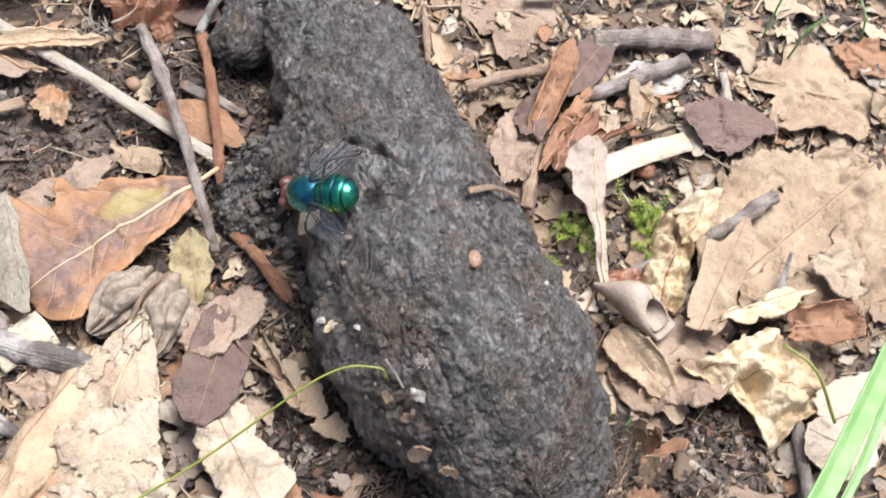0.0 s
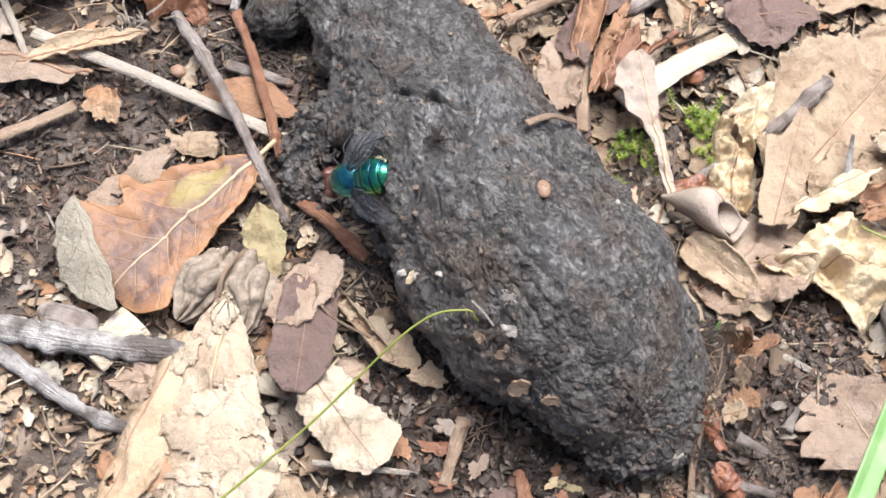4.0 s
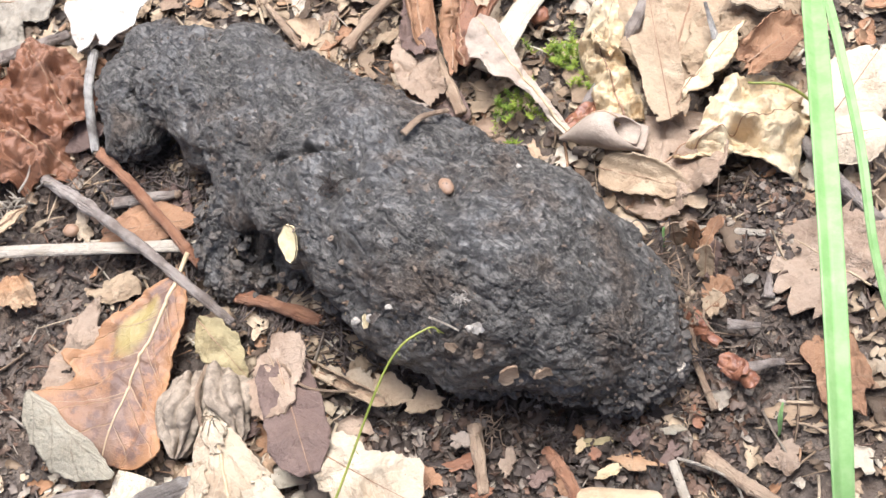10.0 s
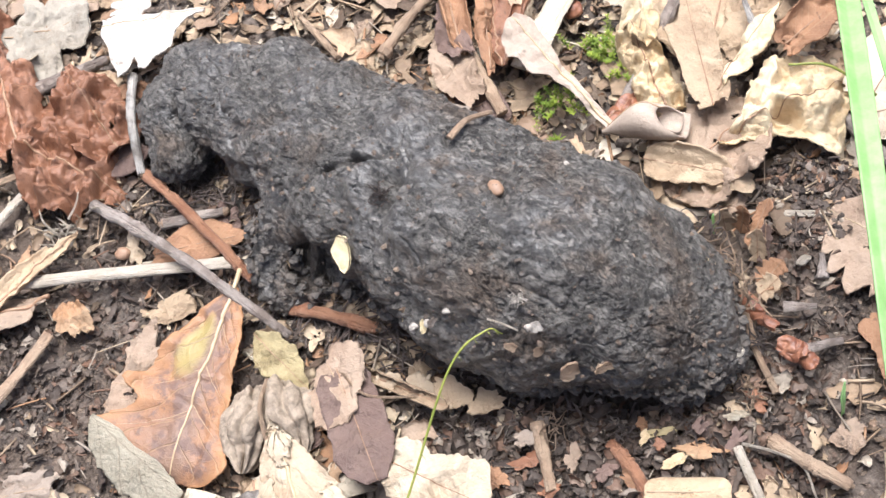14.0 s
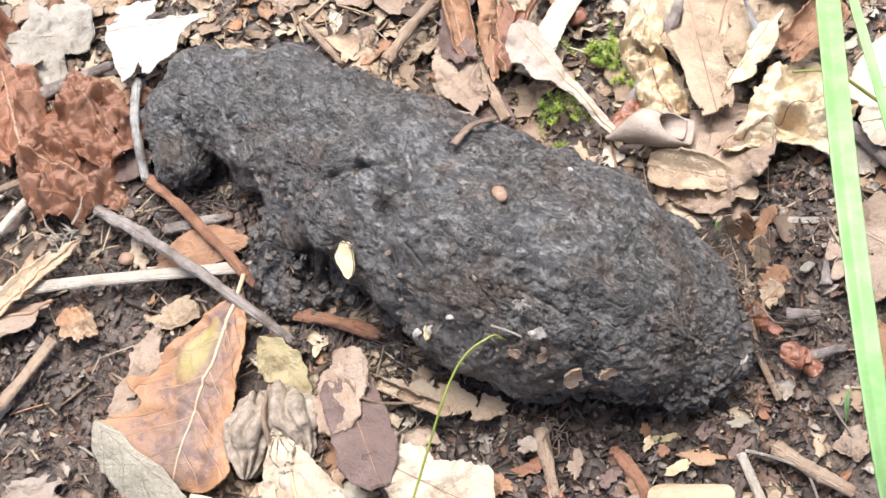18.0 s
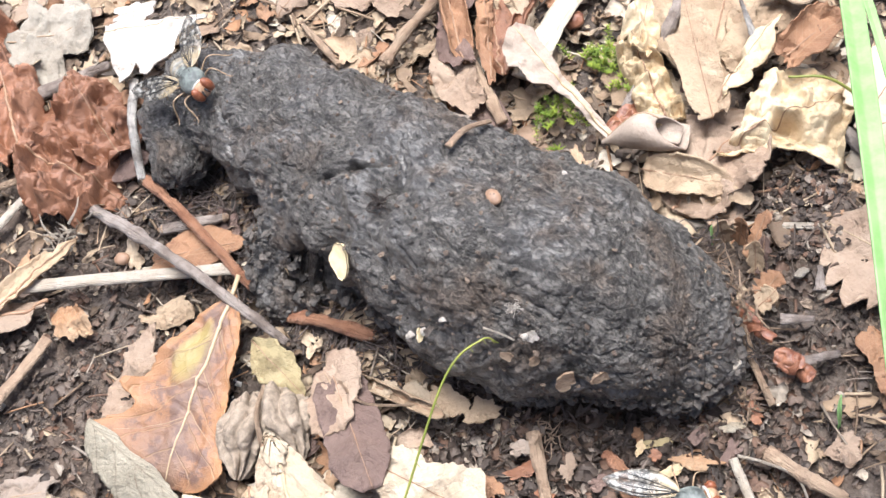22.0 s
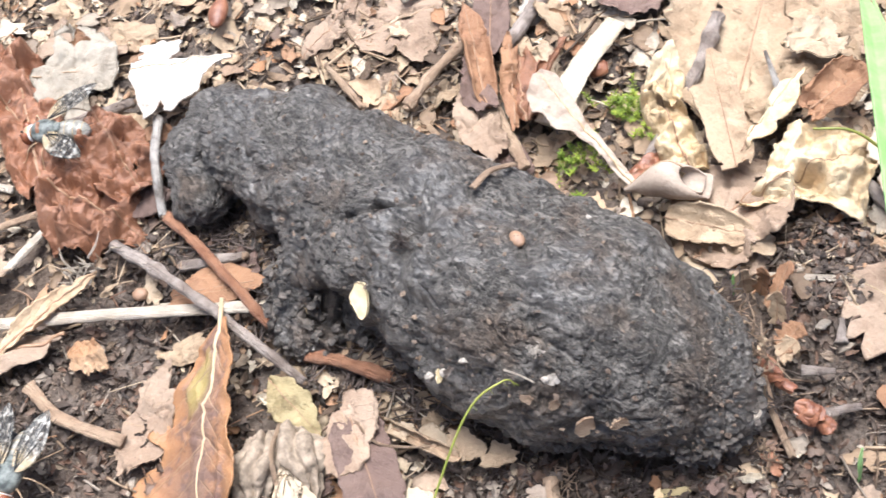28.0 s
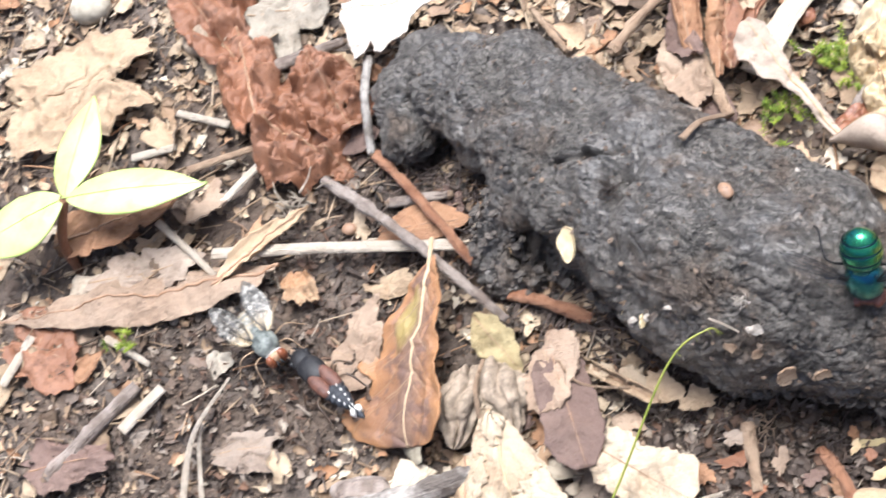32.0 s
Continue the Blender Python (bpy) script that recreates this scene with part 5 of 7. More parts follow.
stick("root", "thin pale curling rootlet", [(2.08, -2.25, 0.12), (2.35, -2.38, 0.22), (2.62, -2.52, 0.14), (2.72, -2.85, 0.12)], 0.018, 0.012, STRAW, "root", 6, 0.1, 12)
stick("twig", "brown twig with a swollen end", [(2.36, -2.24, 0.12), (2.66, -2.48, 0.15), (3.05, -2.74, 0.10)], 0.085, 0.055, TWIGTAN, seed=13, knots=2)
stick("twig", "dark red twig half buried", [(0.80, -2.12, 0.06), (1.02, -2.45, 0.12), (1.18, -2.76, 0.08)], 0.055, 0.085, REDBARK, seed=14, knots=2)
stick("straw", "pale straw behind the dropping", [(1.55, 0.42, 0.08), (2.4, 0.28, 0.10), (3.30, 0.18, 0.08)], 0.05, 0.04, STRAW, "straw", 8, 0.08, 15, 0, 0.6)
stick("wood_splinter", "cream split wood sliver with flaking bark", [(0.10, 2.30, 0.32), (0.42, 2.95, 0.36), (0.90, 3.72, 0.30)], 0.18, 0.13, WOOD, "splinter", 24, 0.07, 16, 0, 0.20)
stick("stick", "grey weathered stick with a broken pale end", [(1.12, 1.72, 0.14), (1.75, 2.72, 0.40), (2.08, 3.48, 0.50)], 0.060, 0.085, GREYBARK, seed=17, knots=2)
stick("twig", "tan twig beside rolled leaves", [(-1.60, 2.82, 0.22), (-1.25, 3.3, 0.26), (-0.88, 3.72, 0.26)], 0.085, 0.06, TWIGTAN, seed=18, knots=2)
stick("twig", "thin dark twig in the litter", [(-2.68, 3.62, 0.14), (-2.18, 2.95, 0.12)], 0.045, 0.035, TWIGTAN, seed=19)
stick("wood_splinter", "pale fibrous splinter behind the dropping", [(-0.56, 2.72, 0.20), (-0.18, 1.80, 0.24)], 0.075, 0.065, TWIGTAN, "splinter", 10, 0.2, 20, 0, 0.6)
stick("twig", "pale spiky twig tip", [(2.72, 2.05, 0.48), (2.62, 2.5, 0.56), (2.55, 2.85, 0.58)], 0.045, 0.02, PALEBARK, seed=21, knots=3, rough=0.3)
stick("stick", "grey stick far back in the litter", [(-0.75, 4.42, 0.20), (-0.2, 4.85, 0.24), (0.42, 5.35, 0.20)], 0.13, 0.12, GREYBARK, seed=22, knots=2)
stick("stick", "grey stick with smooth bark", [(-0.45, 3.55, 0.20), (0.05, 4.35, 0.24), (0.32, 4.85, 0.22)], 0.09, 0.08, GREYBARK, seed=23, knots=2)
stick("straw", "long pale straw across the litter", [(-1.75, 4.45, 0.22), (-0.9, 5.15, 0.26), (0.1, 6.05, 0.22)], 0.06, 0.06, STRAW, "straw", 8, 0.05, 24, 0, 0.6)
stick("straw", "pale straw lying beside another", [(-1.95, 4.62, 0.20), (-1.1, 5.45, 0.24)], 0.05, 0.05, STRAW, "straw", 8, 0.05, 25, 0, 0.6)
stick("straw", "white straw chip in far litter", [(0.78, 5.0, 0.18), (1.05, 4.62, 0.18)], 0.05, 0.05, STRAW, "straw", 8, 0.05, 26, 0, 0.6)
stick("twig", "thin grey twig on soil beside the round leaf", [(3.45, 1.35, 0.16), (3.85, 0.75, 0.16), (4.25, 0.25, 0.12)], 0.07, 0.06, GREYBARK, seed=27, knots=2)
stick("straw", "pale straw chip near the seedling", [(-7.90, 1.78, 0.12), (-7.28, 1.90, 0.14)], 0.07, 0.06, STRAW, "straw", 8, 0.06, 28, 0, 0.5)
stick("straw", "white straw chip beside rust leaf", [(-6.48, 1.02, 0.12), (-6.05, 1.55, 0.14)], 0.065, 0.06, STRAW, "straw", 8, 0.06, 29, 0, 0.5)
stick("straw", "tan straw under the rust leaf", [(-7.06, 1.56, 0.10), (-6.15, 1.80, 0.16)], 0.06, 0.055, TWIGTAN, "straw", 8, 0.08, 30, 0, 0.6)
stick("straw", "pale straw tucked under leaves", [(-7.36, 2.42, 0.14), (-6.55, 2.16, 0.18)], 0.055, 0.055, STRAW, "straw", 8, 0.06, 31, 0, 0.6)
stick("straw", "white straw stub on soil", [(-7.18, -1.98, 0.10), (-6.75, -1.44, 0.12)], 0.085, 0.08, STRAW, "straw", 8, 0.06, 32, 0, 0.5)
stick("straw", "pale straw with a red end", [(-7.68, -0.78, 0.10), (-6.98, -1.15, 0.12)], 0.05, 0.035, STRAW, "straw", 8, 0.06, 33, 0, 0.6)
stick("straw", "white straw stub beside red leaf", [(-8.98, -1.40, 0.10), (-8.72, -0.75, 0.12)], 0.075, 0.07, STRAW, "straw", 8, 0.06, 34, 0, 0.5)
stick("stick", "grey-brown stick lying on soil", [(-8.05, -2.58, 0.10), (-7.08, -1.42, 0.14)], 0.085, 0.07, GREYBARK, seed=35, knots=2)
BARKSTRIP = stick("bark_strip", "tan bark strip lying on soil", [(-0.72, 0.10, -0.02), (-0.05, -0.06, 0.03), (0.75, 0.04, -0.02)], 0.095, 0.07, TWIGTAN, "bark", 10, 0.24, 36, 0, 0.45)
stick("straw", "thin pale bent grass straw", [(-6.20, -2.85, 0.10), (-6.12, -2.1, 0.30), (-5.88, -1.34, 0.16)], 0.05, 0.02, STRAW, "straw", 8, 0.08, 37, 0, 0.5)
stick("straw", "thin pale grass straw on soil", [(-5.95, -2.85, 0.10), (-6.08, -2.2, 0.18), (-6.10, -1.9, 0.16)], 0.035, 0.015, STRAW, "straw", 8, 0.08, 38, 0, 0.5)
stick("straw", "dry straw crossing the brown leaf", [(-7.25, 0.75, 0.22), (-6.75, 0.35, 0.20), (-6.15, -0.15, 0.16)], 0.05, 0.04, STRAW, "straw", 8, 0.06, 39, 0, 0.6)
stick("twig", "dark twig among the far litter", [(-6.05, 3.05, 0.14), (-5.15, 3.35, 0.16)], 0.08, 0.07, GREYBARK, seed=40)
stick("straw", "white straw stub under the white leaf", [(-5.85, 3.15, 0.14), (-5.42, 2.86, 0.16)], 0.06, 0.055, STRAW, "straw", 8, 0.06, 41, 0, 0.6)


def small(name, label, category, x, y, z, rx, ry, rz, mat, turn=0.0, seed=0, rough=0.15, tilt=0.0):
    return thing(name, blob(name, rx, ry, rz, mat, 22, 28, rough, min(12, 1.0 / rx), seed), label, category, at(x, y, z, turn, tilt))


def build_hull():
    ob = empty("nut_hull", "grey-brown split nut hull half buried in litter", "hull", at(-2.74, -1.62, 0.20, 98))
    for k, (dx, dy, turn, s) in enumerate(((-0.22, 0.02, 12, 1.0), (0.24, -0.04, -14, 0.92))):
        part_of("half_shell", blob("half_shell", 0.46 * s, 0.29 * s, 0.34 * s, HULL, 80, 110, 0.24, 3.2, 60 + k, None, 0.30), ob, "", at(dy, dx, 0.0, turn))
    part_of("seam", tube("hull_seam", smooth_line([(-0.45, 0.0, 0.10), (0.0, 0.03, 0.26), (0.42, -0.02, 0.08)], 20), 0.03, TWIGTAN, 8, 0.2), ob, "pale split edge")


build_hull()
stick("wood_splinter", "white split wood chip under the oak leaf", [(-3.42, -2.36, 0.12), (-3.60, -2.95, 0.14)], 0.24, 0.20, WOOD, "splinter", 22, 0.28, 28, 0, 0.3, 40)
small("bark_lump", "grey rough bark lump under the oak leaf", "bark", -4.10, -2.72, 0.12, 0.34, 0.22, 0.13, GREYBARK, 10, 91, 0.35)
small("seed", "tan seed sunk in the dropping", "seed", 0.06, -0.25, 2.13, 0.095, 0.07, 0.05, SEED, -60, 1, 0.08)
small("fly_egg", "small white seed stuck on the dropping", "seed", 2.12, -1.47, 0.52, 0.085, 0.045, 0.045, WHITEBIT, 25, 2, 0.08)
small("pebble", "ochre soil pebble beside straw", "pebble", -4.70, 0.62, 0.08, 0.10, 0.08, 0.06, SEED, 0, 3)
small("pebble", "round pale pebble in the litter", "pebble", -9.12, 4.29, 0.18, 0.30, 0.26, 0.22, STONE, 0, 4, 0.1)
small("pebble", "grey stone between leaves", "pebble", -7.22, 3.58, 0.14, 0.34, 0.26, 0.2, HULL, 30, 5, 0.2)
leaf("bud_scale", "red-brown curled glossy bud scale", (0.98, 1.52), (1.36, 1.88), 0.46, BUD, 0.26, 4, 0, RIBBROWN, cross=-105, wrinkle=0.04, freq=4.0, seed=606, teeth=0.08, ragged=0.1, crush=(0.14, 0.3))
small("nut", "small brown nut in the litter", "nut", 0.66, 3.12, 0.20, 0.11, 0.10, 0.09, BUD, 0, 7, 0.25)
small("bud", "red seed husk in the far litter", "husk", -4.2, 4.62, 0.16, 0.26, 0.12, 0.09, BUD, 82, 8, 0.15)
stick("stalk", "thin dark stalk of the bud scales", [(2.25, -0.80, 0.16), (2.30, -1.25, 0.16), (2.46, -1.76, 0.12)], 0.05, 0.035, TWIGTAN, "stalk", 8, 0.2, 42)


def build_buds():
    ob = empty("bud_scales", "chain of reddish bud scales on a stalk", "bud")
    for k, (x, y, rx, ry, turn) in enumerate(((2.30, -0.84, 0.17, 0.075, -62), (2.45, -1.05, 0.11, 0.05, -40), (2.64, -1.34, 0.16, 0.10, -30), (2.78, -1.46, 0.09, 0.07, -60))):
        part_of("scale", piece_mesh("bud_scale", rx * 1.1, ry * 1.7, BUD, 70 + k, cross=-75, jag=0.2, corner=0.2, wrinkle=0.05, nr=16, na=60, freq=5.0), ob, "", at(x, y, 0.26, turn, 14, -10))


build_buds()


# ---- small litter ----
def litter_material(name, *stops):
    k = Nodes(name)
    r = k.island()
    col = k.ramp(r, *stops)
    n, fine = k.noise(6, 4, 0.65), k.noise(28, 3, 0.7)
    col = k.mix(k.math("MULTIPLY", k.span(n, 0.48, 0.7), 0.5), col, (0.12, 0.075, 0.05))
    return k.done(col, k.span(fine, 0.3, 0.7, 0.5, 0.8), k.bump(k.math("ADD", n, fine), 0.7, 0.02), Specular_IOR_Level=0.35)


LITTER = litter_material("crumbled_leaf_litter", (0.0, (0.06, 0.042, 0.028)), (0.12, (0.16, 0.11, 0.07)), (0.28, (0.28, 0.195, 0.12)), (0.46, (0.38, 0.285, 0.185)),
                 (0.64, (0.47, 0.37, 0.25)), (0.76, (0.30, 0.155, 0.075)), (0.86, (0.24, 0.19, 0.14)), (1.0, (0.58, 0.50, 0.38)))
DARKLITTER = litter_material("rotten_dark_litter", (0.0, (0.028, 0.021, 0.017)), (0.3, (0.07, 0.052, 0.040)), (0.6, (0.13, 0.10, 0.078)), (0.78, (0.14, 0.075, 0.045)), (0.9, (0.22, 0.18, 0.145)), (1.0, (0.36, 0.30, 0.23)))
RNG = np.random.RandomState(5)


def soil_share(x, y):
    """1 where bare soil shows, 0 where leaf litter covers it."""
    bare = 0.95 * np.exp(-(((x + 5.2) / 1.9) ** 2 + ((y + 1.0) / 1.5) ** 2) ** 2)
    bare = np.maximum(bare, 0.9 * np.exp(-(((x + 4.3) / 1.3) ** 2 + ((y - 0.6) / 1.0) ** 2) ** 2))
    bare = np.maximum(bare, 0.95 * np.exp(-(((x - 3.0) / 1.1) ** 2 + ((y + 0.9) / 1.5) ** 2) ** 2))
    bare = np.maximum(bare, 0.9 * np.exp(-(((x - 0.8) / 2.4) ** 2 + ((y + 2.3) / 0.8) ** 2) ** 2))
    bare = np.maximum(bare, 0.8 * np.exp(-(((x + 6.6) / 1.6) ** 2 + ((y + 2.2) / 0.9) ** 2) ** 2))
    return bare + 0.06


def under_dung(x, y, grow=0.0):
    d = np.hypot(x[:, None] - MASSES[None, :, 0], y[:, None] - MASSES[None, :, 1]) - MASSES[None, :, 3] - grow
    e = np.hypot(x[:, None] - LOBE[None, :, 0], y[:, None] - LOBE[None, :, 1]) - LOBE[None, :, 3] - grow
    f = np.hypot(x[:, None] - LUMP[None, :, 0], y[:, None] - LUMP[None, :, 1]) - LUMP[None, :, 3] - grow
    return np.minimum(np.minimum(d.min(1), e.min(1)), f.min(1)) < 0


def spots(n, want, lo=(-11.5, -4.8), hi=(5.6, 8.0), grow=-0.12):
    """Random places on the ground where want(x, y) is likely."""
    out = np.zeros((0, 2))
    while len(out) < n:
        p = np.stack([RNG.uniform(lo[0], hi[0], 4 * n), RNG.uniform(lo[1], hi[1], 4 * n)], 1)
        keep = (RNG.rand(4 * n) < want(p[:, 0], p[:, 1])) & ~under_dung(p[:, 0], p[:, 1], grow)
        out = np.concatenate([out, p[keep]])
    return out[:n]


def turns(n, lean):
    """Random turns: any heading, leaning by about lean degrees."""
    a, b, c = RNG.uniform(0, 2 * np.pi, n), np.radians(RNG.normal(0, lean, n)), np.radians(RNG.normal(0, lean, n))
    ca, sa, cb, sb, cc, sc = np.cos(a), np.sin(a), np.cos(b), np.sin(b), np.cos(c), np.sin(c)
    z0, o = np.zeros(n), np.ones(n)
    rz = np.stack([ca, -sa, z0, sa, ca, z0, z0, z0, o], 1).reshape(n, 3, 3)
    ry = np.stack([cb, z0, sb, z0, o, z0, -sb, z0, cb], 1).reshape(n, 3, 3)
    rx = np.stack([o, z0, z0, z0, cc, -sc, z0, sc, cc], 1).reshape(n, 3, 3)
    return rz @ ry @ rx


def lumps(name, label, n, size, want, material, category="soil", grow=-0.12, flat=0.6, sink=0.1, places=None, heights=None, long=1.0):
    """Many small rough lumps, as one loose layer."""
    bm = bmesh.new()
    bmesh.ops.create_icosphere(bm, subdivisions=2 if n < 4000 else 1, radius=1)
    base = np.array([v.co[:] for v in bm.verts])
    tris = np.array([[v.index for v in fc.verts] for fc in bm.faces])
    bm.free()
    p = spots(n, want, grow=grow) if places is None else places
    s = size[0] * (size[1] / size[0]) ** (RNG.rand(n) ** 1.6)
    v = base[None] * (1 + RNG.uniform(-0.36, 0.36, (n, len(base), 1))) * s[:, None, None]
    v *= np.stack([np.full(n, long), RNG.uniform(0.55, 1, n), RNG.uniform(0.45, 0.9, n) * flat], 1)[:, None]
    v = np.einsum("nij,nkj->nki", turns(n, 25), v)
    z = ground_height(p[:, 0], p[:, 1]) + s * sink if heights is None else heights
    v += np.stack([p[:, 0], p[:, 1], z], 1)[:, None]
    f = (tris[None] + (np.arange(n) * len(base))[:, None, None]).reshape(-1, 3)
    return thing(name, raw_mesh(name, v.reshape(-1, 3), f, material, smooth=size[1] > 0.13), label, category, kind="stuff")


def fibres(name, label, n, length, radius, want, material):
    """Many thin straws and rootlets, as one loose layer."""
    p = spots(n, want)
    ln = length[0] * (length[1] / length[0]) ** RNG.rand(n)
    rad = radius[0] * (radius[1] / radius[0]) ** RNG.rand(n)
    seg, sides = 4, 4
    t = np.linspace(-0.5, 0.5, seg)
    a = np.arange(sides) / sides * 2 * np.pi
    bow = RNG.normal(0, 0.16, n)
    x = t[None, :, None] * ln[:, None, None] + 0 * a
    y = (bow[:, None] * ln[:, None] * t[None] ** 2)[:, :, None] + rad[:, None, None] * np.cos(a)
    z = rad[:, None, None] * np.sin(a) + 0 * t[None, :, None]
    v = np.stack(np.broadcast_arrays(x, y, z), -1).reshape(n, -1, 3)
    v = np.einsum("nij,nkj->nki", turns(n, 9), v)
    v += np.stack([p[:, 0], p[:, 1], ground_height(p[:, 0], p[:, 1]) + 0.07 + RNG.rand(n) * 0.08], 1)[:, None]
    q = grid_faces(seg, sides, wrap=True)
    ends = np.array([[0, 1, 2, 3], [seg * 4 - 1, seg * 4 - 2, seg * 4 - 3, seg * 4 - 4]])
    q = np.concatenate([q, ends])
    f = (q[None] + (np.arange(n) * seg * sides)[:, None, None]).reshape(-1, 4)
    thing(name, raw_mesh(name, v.reshape(-1, 3), f, material), label, "litter", kind="stuff")


def shards(name, label, n, size, want, material, lean=14, lift=0.02, heap=0.08, nr=4, na=22):
    """Many torn leaf pieces with ragged outlines, as one loose layer."""
    kinds = []
    for i in range(16):
        g = piece_grid(1, RNG.uniform(0.5, 0.95), 400 + i, jag=0.62, corner=0.5, cross=RNG.uniform(-70, 70), wrinkle=0.16, nr=nr, na=na, freq=1.2)[0].reshape(-1, 3)
        kinds.append(np.concatenate([g, g - (0, 0, 0.035)]))
    kinds = np.array(kinds)
    p = spots(n, want)
    s = size[0] * (size[1] / size[0]) ** RNG.rand(n)
    v = np.einsum("nij,nkj->nki", turns(n, lean), kinds[RNG.randint(16, size=n)] * s[:, None, None])
    v += np.stack([p[:, 0], p[:, 1], ground_height(p[:, 0], p[:, 1]) + lift + RNG.rand(n) * heap + 0.10 * s], 1)[:, None]
    k = nr * na
    rim = (nr - 1) * na + np.arange(na)
    q = np.concatenate([grid_faces(nr, na, wrap=True, flip=True), grid_faces(nr, na, k, wrap=True), np.stack([rim, rim + k, np.roll(rim, -1) + k, np.roll(rim, -1)], 1)[:, ::-1]])
    f = (q[None] + (np.arange(n) * 2 * k)[:, None, None]).reshape(-1, 4)
    thing(name, raw_mesh(name, v.reshape(-1, 3), f, material), label, "litter", kind="stuff")


def leafy(x, y):
    """How likely leaf litter lies here; the trodden soil at one end has less."""
    return np.clip(1.05 - soil_share(x, y), 0.05, 1) * np.where((x < -4.6) & (y < 2.6), 0.45, 1.0)


lumps("soil_crumbs", "dark crumbs of damp soil", 34000, (0.012, 0.06), lambda x, y: 0.25 + 0.75 * soil_share(x, y), CRUMB)
lumps("soil_clods", "larger dark clods of soil", 1000, (0.045, 0.13), lambda x, y: 0.12 + 0.7 * soil_share(x, y), CRUMB)
lumps("soil_chips", "short brown chips of rotten wood on soil", 500, (0.03, 0.085), lambda x, y: soil_share(x, y), DARKLITTER, "litter", -0.05, 0.7, 0.4, None, None, 1.9)
shards("leaf_crumbs", "crumbled bits of dead leaves", 12000, (0.03, 0.11), leafy, LITTER, 18, 0.02, 0.08, 2, 14)
shards("leaf_flakes", "broken flakes of dead leaves", 1000, (0.08, 0.26), lambda x, y: leafy(x, y) ** 1.3, LITTER, 14, 0.03, 0.10)
shards("rotten_bits", "dark rotten leaf and bark bits on soil", 3200, (0.025, 0.095), lambda x, y: soil_share(x, y), DARKLITTER, 30, 0.02, 0.08, 3, 16)
fibres("soil_fibres", "dark fibres and rootlets on bare soil", 700, (0.06, 0.30), (0.006, 0.018), lambda x, y: soil_share(x, y), DARKLITTER)
fibres("plant_fibres", "thin dry stalks and rootlets in the litter", 1700, (0.15, 0.75), (0.006, 0.020), lambda x, y: 0.35 + 0.65 * np.clip(1 - soil_share(x, y), 0, 1), LITTER)


def build_fragments():
    """Leaf pieces that can be told apart: a few shapes, each used many times."""
    mats = (TAN, PINK, CREAM, TAN, GREYLEAF, MOULDLEAF, TAN, CREAM, PURPLE, SKIN, ORANGE, TAN)
    words = {TAN: "tan", PINK: "pinkish-tan", CREAM: "cream", GREYLEAF: "grey-brown", RUST: "rust-brown", PURPLE: "purple-brown", ORANGE: "orange-brown", YELLOW: "yellowish", MOULDLEAF: "grey-cream", SKIN: "bleached"}
    kinds = []
    for i, mat in enumerate(mats * 2):
        rx = RNG.uniform(0.16, 0.38)
        kinds.append((piece_mesh("fragment", rx, rx * RNG.uniform(0.5, 0.95), mat, 200 + i, nr=9, na=48, jag=0.34, corner=0.4, cross=RNG.uniform(-60, 60), wrinkle=0.04, crush=(0.16, 0.22)), words[mat]))
    p = spots(290, lambda x, y: leafy(x, y) ** 1.5)
    h = ground_height(p[:, 0], p[:, 1])
    for i, (x, y) in enumerate(p):
        me, word = kinds[RNG.randint(len(kinds))]
        m = at(x, y, h[i] + 0.10 + RNG.rand() * 0.06, RNG.uniform(0, 360), RNG.normal(0, 13), RNG.normal(0, 13))
        if ((x - 3.0) / 0.55) ** 2 + ((y - 0.40) / 0.6) ** 2 < 1:
            continue
        thing("leaf_fragment", me, word + " torn fragment of a dead leaf", "leaf", m, "leaf fragments in the litter")


build_fragments()


# ---- bits that stick to the dropping ----
def dung_surface(n, seed, masses=None):
    """Places on the skin of the dropping and its outward direction there."""
    rng = np.random.RandomState(seed)
    d = rng.normal(0, 1, (n, 3))
    d /= np.linalg.norm(d, axis=1, keepdims=True)
    masses = MASSES if masses is None else masses
    c = masses[rng.randint(0, min(10, len(masses)), n)]
    lo, hi = np.zeros(n), np.full(n, 2.6)
    for _ in range(20):
        mid = (lo + hi) / 2
        inside = body(c[:, :3] + d * mid[:, None], masses, 13.0) < 0
        lo, hi = np.where(inside, mid, lo), np.where(inside, hi, mid)
    return c[:, :3] + d * lo[:, None]


def build_specks():
    p = dung_surface(2600, 3)
    p = p[(p[:, 2] > 0.25)][:1500]
    lumps("dung_crumbs", "tiny pale and brown grains stuck to the dropping", len(p), (0.007, 0.032), None, CRUMB, "grains", places=p[:, :2], heights=p[:, 2] + 0.01)
    q = dung_surface(5000, 4)
    q = q[(q[:, 2] < 0.62) & (q[:, 2] > 0.0)][:1100]
    lump = dung_surface(260, 6, LUMP)
    q = np.concatenate([q, lump[lump[:, 2] > 0.02]])
    lumps("dung_edge_crumbs", "dark crumbs along the ragged foot of the dropping", len(q), (0.02, 0.085), None, DUNGCRUMB, "grains", places=q[:, :2], heights=q[:, 2])


def foot_of_dung(x, y):
    """1 in a belt round the foot of the dropping, wider on the near side."""
    return (under_dung(x, y, 0.22) | under_dung(x, y + 0.42, 0.05)) & ~under_dung(x, y, -0.10)


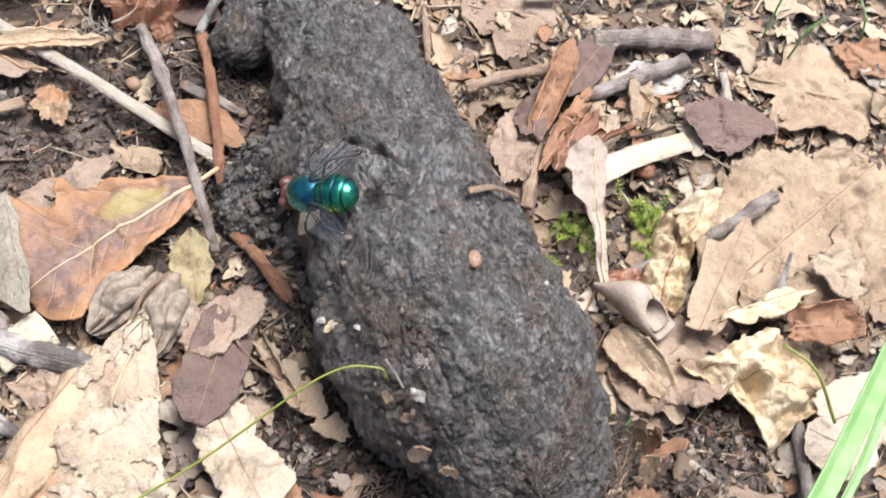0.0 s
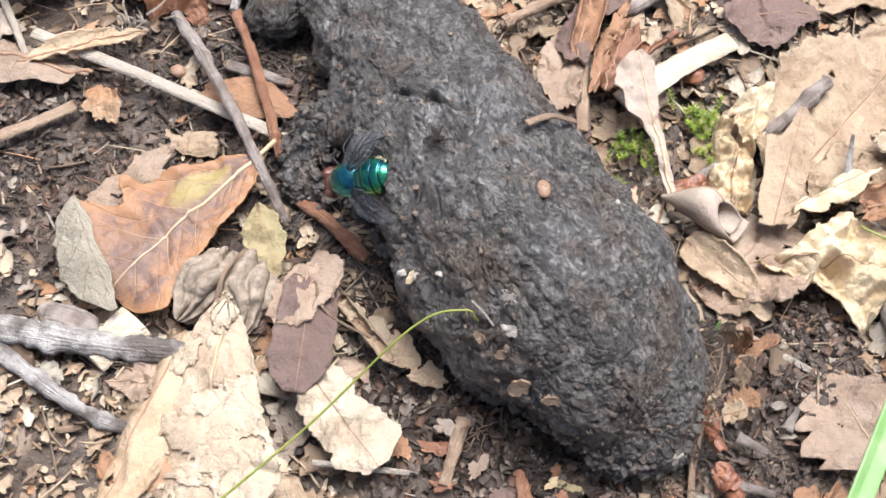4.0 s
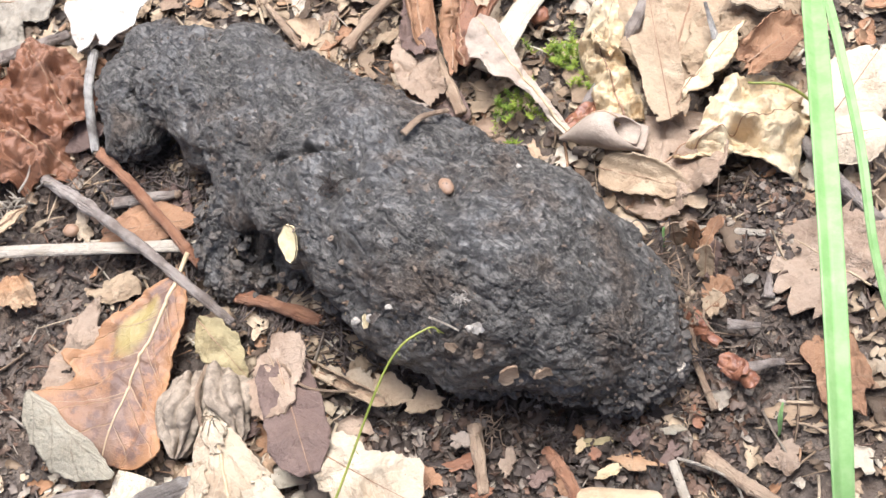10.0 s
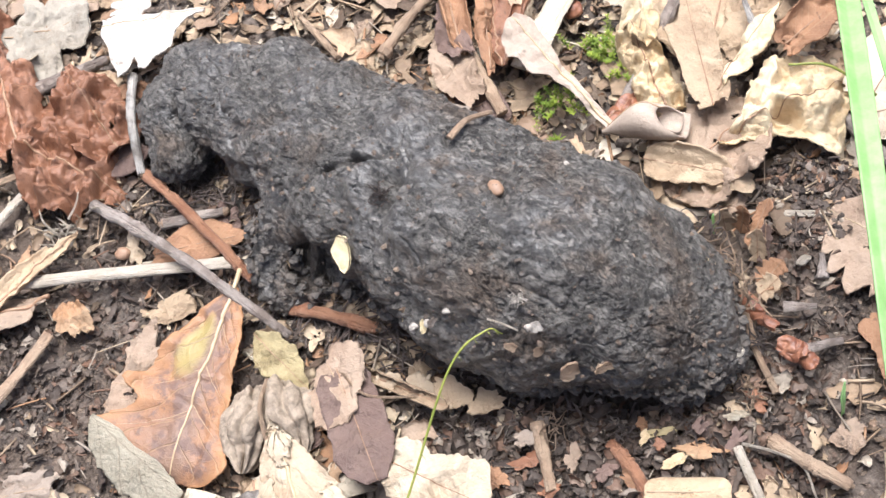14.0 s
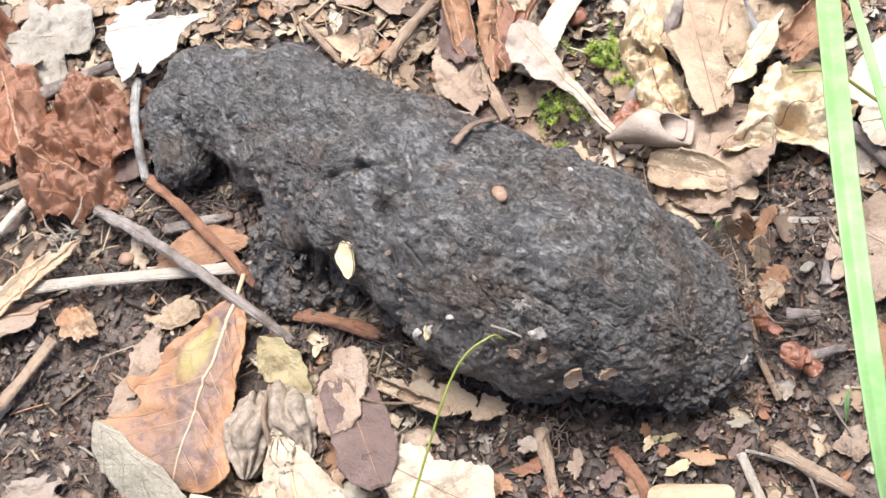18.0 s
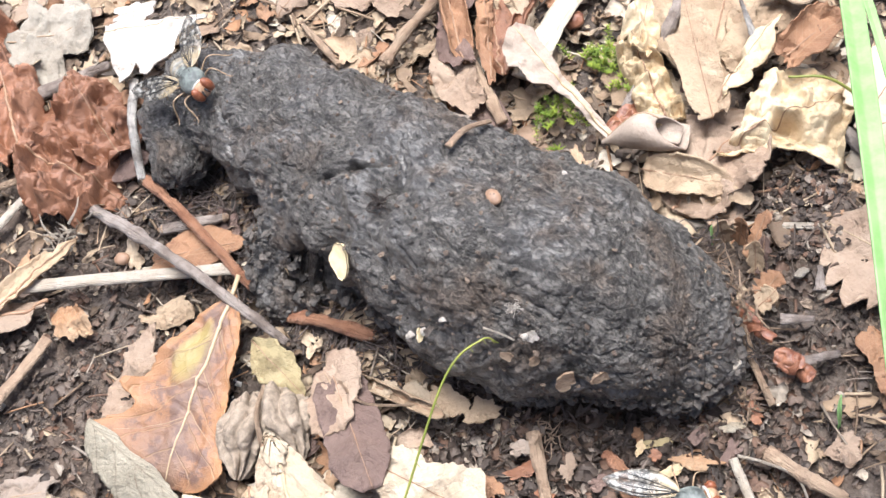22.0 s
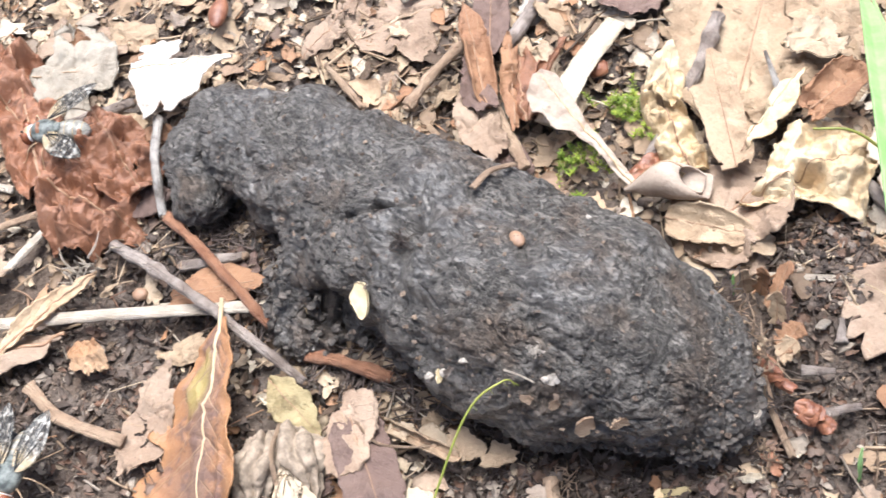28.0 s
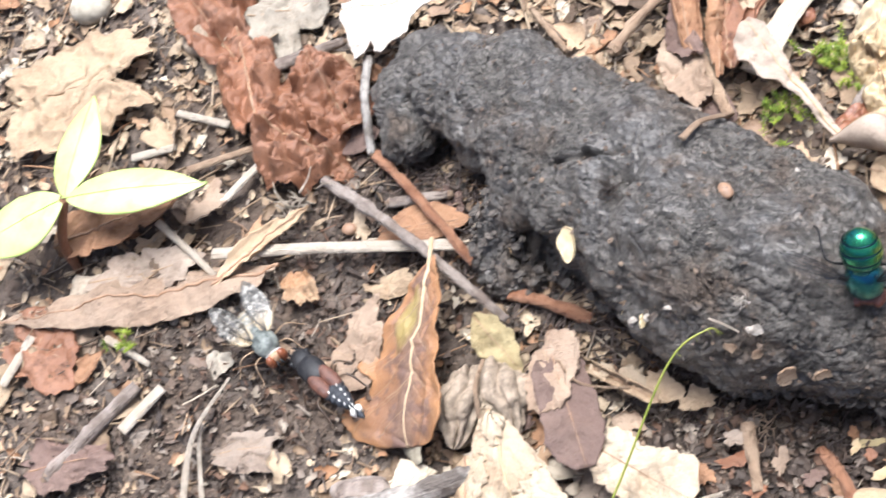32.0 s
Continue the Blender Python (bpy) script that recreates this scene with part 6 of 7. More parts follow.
lumps("foot_crumbs", "dark crumbs and rot along the near foot", 6500, (0.012, 0.08), lambda x, y: foot_of_dung(x, y) * 1.0, CRUMB, "soil", -0.2)
fibres("foot_fibres", "dark rotten fibres along the near foot", 1300, (0.08, 0.42), (0.004, 0.014), lambda x, y: foot_of_dung(x, y) * 1.0, DARKWOOD)
DUNGCRUMB = plain("dark_dung_crumb", (0.045, 0.039, 0.033), (0.12, 0.10, 0.082), 10, 0.6, 0.9)
lumps("foot_clods", "black wet clods crumbled off the dropping", 260, (0.05, 0.15), lambda x, y: foot_of_dung(x, y) * 1.0, DUNGCRUMB, "lump", -0.1)
shards("foot_bits", "dark wet leaf rot along the near foot", 1500, (0.03, 0.13), lambda x, y: 1.0 * ((x > -1.2) & (x < 2.7) & (y > -2.75) & (y < -1.2)) * np.clip(1.1 - np.abs(y + 2.0) / 0.8, 0, 1), DARKLITTER, 30, 0.05, 0.10, 3, 16)
build_specks()


def flat_bit(name, label, x, y, z, rx, ry, mat, rz=0, tx=0, ty=0, seed=0, category="chip", thick=0.03, jag=0.3):
    return thing(name, piece_mesh(name, rx, ry, mat, seed, thick=thick, nr=8, na=40, jag=jag, wrinkle=0.02), label, category, at(x, y, z, rz, tx, ty))


flat_bit("wood_chip", "cream wood chip stuck on the dropping", -1.62, -0.45, 1.52, 0.115, 0.18, CHIP, -14, 40, -14, 301, jag=0.16)
flat_bit("bark_flake", "grey-brown flake stuck on the dropping", 0.57, -1.80, 1.22, 0.10, 0.12, TWIGTAN, 10, 72, 0, 302)
flat_bit("bark_flake", "ochre flake stuck on the dropping", 0.92, -1.81, 1.26, 0.10, 0.045, TWIGTAN, 20, 68, 0, 303)
flat_bit("leaf_scrap", "pinkish flake sunk in the dropping", 0.69, -0.94, 2.085, 0.08, 0.05, BUD, -30, 12, 8, 309)
flat_bit("leaf_scrap", "reddish flake pressed into the dropping", 1.10, -1.28, 1.82, 0.09, 0.07, BUD, 10, 25, 15, 304)
for n, (x, y, z, r) in enumerate(((-0.52, -1.27, 1.67, 0.045), (-0.94, -1.15, 1.18, 0.06), (0.27, -1.52, 1.70, 0.05), (-0.80, -1.2, 1.3, 0.035), (0.72, 0.02, 1.98, 0.03), (0.95, -0.95, 2.0, 0.025), (-1.05, -1.0, 1.1, 0.045), (0.64, -0.56, 2.14, 0.03))):
    small("pale_bit", "whitish grain stuck on the dropping", "grain", x, y, z, r, r * 0.75, r * 0.6, WHITEBIT, 30 * n, 80 + n, 0.55)
small("seed", "small smooth white seed stuck on the flank", "seed", 2.13, -1.48, 0.55, 0.075, 0.05, 0.045, STRAW, 40, 95, 0.03)
stick("leaf_stalk", "curved brown stalk splinter on top of the dropping", [(-0.38, 0.33, 2.18), (-0.22, 0.56, 2.10), (-0.02, 0.78, 1.86)], 0.045, 0.03, TWIGTAN, "stalk", 8, 0.1, 50, 0, 0.6)
stick("fibre", "pale straw fibre on the dropping", [(-0.12, -1.42, 1.74), (0.02, -1.48, 1.74), (0.16, -1.54, 1.68)], 0.012, 0.01, STRAW, "fibre", 6, 0.1, 51)
flat_bit("bark_flake", "dark bark flake on the upper edge", -0.42, 1.02, 1.62, 0.26, 0.09, GREYLEAF, -12, -30, 10, 307)


def hairy_tuft(name, label, x, y, z, n, reach, mat, seed, up=0.6):
    """A ragged bundle of short plant fibres."""
    rng = np.random.RandomState(seed)
    ob = empty(name, label, "fibres", at(x, y, z))
    for _ in range(n):
        a, b = rng.normal(0, 1, 3) * (1, 1, 0.5), rng.normal(0, 1, 3) * (1, 1, 0.6) + (0, 0, up)
        b = b / np.linalg.norm(b) * reach * rng.uniform(0.5, 1)
        part_of("fibre", tube("fibre", smooth_line([a * reach * 0.25, a * reach * 0.25 + b * 0.5 + rng.normal(0, 0.03, 3), a * reach * 0.25 + b], 8), np.linspace(0.045, 0.018, 8) * reach, mat, 5), ob)


hairy_tuft("fibre_tuft", "brown plant fibres poking from a pit in the dropping", -1.14, -0.08, 1.90, 22, 0.20, DARKWOOD, 1)
hairy_tuft("fibre_tuft", "whitish mouldy fibres on the dropping", 0.19, -1.30, 1.88, 50, 0.075, WHITEBIT, 7)
hairy_tuft("fibre_tuft", "dark matted fibres on the ragged lump", -2.90, 0.40, 0.42, 22, 0.30, DARKWOOD, 2)
hairy_tuft("fibre_tuft", "pale fibres at the foot of the dropping", -1.00, -1.05, 0.95, 12, 0.18, TWIGTAN, 3)
hairy_tuft("fibre_tuft", "dry fibres at the blunt end of the dropping", 2.22, -0.85, 0.55, 18, 0.34, TWIGTAN, 4)
hairy_tuft("fibre_tuft", "pale fluffy fibres at the blunt end", 1.86, -0.76, 1.05, 60, 0.10, CHIP, 8)
for n, (x, y, z, r, mat, words) in enumerate(((2.34, -1.22, 0.22, 0.26, DARKWOOD, "dark fibres fraying out at the foot"), (2.22, -1.74, 0.16, 0.24, TWIGTAN, "brown fibres fraying out at the foot"),
        (1.62, -2.02, 0.16, 0.22, DARKWOOD, "dark wet fibres at the near foot"), (0.95, -2.06, 0.16, 0.22, DARKWOOD, "dark wet fibres at the near foot"), (0.22, -1.92, 0.18, 0.22, TWIGTAN, "brown wet fibres at the near foot"),
        (1.98, 0.02, 0.45, 0.24, DARKWOOD, "dark fibres fraying out below the end"), (2.06, -0.42, 0.62, 0.22, TWIGTAN, "brown fibres on the frayed end"))):
    hairy_tuft("fibre_tuft", words, x, y, z, 16, r, mat, 20 + n, 0.3)
hairy_tuft("fibre_tuft", "crumbling fibres at the far edge of the dropping", 0.42, 0.55, 1.62, 12, 0.16, TWIGTAN, 5)
hairy_tuft("fibre_tuft", "dry wispy roots beside the twig", -5.35, 0.95, 0.12, 18, 0.42, STRAW, 6, 0.2)

for n, (x, y, rx, ry, rz, mat, words) in enumerate(((1.15, -2.12, 0.10, 0.04, 60, YELLOW, "amber-yellow shred of leaf by the foot"), (1.42, -2.40, 0.16, 0.05, 20, YELLOW, "yellow curled shred of leaf on soil"),
        (1.28, -2.22, 0.08, 0.05, 100, RUST, "red shred of leaf on dark soil"), (-0.05, -2.05, 0.12, 0.10, 10, GREYLEAF, "grey leaf scrap on dark crumbs"), (-0.42, -1.62, 0.20, 0.16, 30, TAN, "tan leaf scrap with small holes"),
        (-1.12, -1.42, 0.16, 0.13, -20, CREAM, "cream broken leaf scrap in the curl"), (-1.45, -1.32, 0.13, 0.12, 50, CREAM, "small cream curled leaf scrap"), (-0.78, -1.52, 0.24, 0.14, -35, TAN, "pointed tan leaf scrap in the curl"),
        (2.05, -1.98, 0.14, 0.05, 5, WOOD, "cream splinter by the blunt end"), (1.72, -2.05, 0.10, 0.06, 40, PURPLE, "dark leaf shred by the foot"))):
    flat_bit("leaf_scrap", words, x, y, 0.20, rx, ry, mat, rz, 20 - 7 * n % 30, 10, 320 + n, "leaf", 0.014, 0.4)

for n, (x, y, rx, ry, rz, mat, words) in enumerate(((1.14, -1.96, 0.10, 0.07, 70, ORANGE, "wet amber leaf bit by the foot"), (1.30, -2.06, 0.15, 0.05, 15, OCHRELEAF, "wet yellowish leaf shred by the foot"),
        (1.66, -2.26, 0.20, 0.10, -10, YELLOWORANGE, "wet orange leaf scrap on soil"), (-0.02, -2.24, 0.24, 0.08, 10, RUST, "wet red-brown leaf strip on soil"), (-0.36, -2.42, 0.20, 0.14, -40, ORANGE, "wet orange leaf scrap on soil"),
        (0.42, -2.28, 0.18, 0.11, 80, PINK, "wet pinkish leaf scrap on soil"), (2.26, -1.80, 0.16, 0.07, -60, RUST, "wet red-brown leaf bit by the foot"), (0.72, -2.42, 0.14, 0.10, 30, PURPLE, "wet dark leaf scrap on soil"),
        (1.02, -2.55, 0.16, 0.10, -25, ORANGE, "wet orange-brown leaf scrap on soil"), (2.02, -2.20, 0.14, 0.08, 50, PURPLE, "wet dark leaf scrap on soil"), (0.15, -2.55, 0.15, 0.12, 5, RUST, "wet red-brown leaf scrap on soil"))):
    flat_bit("leaf_scrap", words, x, y, 0.10, rx * 0.95, ry * 0.85, mat, rz, 34 - 23 * n % 60, 22 - 13 * n % 44, 420 + n, "leaf", 0.012, 0.55)

# upright shreds, chips and threads by the blunt end of the dropping
for n, (a, b, w, mat, words) in enumerate((((2.14, 0.06, 0.12), (2.10, 0.16, 0.52), 0.13, TAN, "tan leaf shred standing by the straw"), ((2.29, 0.06, 0.12), (2.38, 0.17, 0.55), 0.11, ORANGE, "orange-brown leaf shred standing on soil"),
        ((2.35, -0.15, 0.18), (2.62, 0.25, 0.46), 0.09, ORANGE, "slanting orange leaf shred"), ((2.42, -0.30, 0.08), (2.45, -0.06, 0.46), 0.10, TAN, "brown bark shred standing on soil"),
        ((2.49, -0.31, 0.08), (2.55, 0.0, 0.42), 0.08, PURPLE, "dark bark shred standing on soil"), ((2.42, -0.62, 0.18), (2.68, -0.40, 0.30), 0.16, ORANGE, "orange curled leaf shred by the buds"),
        ((2.40, -0.70, 0.14), (2.62, -0.58, 0.26), 0.13, TAN, "small tan leaf shred by the buds"), ((-2.62, 0.02, 0.10), (-2.55, 0.12, 0.48), 0.07, YELLOW, "ochre shred under the ragged lump"),
        ((-2.70, -0.02, 0.10), (-2.72, 0.12, 0.42), 0.09, RUST, "red-brown shred under the ragged lump"))):
    d = np.array(b) - np.array(a)
    g, uv = leaf_grid(float(np.linalg.norm(d)), w * 1.6, "strip", cross=35, along=12, wrinkle=0.02, seed=500 + n, teeth=0.35, nu=20, nv=12)
    m = at(a[0], a[1], a[2], math.degrees(math.atan2(d[1], d[0])), 0, -math.degrees(math.atan2(d[2], math.hypot(d[0], d[1]))))
    shred = empty("leaf_shred", words if len(words.split()) > 3 else words + " on soil", "leaf", m)
    part_of("blade", sheet("shred_blade", g, uv, 0.012, mat, ragged_keep(g, uv, 500 + n, 0.3)), shred)
    part_of("midrib", tube("shred_rib", rib_line(g, 0.002), np.linspace(0.008, 0.004, len(g)), RIBBROWN, 5), shred)
flat_bit("stone_chip", "white stone chip on dark soil", 2.88, -0.35, 0.16, 0.07, 0.05, STRAW, 20, 5, 0, 350, thick=0.04, jag=0.2)
stick("wood_chip", "grey-brown block of rotten wood", [(3.04, -0.58, 0.16), (3.06, -0.30, 0.17)], 0.06, 0.045, GREYBARK, "chip", 10, 0.5, 351, 0, 0.6, 14)
stick("wood_chip", "brown block of rotten wood on soil", [(2.76, -1.33, 0.15), (3.16, -1.27, 0.16)], 0.06, 0.035, GREYBARK, "chip", 10, 0.5, 352, 0, 0.6, 16)
stick("wood_chip", "pale brown block of bark on soil", [(2.62, -0.85, 0.15), (2.95, -0.88, 0.16)], 0.05, 0.03, GREYBARK, "chip", 10, 0.5, 353, 0, 0.6, 16)
stick("curled_leaf", "thin pale curled remains of a rotted leaf", [(-2.01, -1.02, 0.34), (-1.90, -1.27, 0.40), (-1.68, -1.51, 0.42), (-1.41, -1.57, 0.40), (-0.97, -1.55, 0.32)], 0.020, 0.014, TWIGTAN, "leaf", 8, 0.1, 60, 0, 0.7)
for n, (x, y, z, rx, ry, rz, mat) in enumerate(((-0.92, -1.16, 1.16, 0.09, 0.05, 20, WHITEBIT), (-0.84, -1.18, 1.24, 0.07, 0.04, 80, CHIP), (-1.02, -1.08, 1.10, 0.08, 0.04, -30, CHIP), (-0.98, -1.02, 1.28, 0.10, 0.03, 10, TWIGTAN),
        (-0.72, -1.24, 1.42, 0.06, 0.04, 50, GREYBARK), (0.34, -1.50, 1.66, 0.08, 0.06, 10, WHITEBIT), (0.05, -1.62, 1.48, 0.06, 0.045, -20, TWIGTAN), (0.30, -1.66, 1.42, 0.055, 0.04, 30, TWIGTAN))):
    flat_bit("plant_scrap", "small pale plant scrap stuck on the dropping", x, y, z, rx, ry, mat, rz, 55, 0, 360 + n, "scrap", 0.02, 0.35)

RNG = np.random.RandomState(77)
lumps("bark_crumbs", "dark rotten bark crumbs beside a crumpled leaf", 1100, (0.012, 0.06), lambda x, y: 1.0 * (((x - 3.02) / 0.52) ** 2 + ((y - 0.42) / 0.6) ** 2 < 1), DARKLITTER, "litter", 0.10, 0.7, 1.6)


# ---- living plants ----
def build_moss(x, y, n, spread, seed):
    rng = np.random.RandomState(seed)
    ob = empty("moss", "bright green moss tuft between dead leaves", "moss", at(x, y, 0.12))
    for _ in range(n):
        c = rng.normal(0, 1, 2) * spread
        way = np.array([rng.normal(0, 0.5), rng.normal(0, 0.5), 1.0])
        way *= rng.uniform(0.14, 0.30) / np.linalg.norm(way)
        vs, fs = [], []
        for i in range(18):
            t = i / 18
            base = np.array([c[0], c[1], 0]) + way * (0.15 + 0.85 * t)
            a = i * 2.4
            out = np.array([math.cos(a), math.sin(a), 0.75]) * 0.075 * (1.1 - 0.6 * t)
            side = np.cross(out, way)
            side *= 0.013 / (np.linalg.norm(side) + 1e-9)
            k = len(vs)
            vs += [base + side, base - side, base + out, base + out * 0.5 + (0, 0, 0.01)]
            fs += [[k, k + 3, k + 2], [k + 3, k + 1, k + 2], [k, k + 1, k + 3]]
        part_of("shoot", raw_mesh("moss_shoot", np.array(vs), fs, MOSS), ob)


build_moss(1.02, 2.42, 34, 0.17, 1)
build_moss(0.48, 1.86, 22, 0.17, 2)
build_moss(-7.42, -0.92, 7, 0.10, 3)


def blade(name, label, points, width, mat, fold=25, n=40):
    """A folded grass blade along a line of points."""
    line = smooth_line(points, n)
    tan = np.gradient(line, axis=0)
    tan /= np.linalg.norm(tan, axis=1, keepdims=True)
    side = np.cross(tan, (0.25, 0.2, 1.0))
    side /= np.linalg.norm(side, axis=1, keepdims=True)
    up = np.cross(side, tan)
    w = width / 2 * np.clip(np.linspace(0.75, 1.05, n), 0, 1) * np.clip((n - np.arange(n)) / 9, 0.05, 1) ** 0.7
    v = np.linspace(-1, 1, 9)
    g = line[:, None] + (side[:, None] * v[None, :, None] + up[:, None] * (np.abs(v) * math.tan(radians(fold)))[None, :, None]) * w[:, None, None]
    uv = np.stack(np.broadcast_arrays(np.linspace(0, 1, n)[:, None], (v * 0.5 + 0.5)[None]), -1)
    ob = empty(name, label, "grass")
    part_of("blade", sheet("grass_blade", g, uv, 0.012, mat), ob)
    part_of("midrib", tube("grass_rib", line + up * 0.004, np.linspace(0.010, 0.004, n) * min(1, width / 0.2), STEM, 6), ob)
    return ob


BLADE_FOOT = np.array([3.45, -4.30, 0.05])
GRASSBLADE = blade("tall_grass", "pale green grass blade standing close to the camera", [np.zeros(3), (-0.07, 0.50, 1.45), (-0.09, 0.90, 2.31), (-0.09, 1.99, 2.86), (-0.06, 3.55, 2.95), (0.02, 5.83, 2.35), (0.05, 6.90, 1.65)], 0.23, GRASS)
THIN_FOOT = np.array([4.9, -1.6, 0.05])
THINBLADE = blade("tall_grass", "thin green grass blade beside a broader one", [np.zeros(3), (-0.70, 0.20, 0.80), (-0.95, 0.78, 1.31), (-1.04, 1.86, 1.67), (-1.17, 3.31, 1.63), (-1.25, 4.41, 1.33)], 0.11, GRASS)
for x, y, dx, dy, h in ((0.36, 5.9, 0.1, 0.3, 0.9), (0.9, 5.95, -0.05, 0.35, 1.1), (1.3, 5.8, 0.2, 0.2, 0.8), (1.95, 6.7, -0.3, 0.1, 0.6), (3.05, -2.0, 0.05, 0.2, 0.35), (1.98, 0.75, 0.05, 0.1, 0.3), (2.0, 0.12, 0.02, 0.1, 0.25)):
    g = blade("grass_shoot", "short thin green grass shoot in the litter", [(0, 0, 0), (dx * 0.3, dy * 0.4, h * 0.6), (dx, dy, h)], 0.07, GRASS, n=14)
    g.matrix_basis = at(x, y, 0.05)


def build_stem():
    ob = empty("arching_grass", "thin yellow-green stem arching onto the dropping", "grass")
    line = smooth_line([(-1.95, -4.6, 0.05), (-1.80, -4.25, 0.40), (-1.10, -2.96, 0.96), (-0.52, -1.86, 1.62), (-0.14, -1.55, 1.76), (0.0, -1.52, 1.60)], 60)
    part_of("stalk", tube("stem_stalk", line, np.concatenate([np.linspace(0.015, 0.012, 40), np.linspace(0.012, 0.005, 20)]), STEM, 8), ob)
    for i in range(8, 56, 5):
        a = line[i]
        part_of("hair", tube("stem_hair", np.array([a, a + (0.02, -0.03, -0.02), a + (0.035, -0.045, -0.04)]), [0.004, 0.003, 0.0015], STEM, 4), ob)
    ob2 = empty("arching_grass", "thin green stem lying over the crumpled leaf", "grass")
    line = smooth_line([(2.94, 1.51, 0.95), (3.35, 1.45, 0.92), (3.80, 1.30, 0.50)], 24)
    part_of("stalk", tube("stem_stalk", line, np.linspace(0.012, 0.02, 24), STEM, 8), ob2)


build_stem()


def build_sprout():
    ob = empty("seedling", "pale green seedling with three pointed leaves and a brown stem", "seedling", at(-8.40, 0.25, 0.0))
    top = (0.26, 0.46, 1.0)
    part_of("stem", tube("seedling_stem", smooth_line([(0, 0, -0.05), (0.05, 0.12, 0.5), top], 20), np.linspace(0.075, 0.055, 20), REDBARK, 10, 0.1), ob, "brown stem")
    for k, (turn, length, width, pitch) in enumerate(((7, 1.85, 0.66, 2), (86, 1.45, 0.62, 10), (208, 1.5, 0.86, 2))):
        g, uv = leaf_grid(length, width, "lance", cross=-22, along=-16, wrinkle=0.012, seed=90 + k, teeth=0.0, nu=34, nv=20)
        lf = part_of("leaf", sheet("seedling_leaf", g, uv, 0.02, SPROUT), ob, "", at(top[0], top[1], top[2], turn, 0, -pitch))
        part_of("midrib", tube("seedling_rib", rib_line(g, 0.004), np.linspace(0.012, 0.004, 34), SPROUT, 6), lf)


build_sprout()


# ---- insects: +x is ahead, +z the back; built round the middle of the body ----
def metal(name, a, b, c, rough=0.27):
    k = Nodes(name)
    n = k.noise(3.2, 2)
    col = k.mix(k.span(n, 0.35, 0.5), a, b)
    col = k.mix(k.span(n, 0.52, 0.66), col, c)
    fine = k.noise(60, 2)
    return k.done(col, rough, k.bump(fine, 0.25, 0.006), Metallic=0.95, Coat_Weight=0.4, Coat_Roughness=0.15)


GREENMETAL = metal("green_gold_metal_cuticle", (0.015, 0.17, 0.15), (0.045, 0.33, 0.15), (0.28, 0.48, 0.11), 0.20)
TEALMETAL = metal("teal_blue_metal_cuticle", (0.012, 0.09, 0.16), (0.03, 0.19, 0.20), (0.14, 0.31, 0.11), 0.20)
DARKMETAL = metal("blue_black_metal_cuticle", (0.006, 0.03, 0.05), (0.01, 0.05, 0.06), (0.01, 0.06, 0.04), 0.3)
BLACKCUT = plain("black_cuticle", (0.012, 0.012, 0.014), (0.025, 0.024, 0.024), 20, 0.42, 0.2, Specular_IOR_Level=0.25)
REDEYE = plain("red_brown_eye", (0.075, 0.026, 0.018), (0.12, 0.042, 0.028), 30, 0.28, 0.2)
ORANGEEYE = plain("orange_brown_eye", (0.17, 0.05, 0.022), (0.24, 0.085, 0.038), 30, 0.3, 0.2)
ORANGEFACE = plain("orange_fly_face", (0.34, 0.17, 0.08), (0.46, 0.32, 0.21), 18, 0.5, 0.2)
FACE = plain("silvery_face", (0.55, 0.54, 0.52), (0.68, 0.66, 0.63), 25, 0.4, 0.2)
AMBERLEG = plain("amber_leg", (0.28, 0.18, 0.10), (0.44, 0.32, 0.20), 20, 0.4, 0.2)
ELYTRA = plain("red_brown_wing_case", (0.085, 0.036, 0.024), (0.14, 0.06, 0.038), 14, 0.42, 0.5)
SLATE = plain("slate_black_cuticle", (0.020, 0.022, 0.026), (0.045, 0.048, 0.055), 16, 0.45, 0.4, Specular_IOR_Level=0.3)
DARKLEG = plain("dark_brown_leg", (0.035, 0.022, 0.015), (0.08, 0.05, 0.03), 20, 0.4, 0.2)
WHITESPOT = plain("white_hair_spot", (0.62, 0.60, 0.54), (0.72, 0.70, 0.64), 30, 0.6, 0.4)


def dusted(name, dark, mid, pale, scale=9):
    """Dusted fly cuticle with darker blotches."""
    k = Nodes(name)
    n, fine = k.noise(scale, 4, 0.6), k.noise(40, 3)
    col = k.ramp(n, (0.36, dark), (0.50, mid), (0.66, pale))
    return k.done(col, k.span(fine, 0.3, 0.7, 0.4, 0.65), k.bump(k.math("ADD", n, fine), 0.4, 0.015))


GREYBACK = dusted("slate_grey_fly_back", (0.055, 0.06, 0.055), (0.13, 0.145, 0.13), (0.23, 0.245, 0.22))
PALEBELLY = dusted("whitish_fly_abdomen", (0.08, 0.075, 0.06), (0.21, 0.20, 0.17), (0.38, 0.37, 0.33), 10)
BUFFBAND = dusted("buff_fly_band", (0.16, 0.12, 0.07), (0.30, 0.24, 0.15), (0.42, 0.35, 0.24))


def membrane(name, tint, cover, gloss=0.12):
    """Thin clear wing skin."""
    k = Nodes(name)
    k.done(tint, gloss, k.bump(k.noise(12, 2), 0.4, 0.01), Alpha=cover)
    k.bsdf.inputs["Specular IOR Level"].default_value = 0.7
    return k.mat


CLEARWING = membrane("clear_smoky_wing", (0.30, 0.32, 0.34), 0.13)


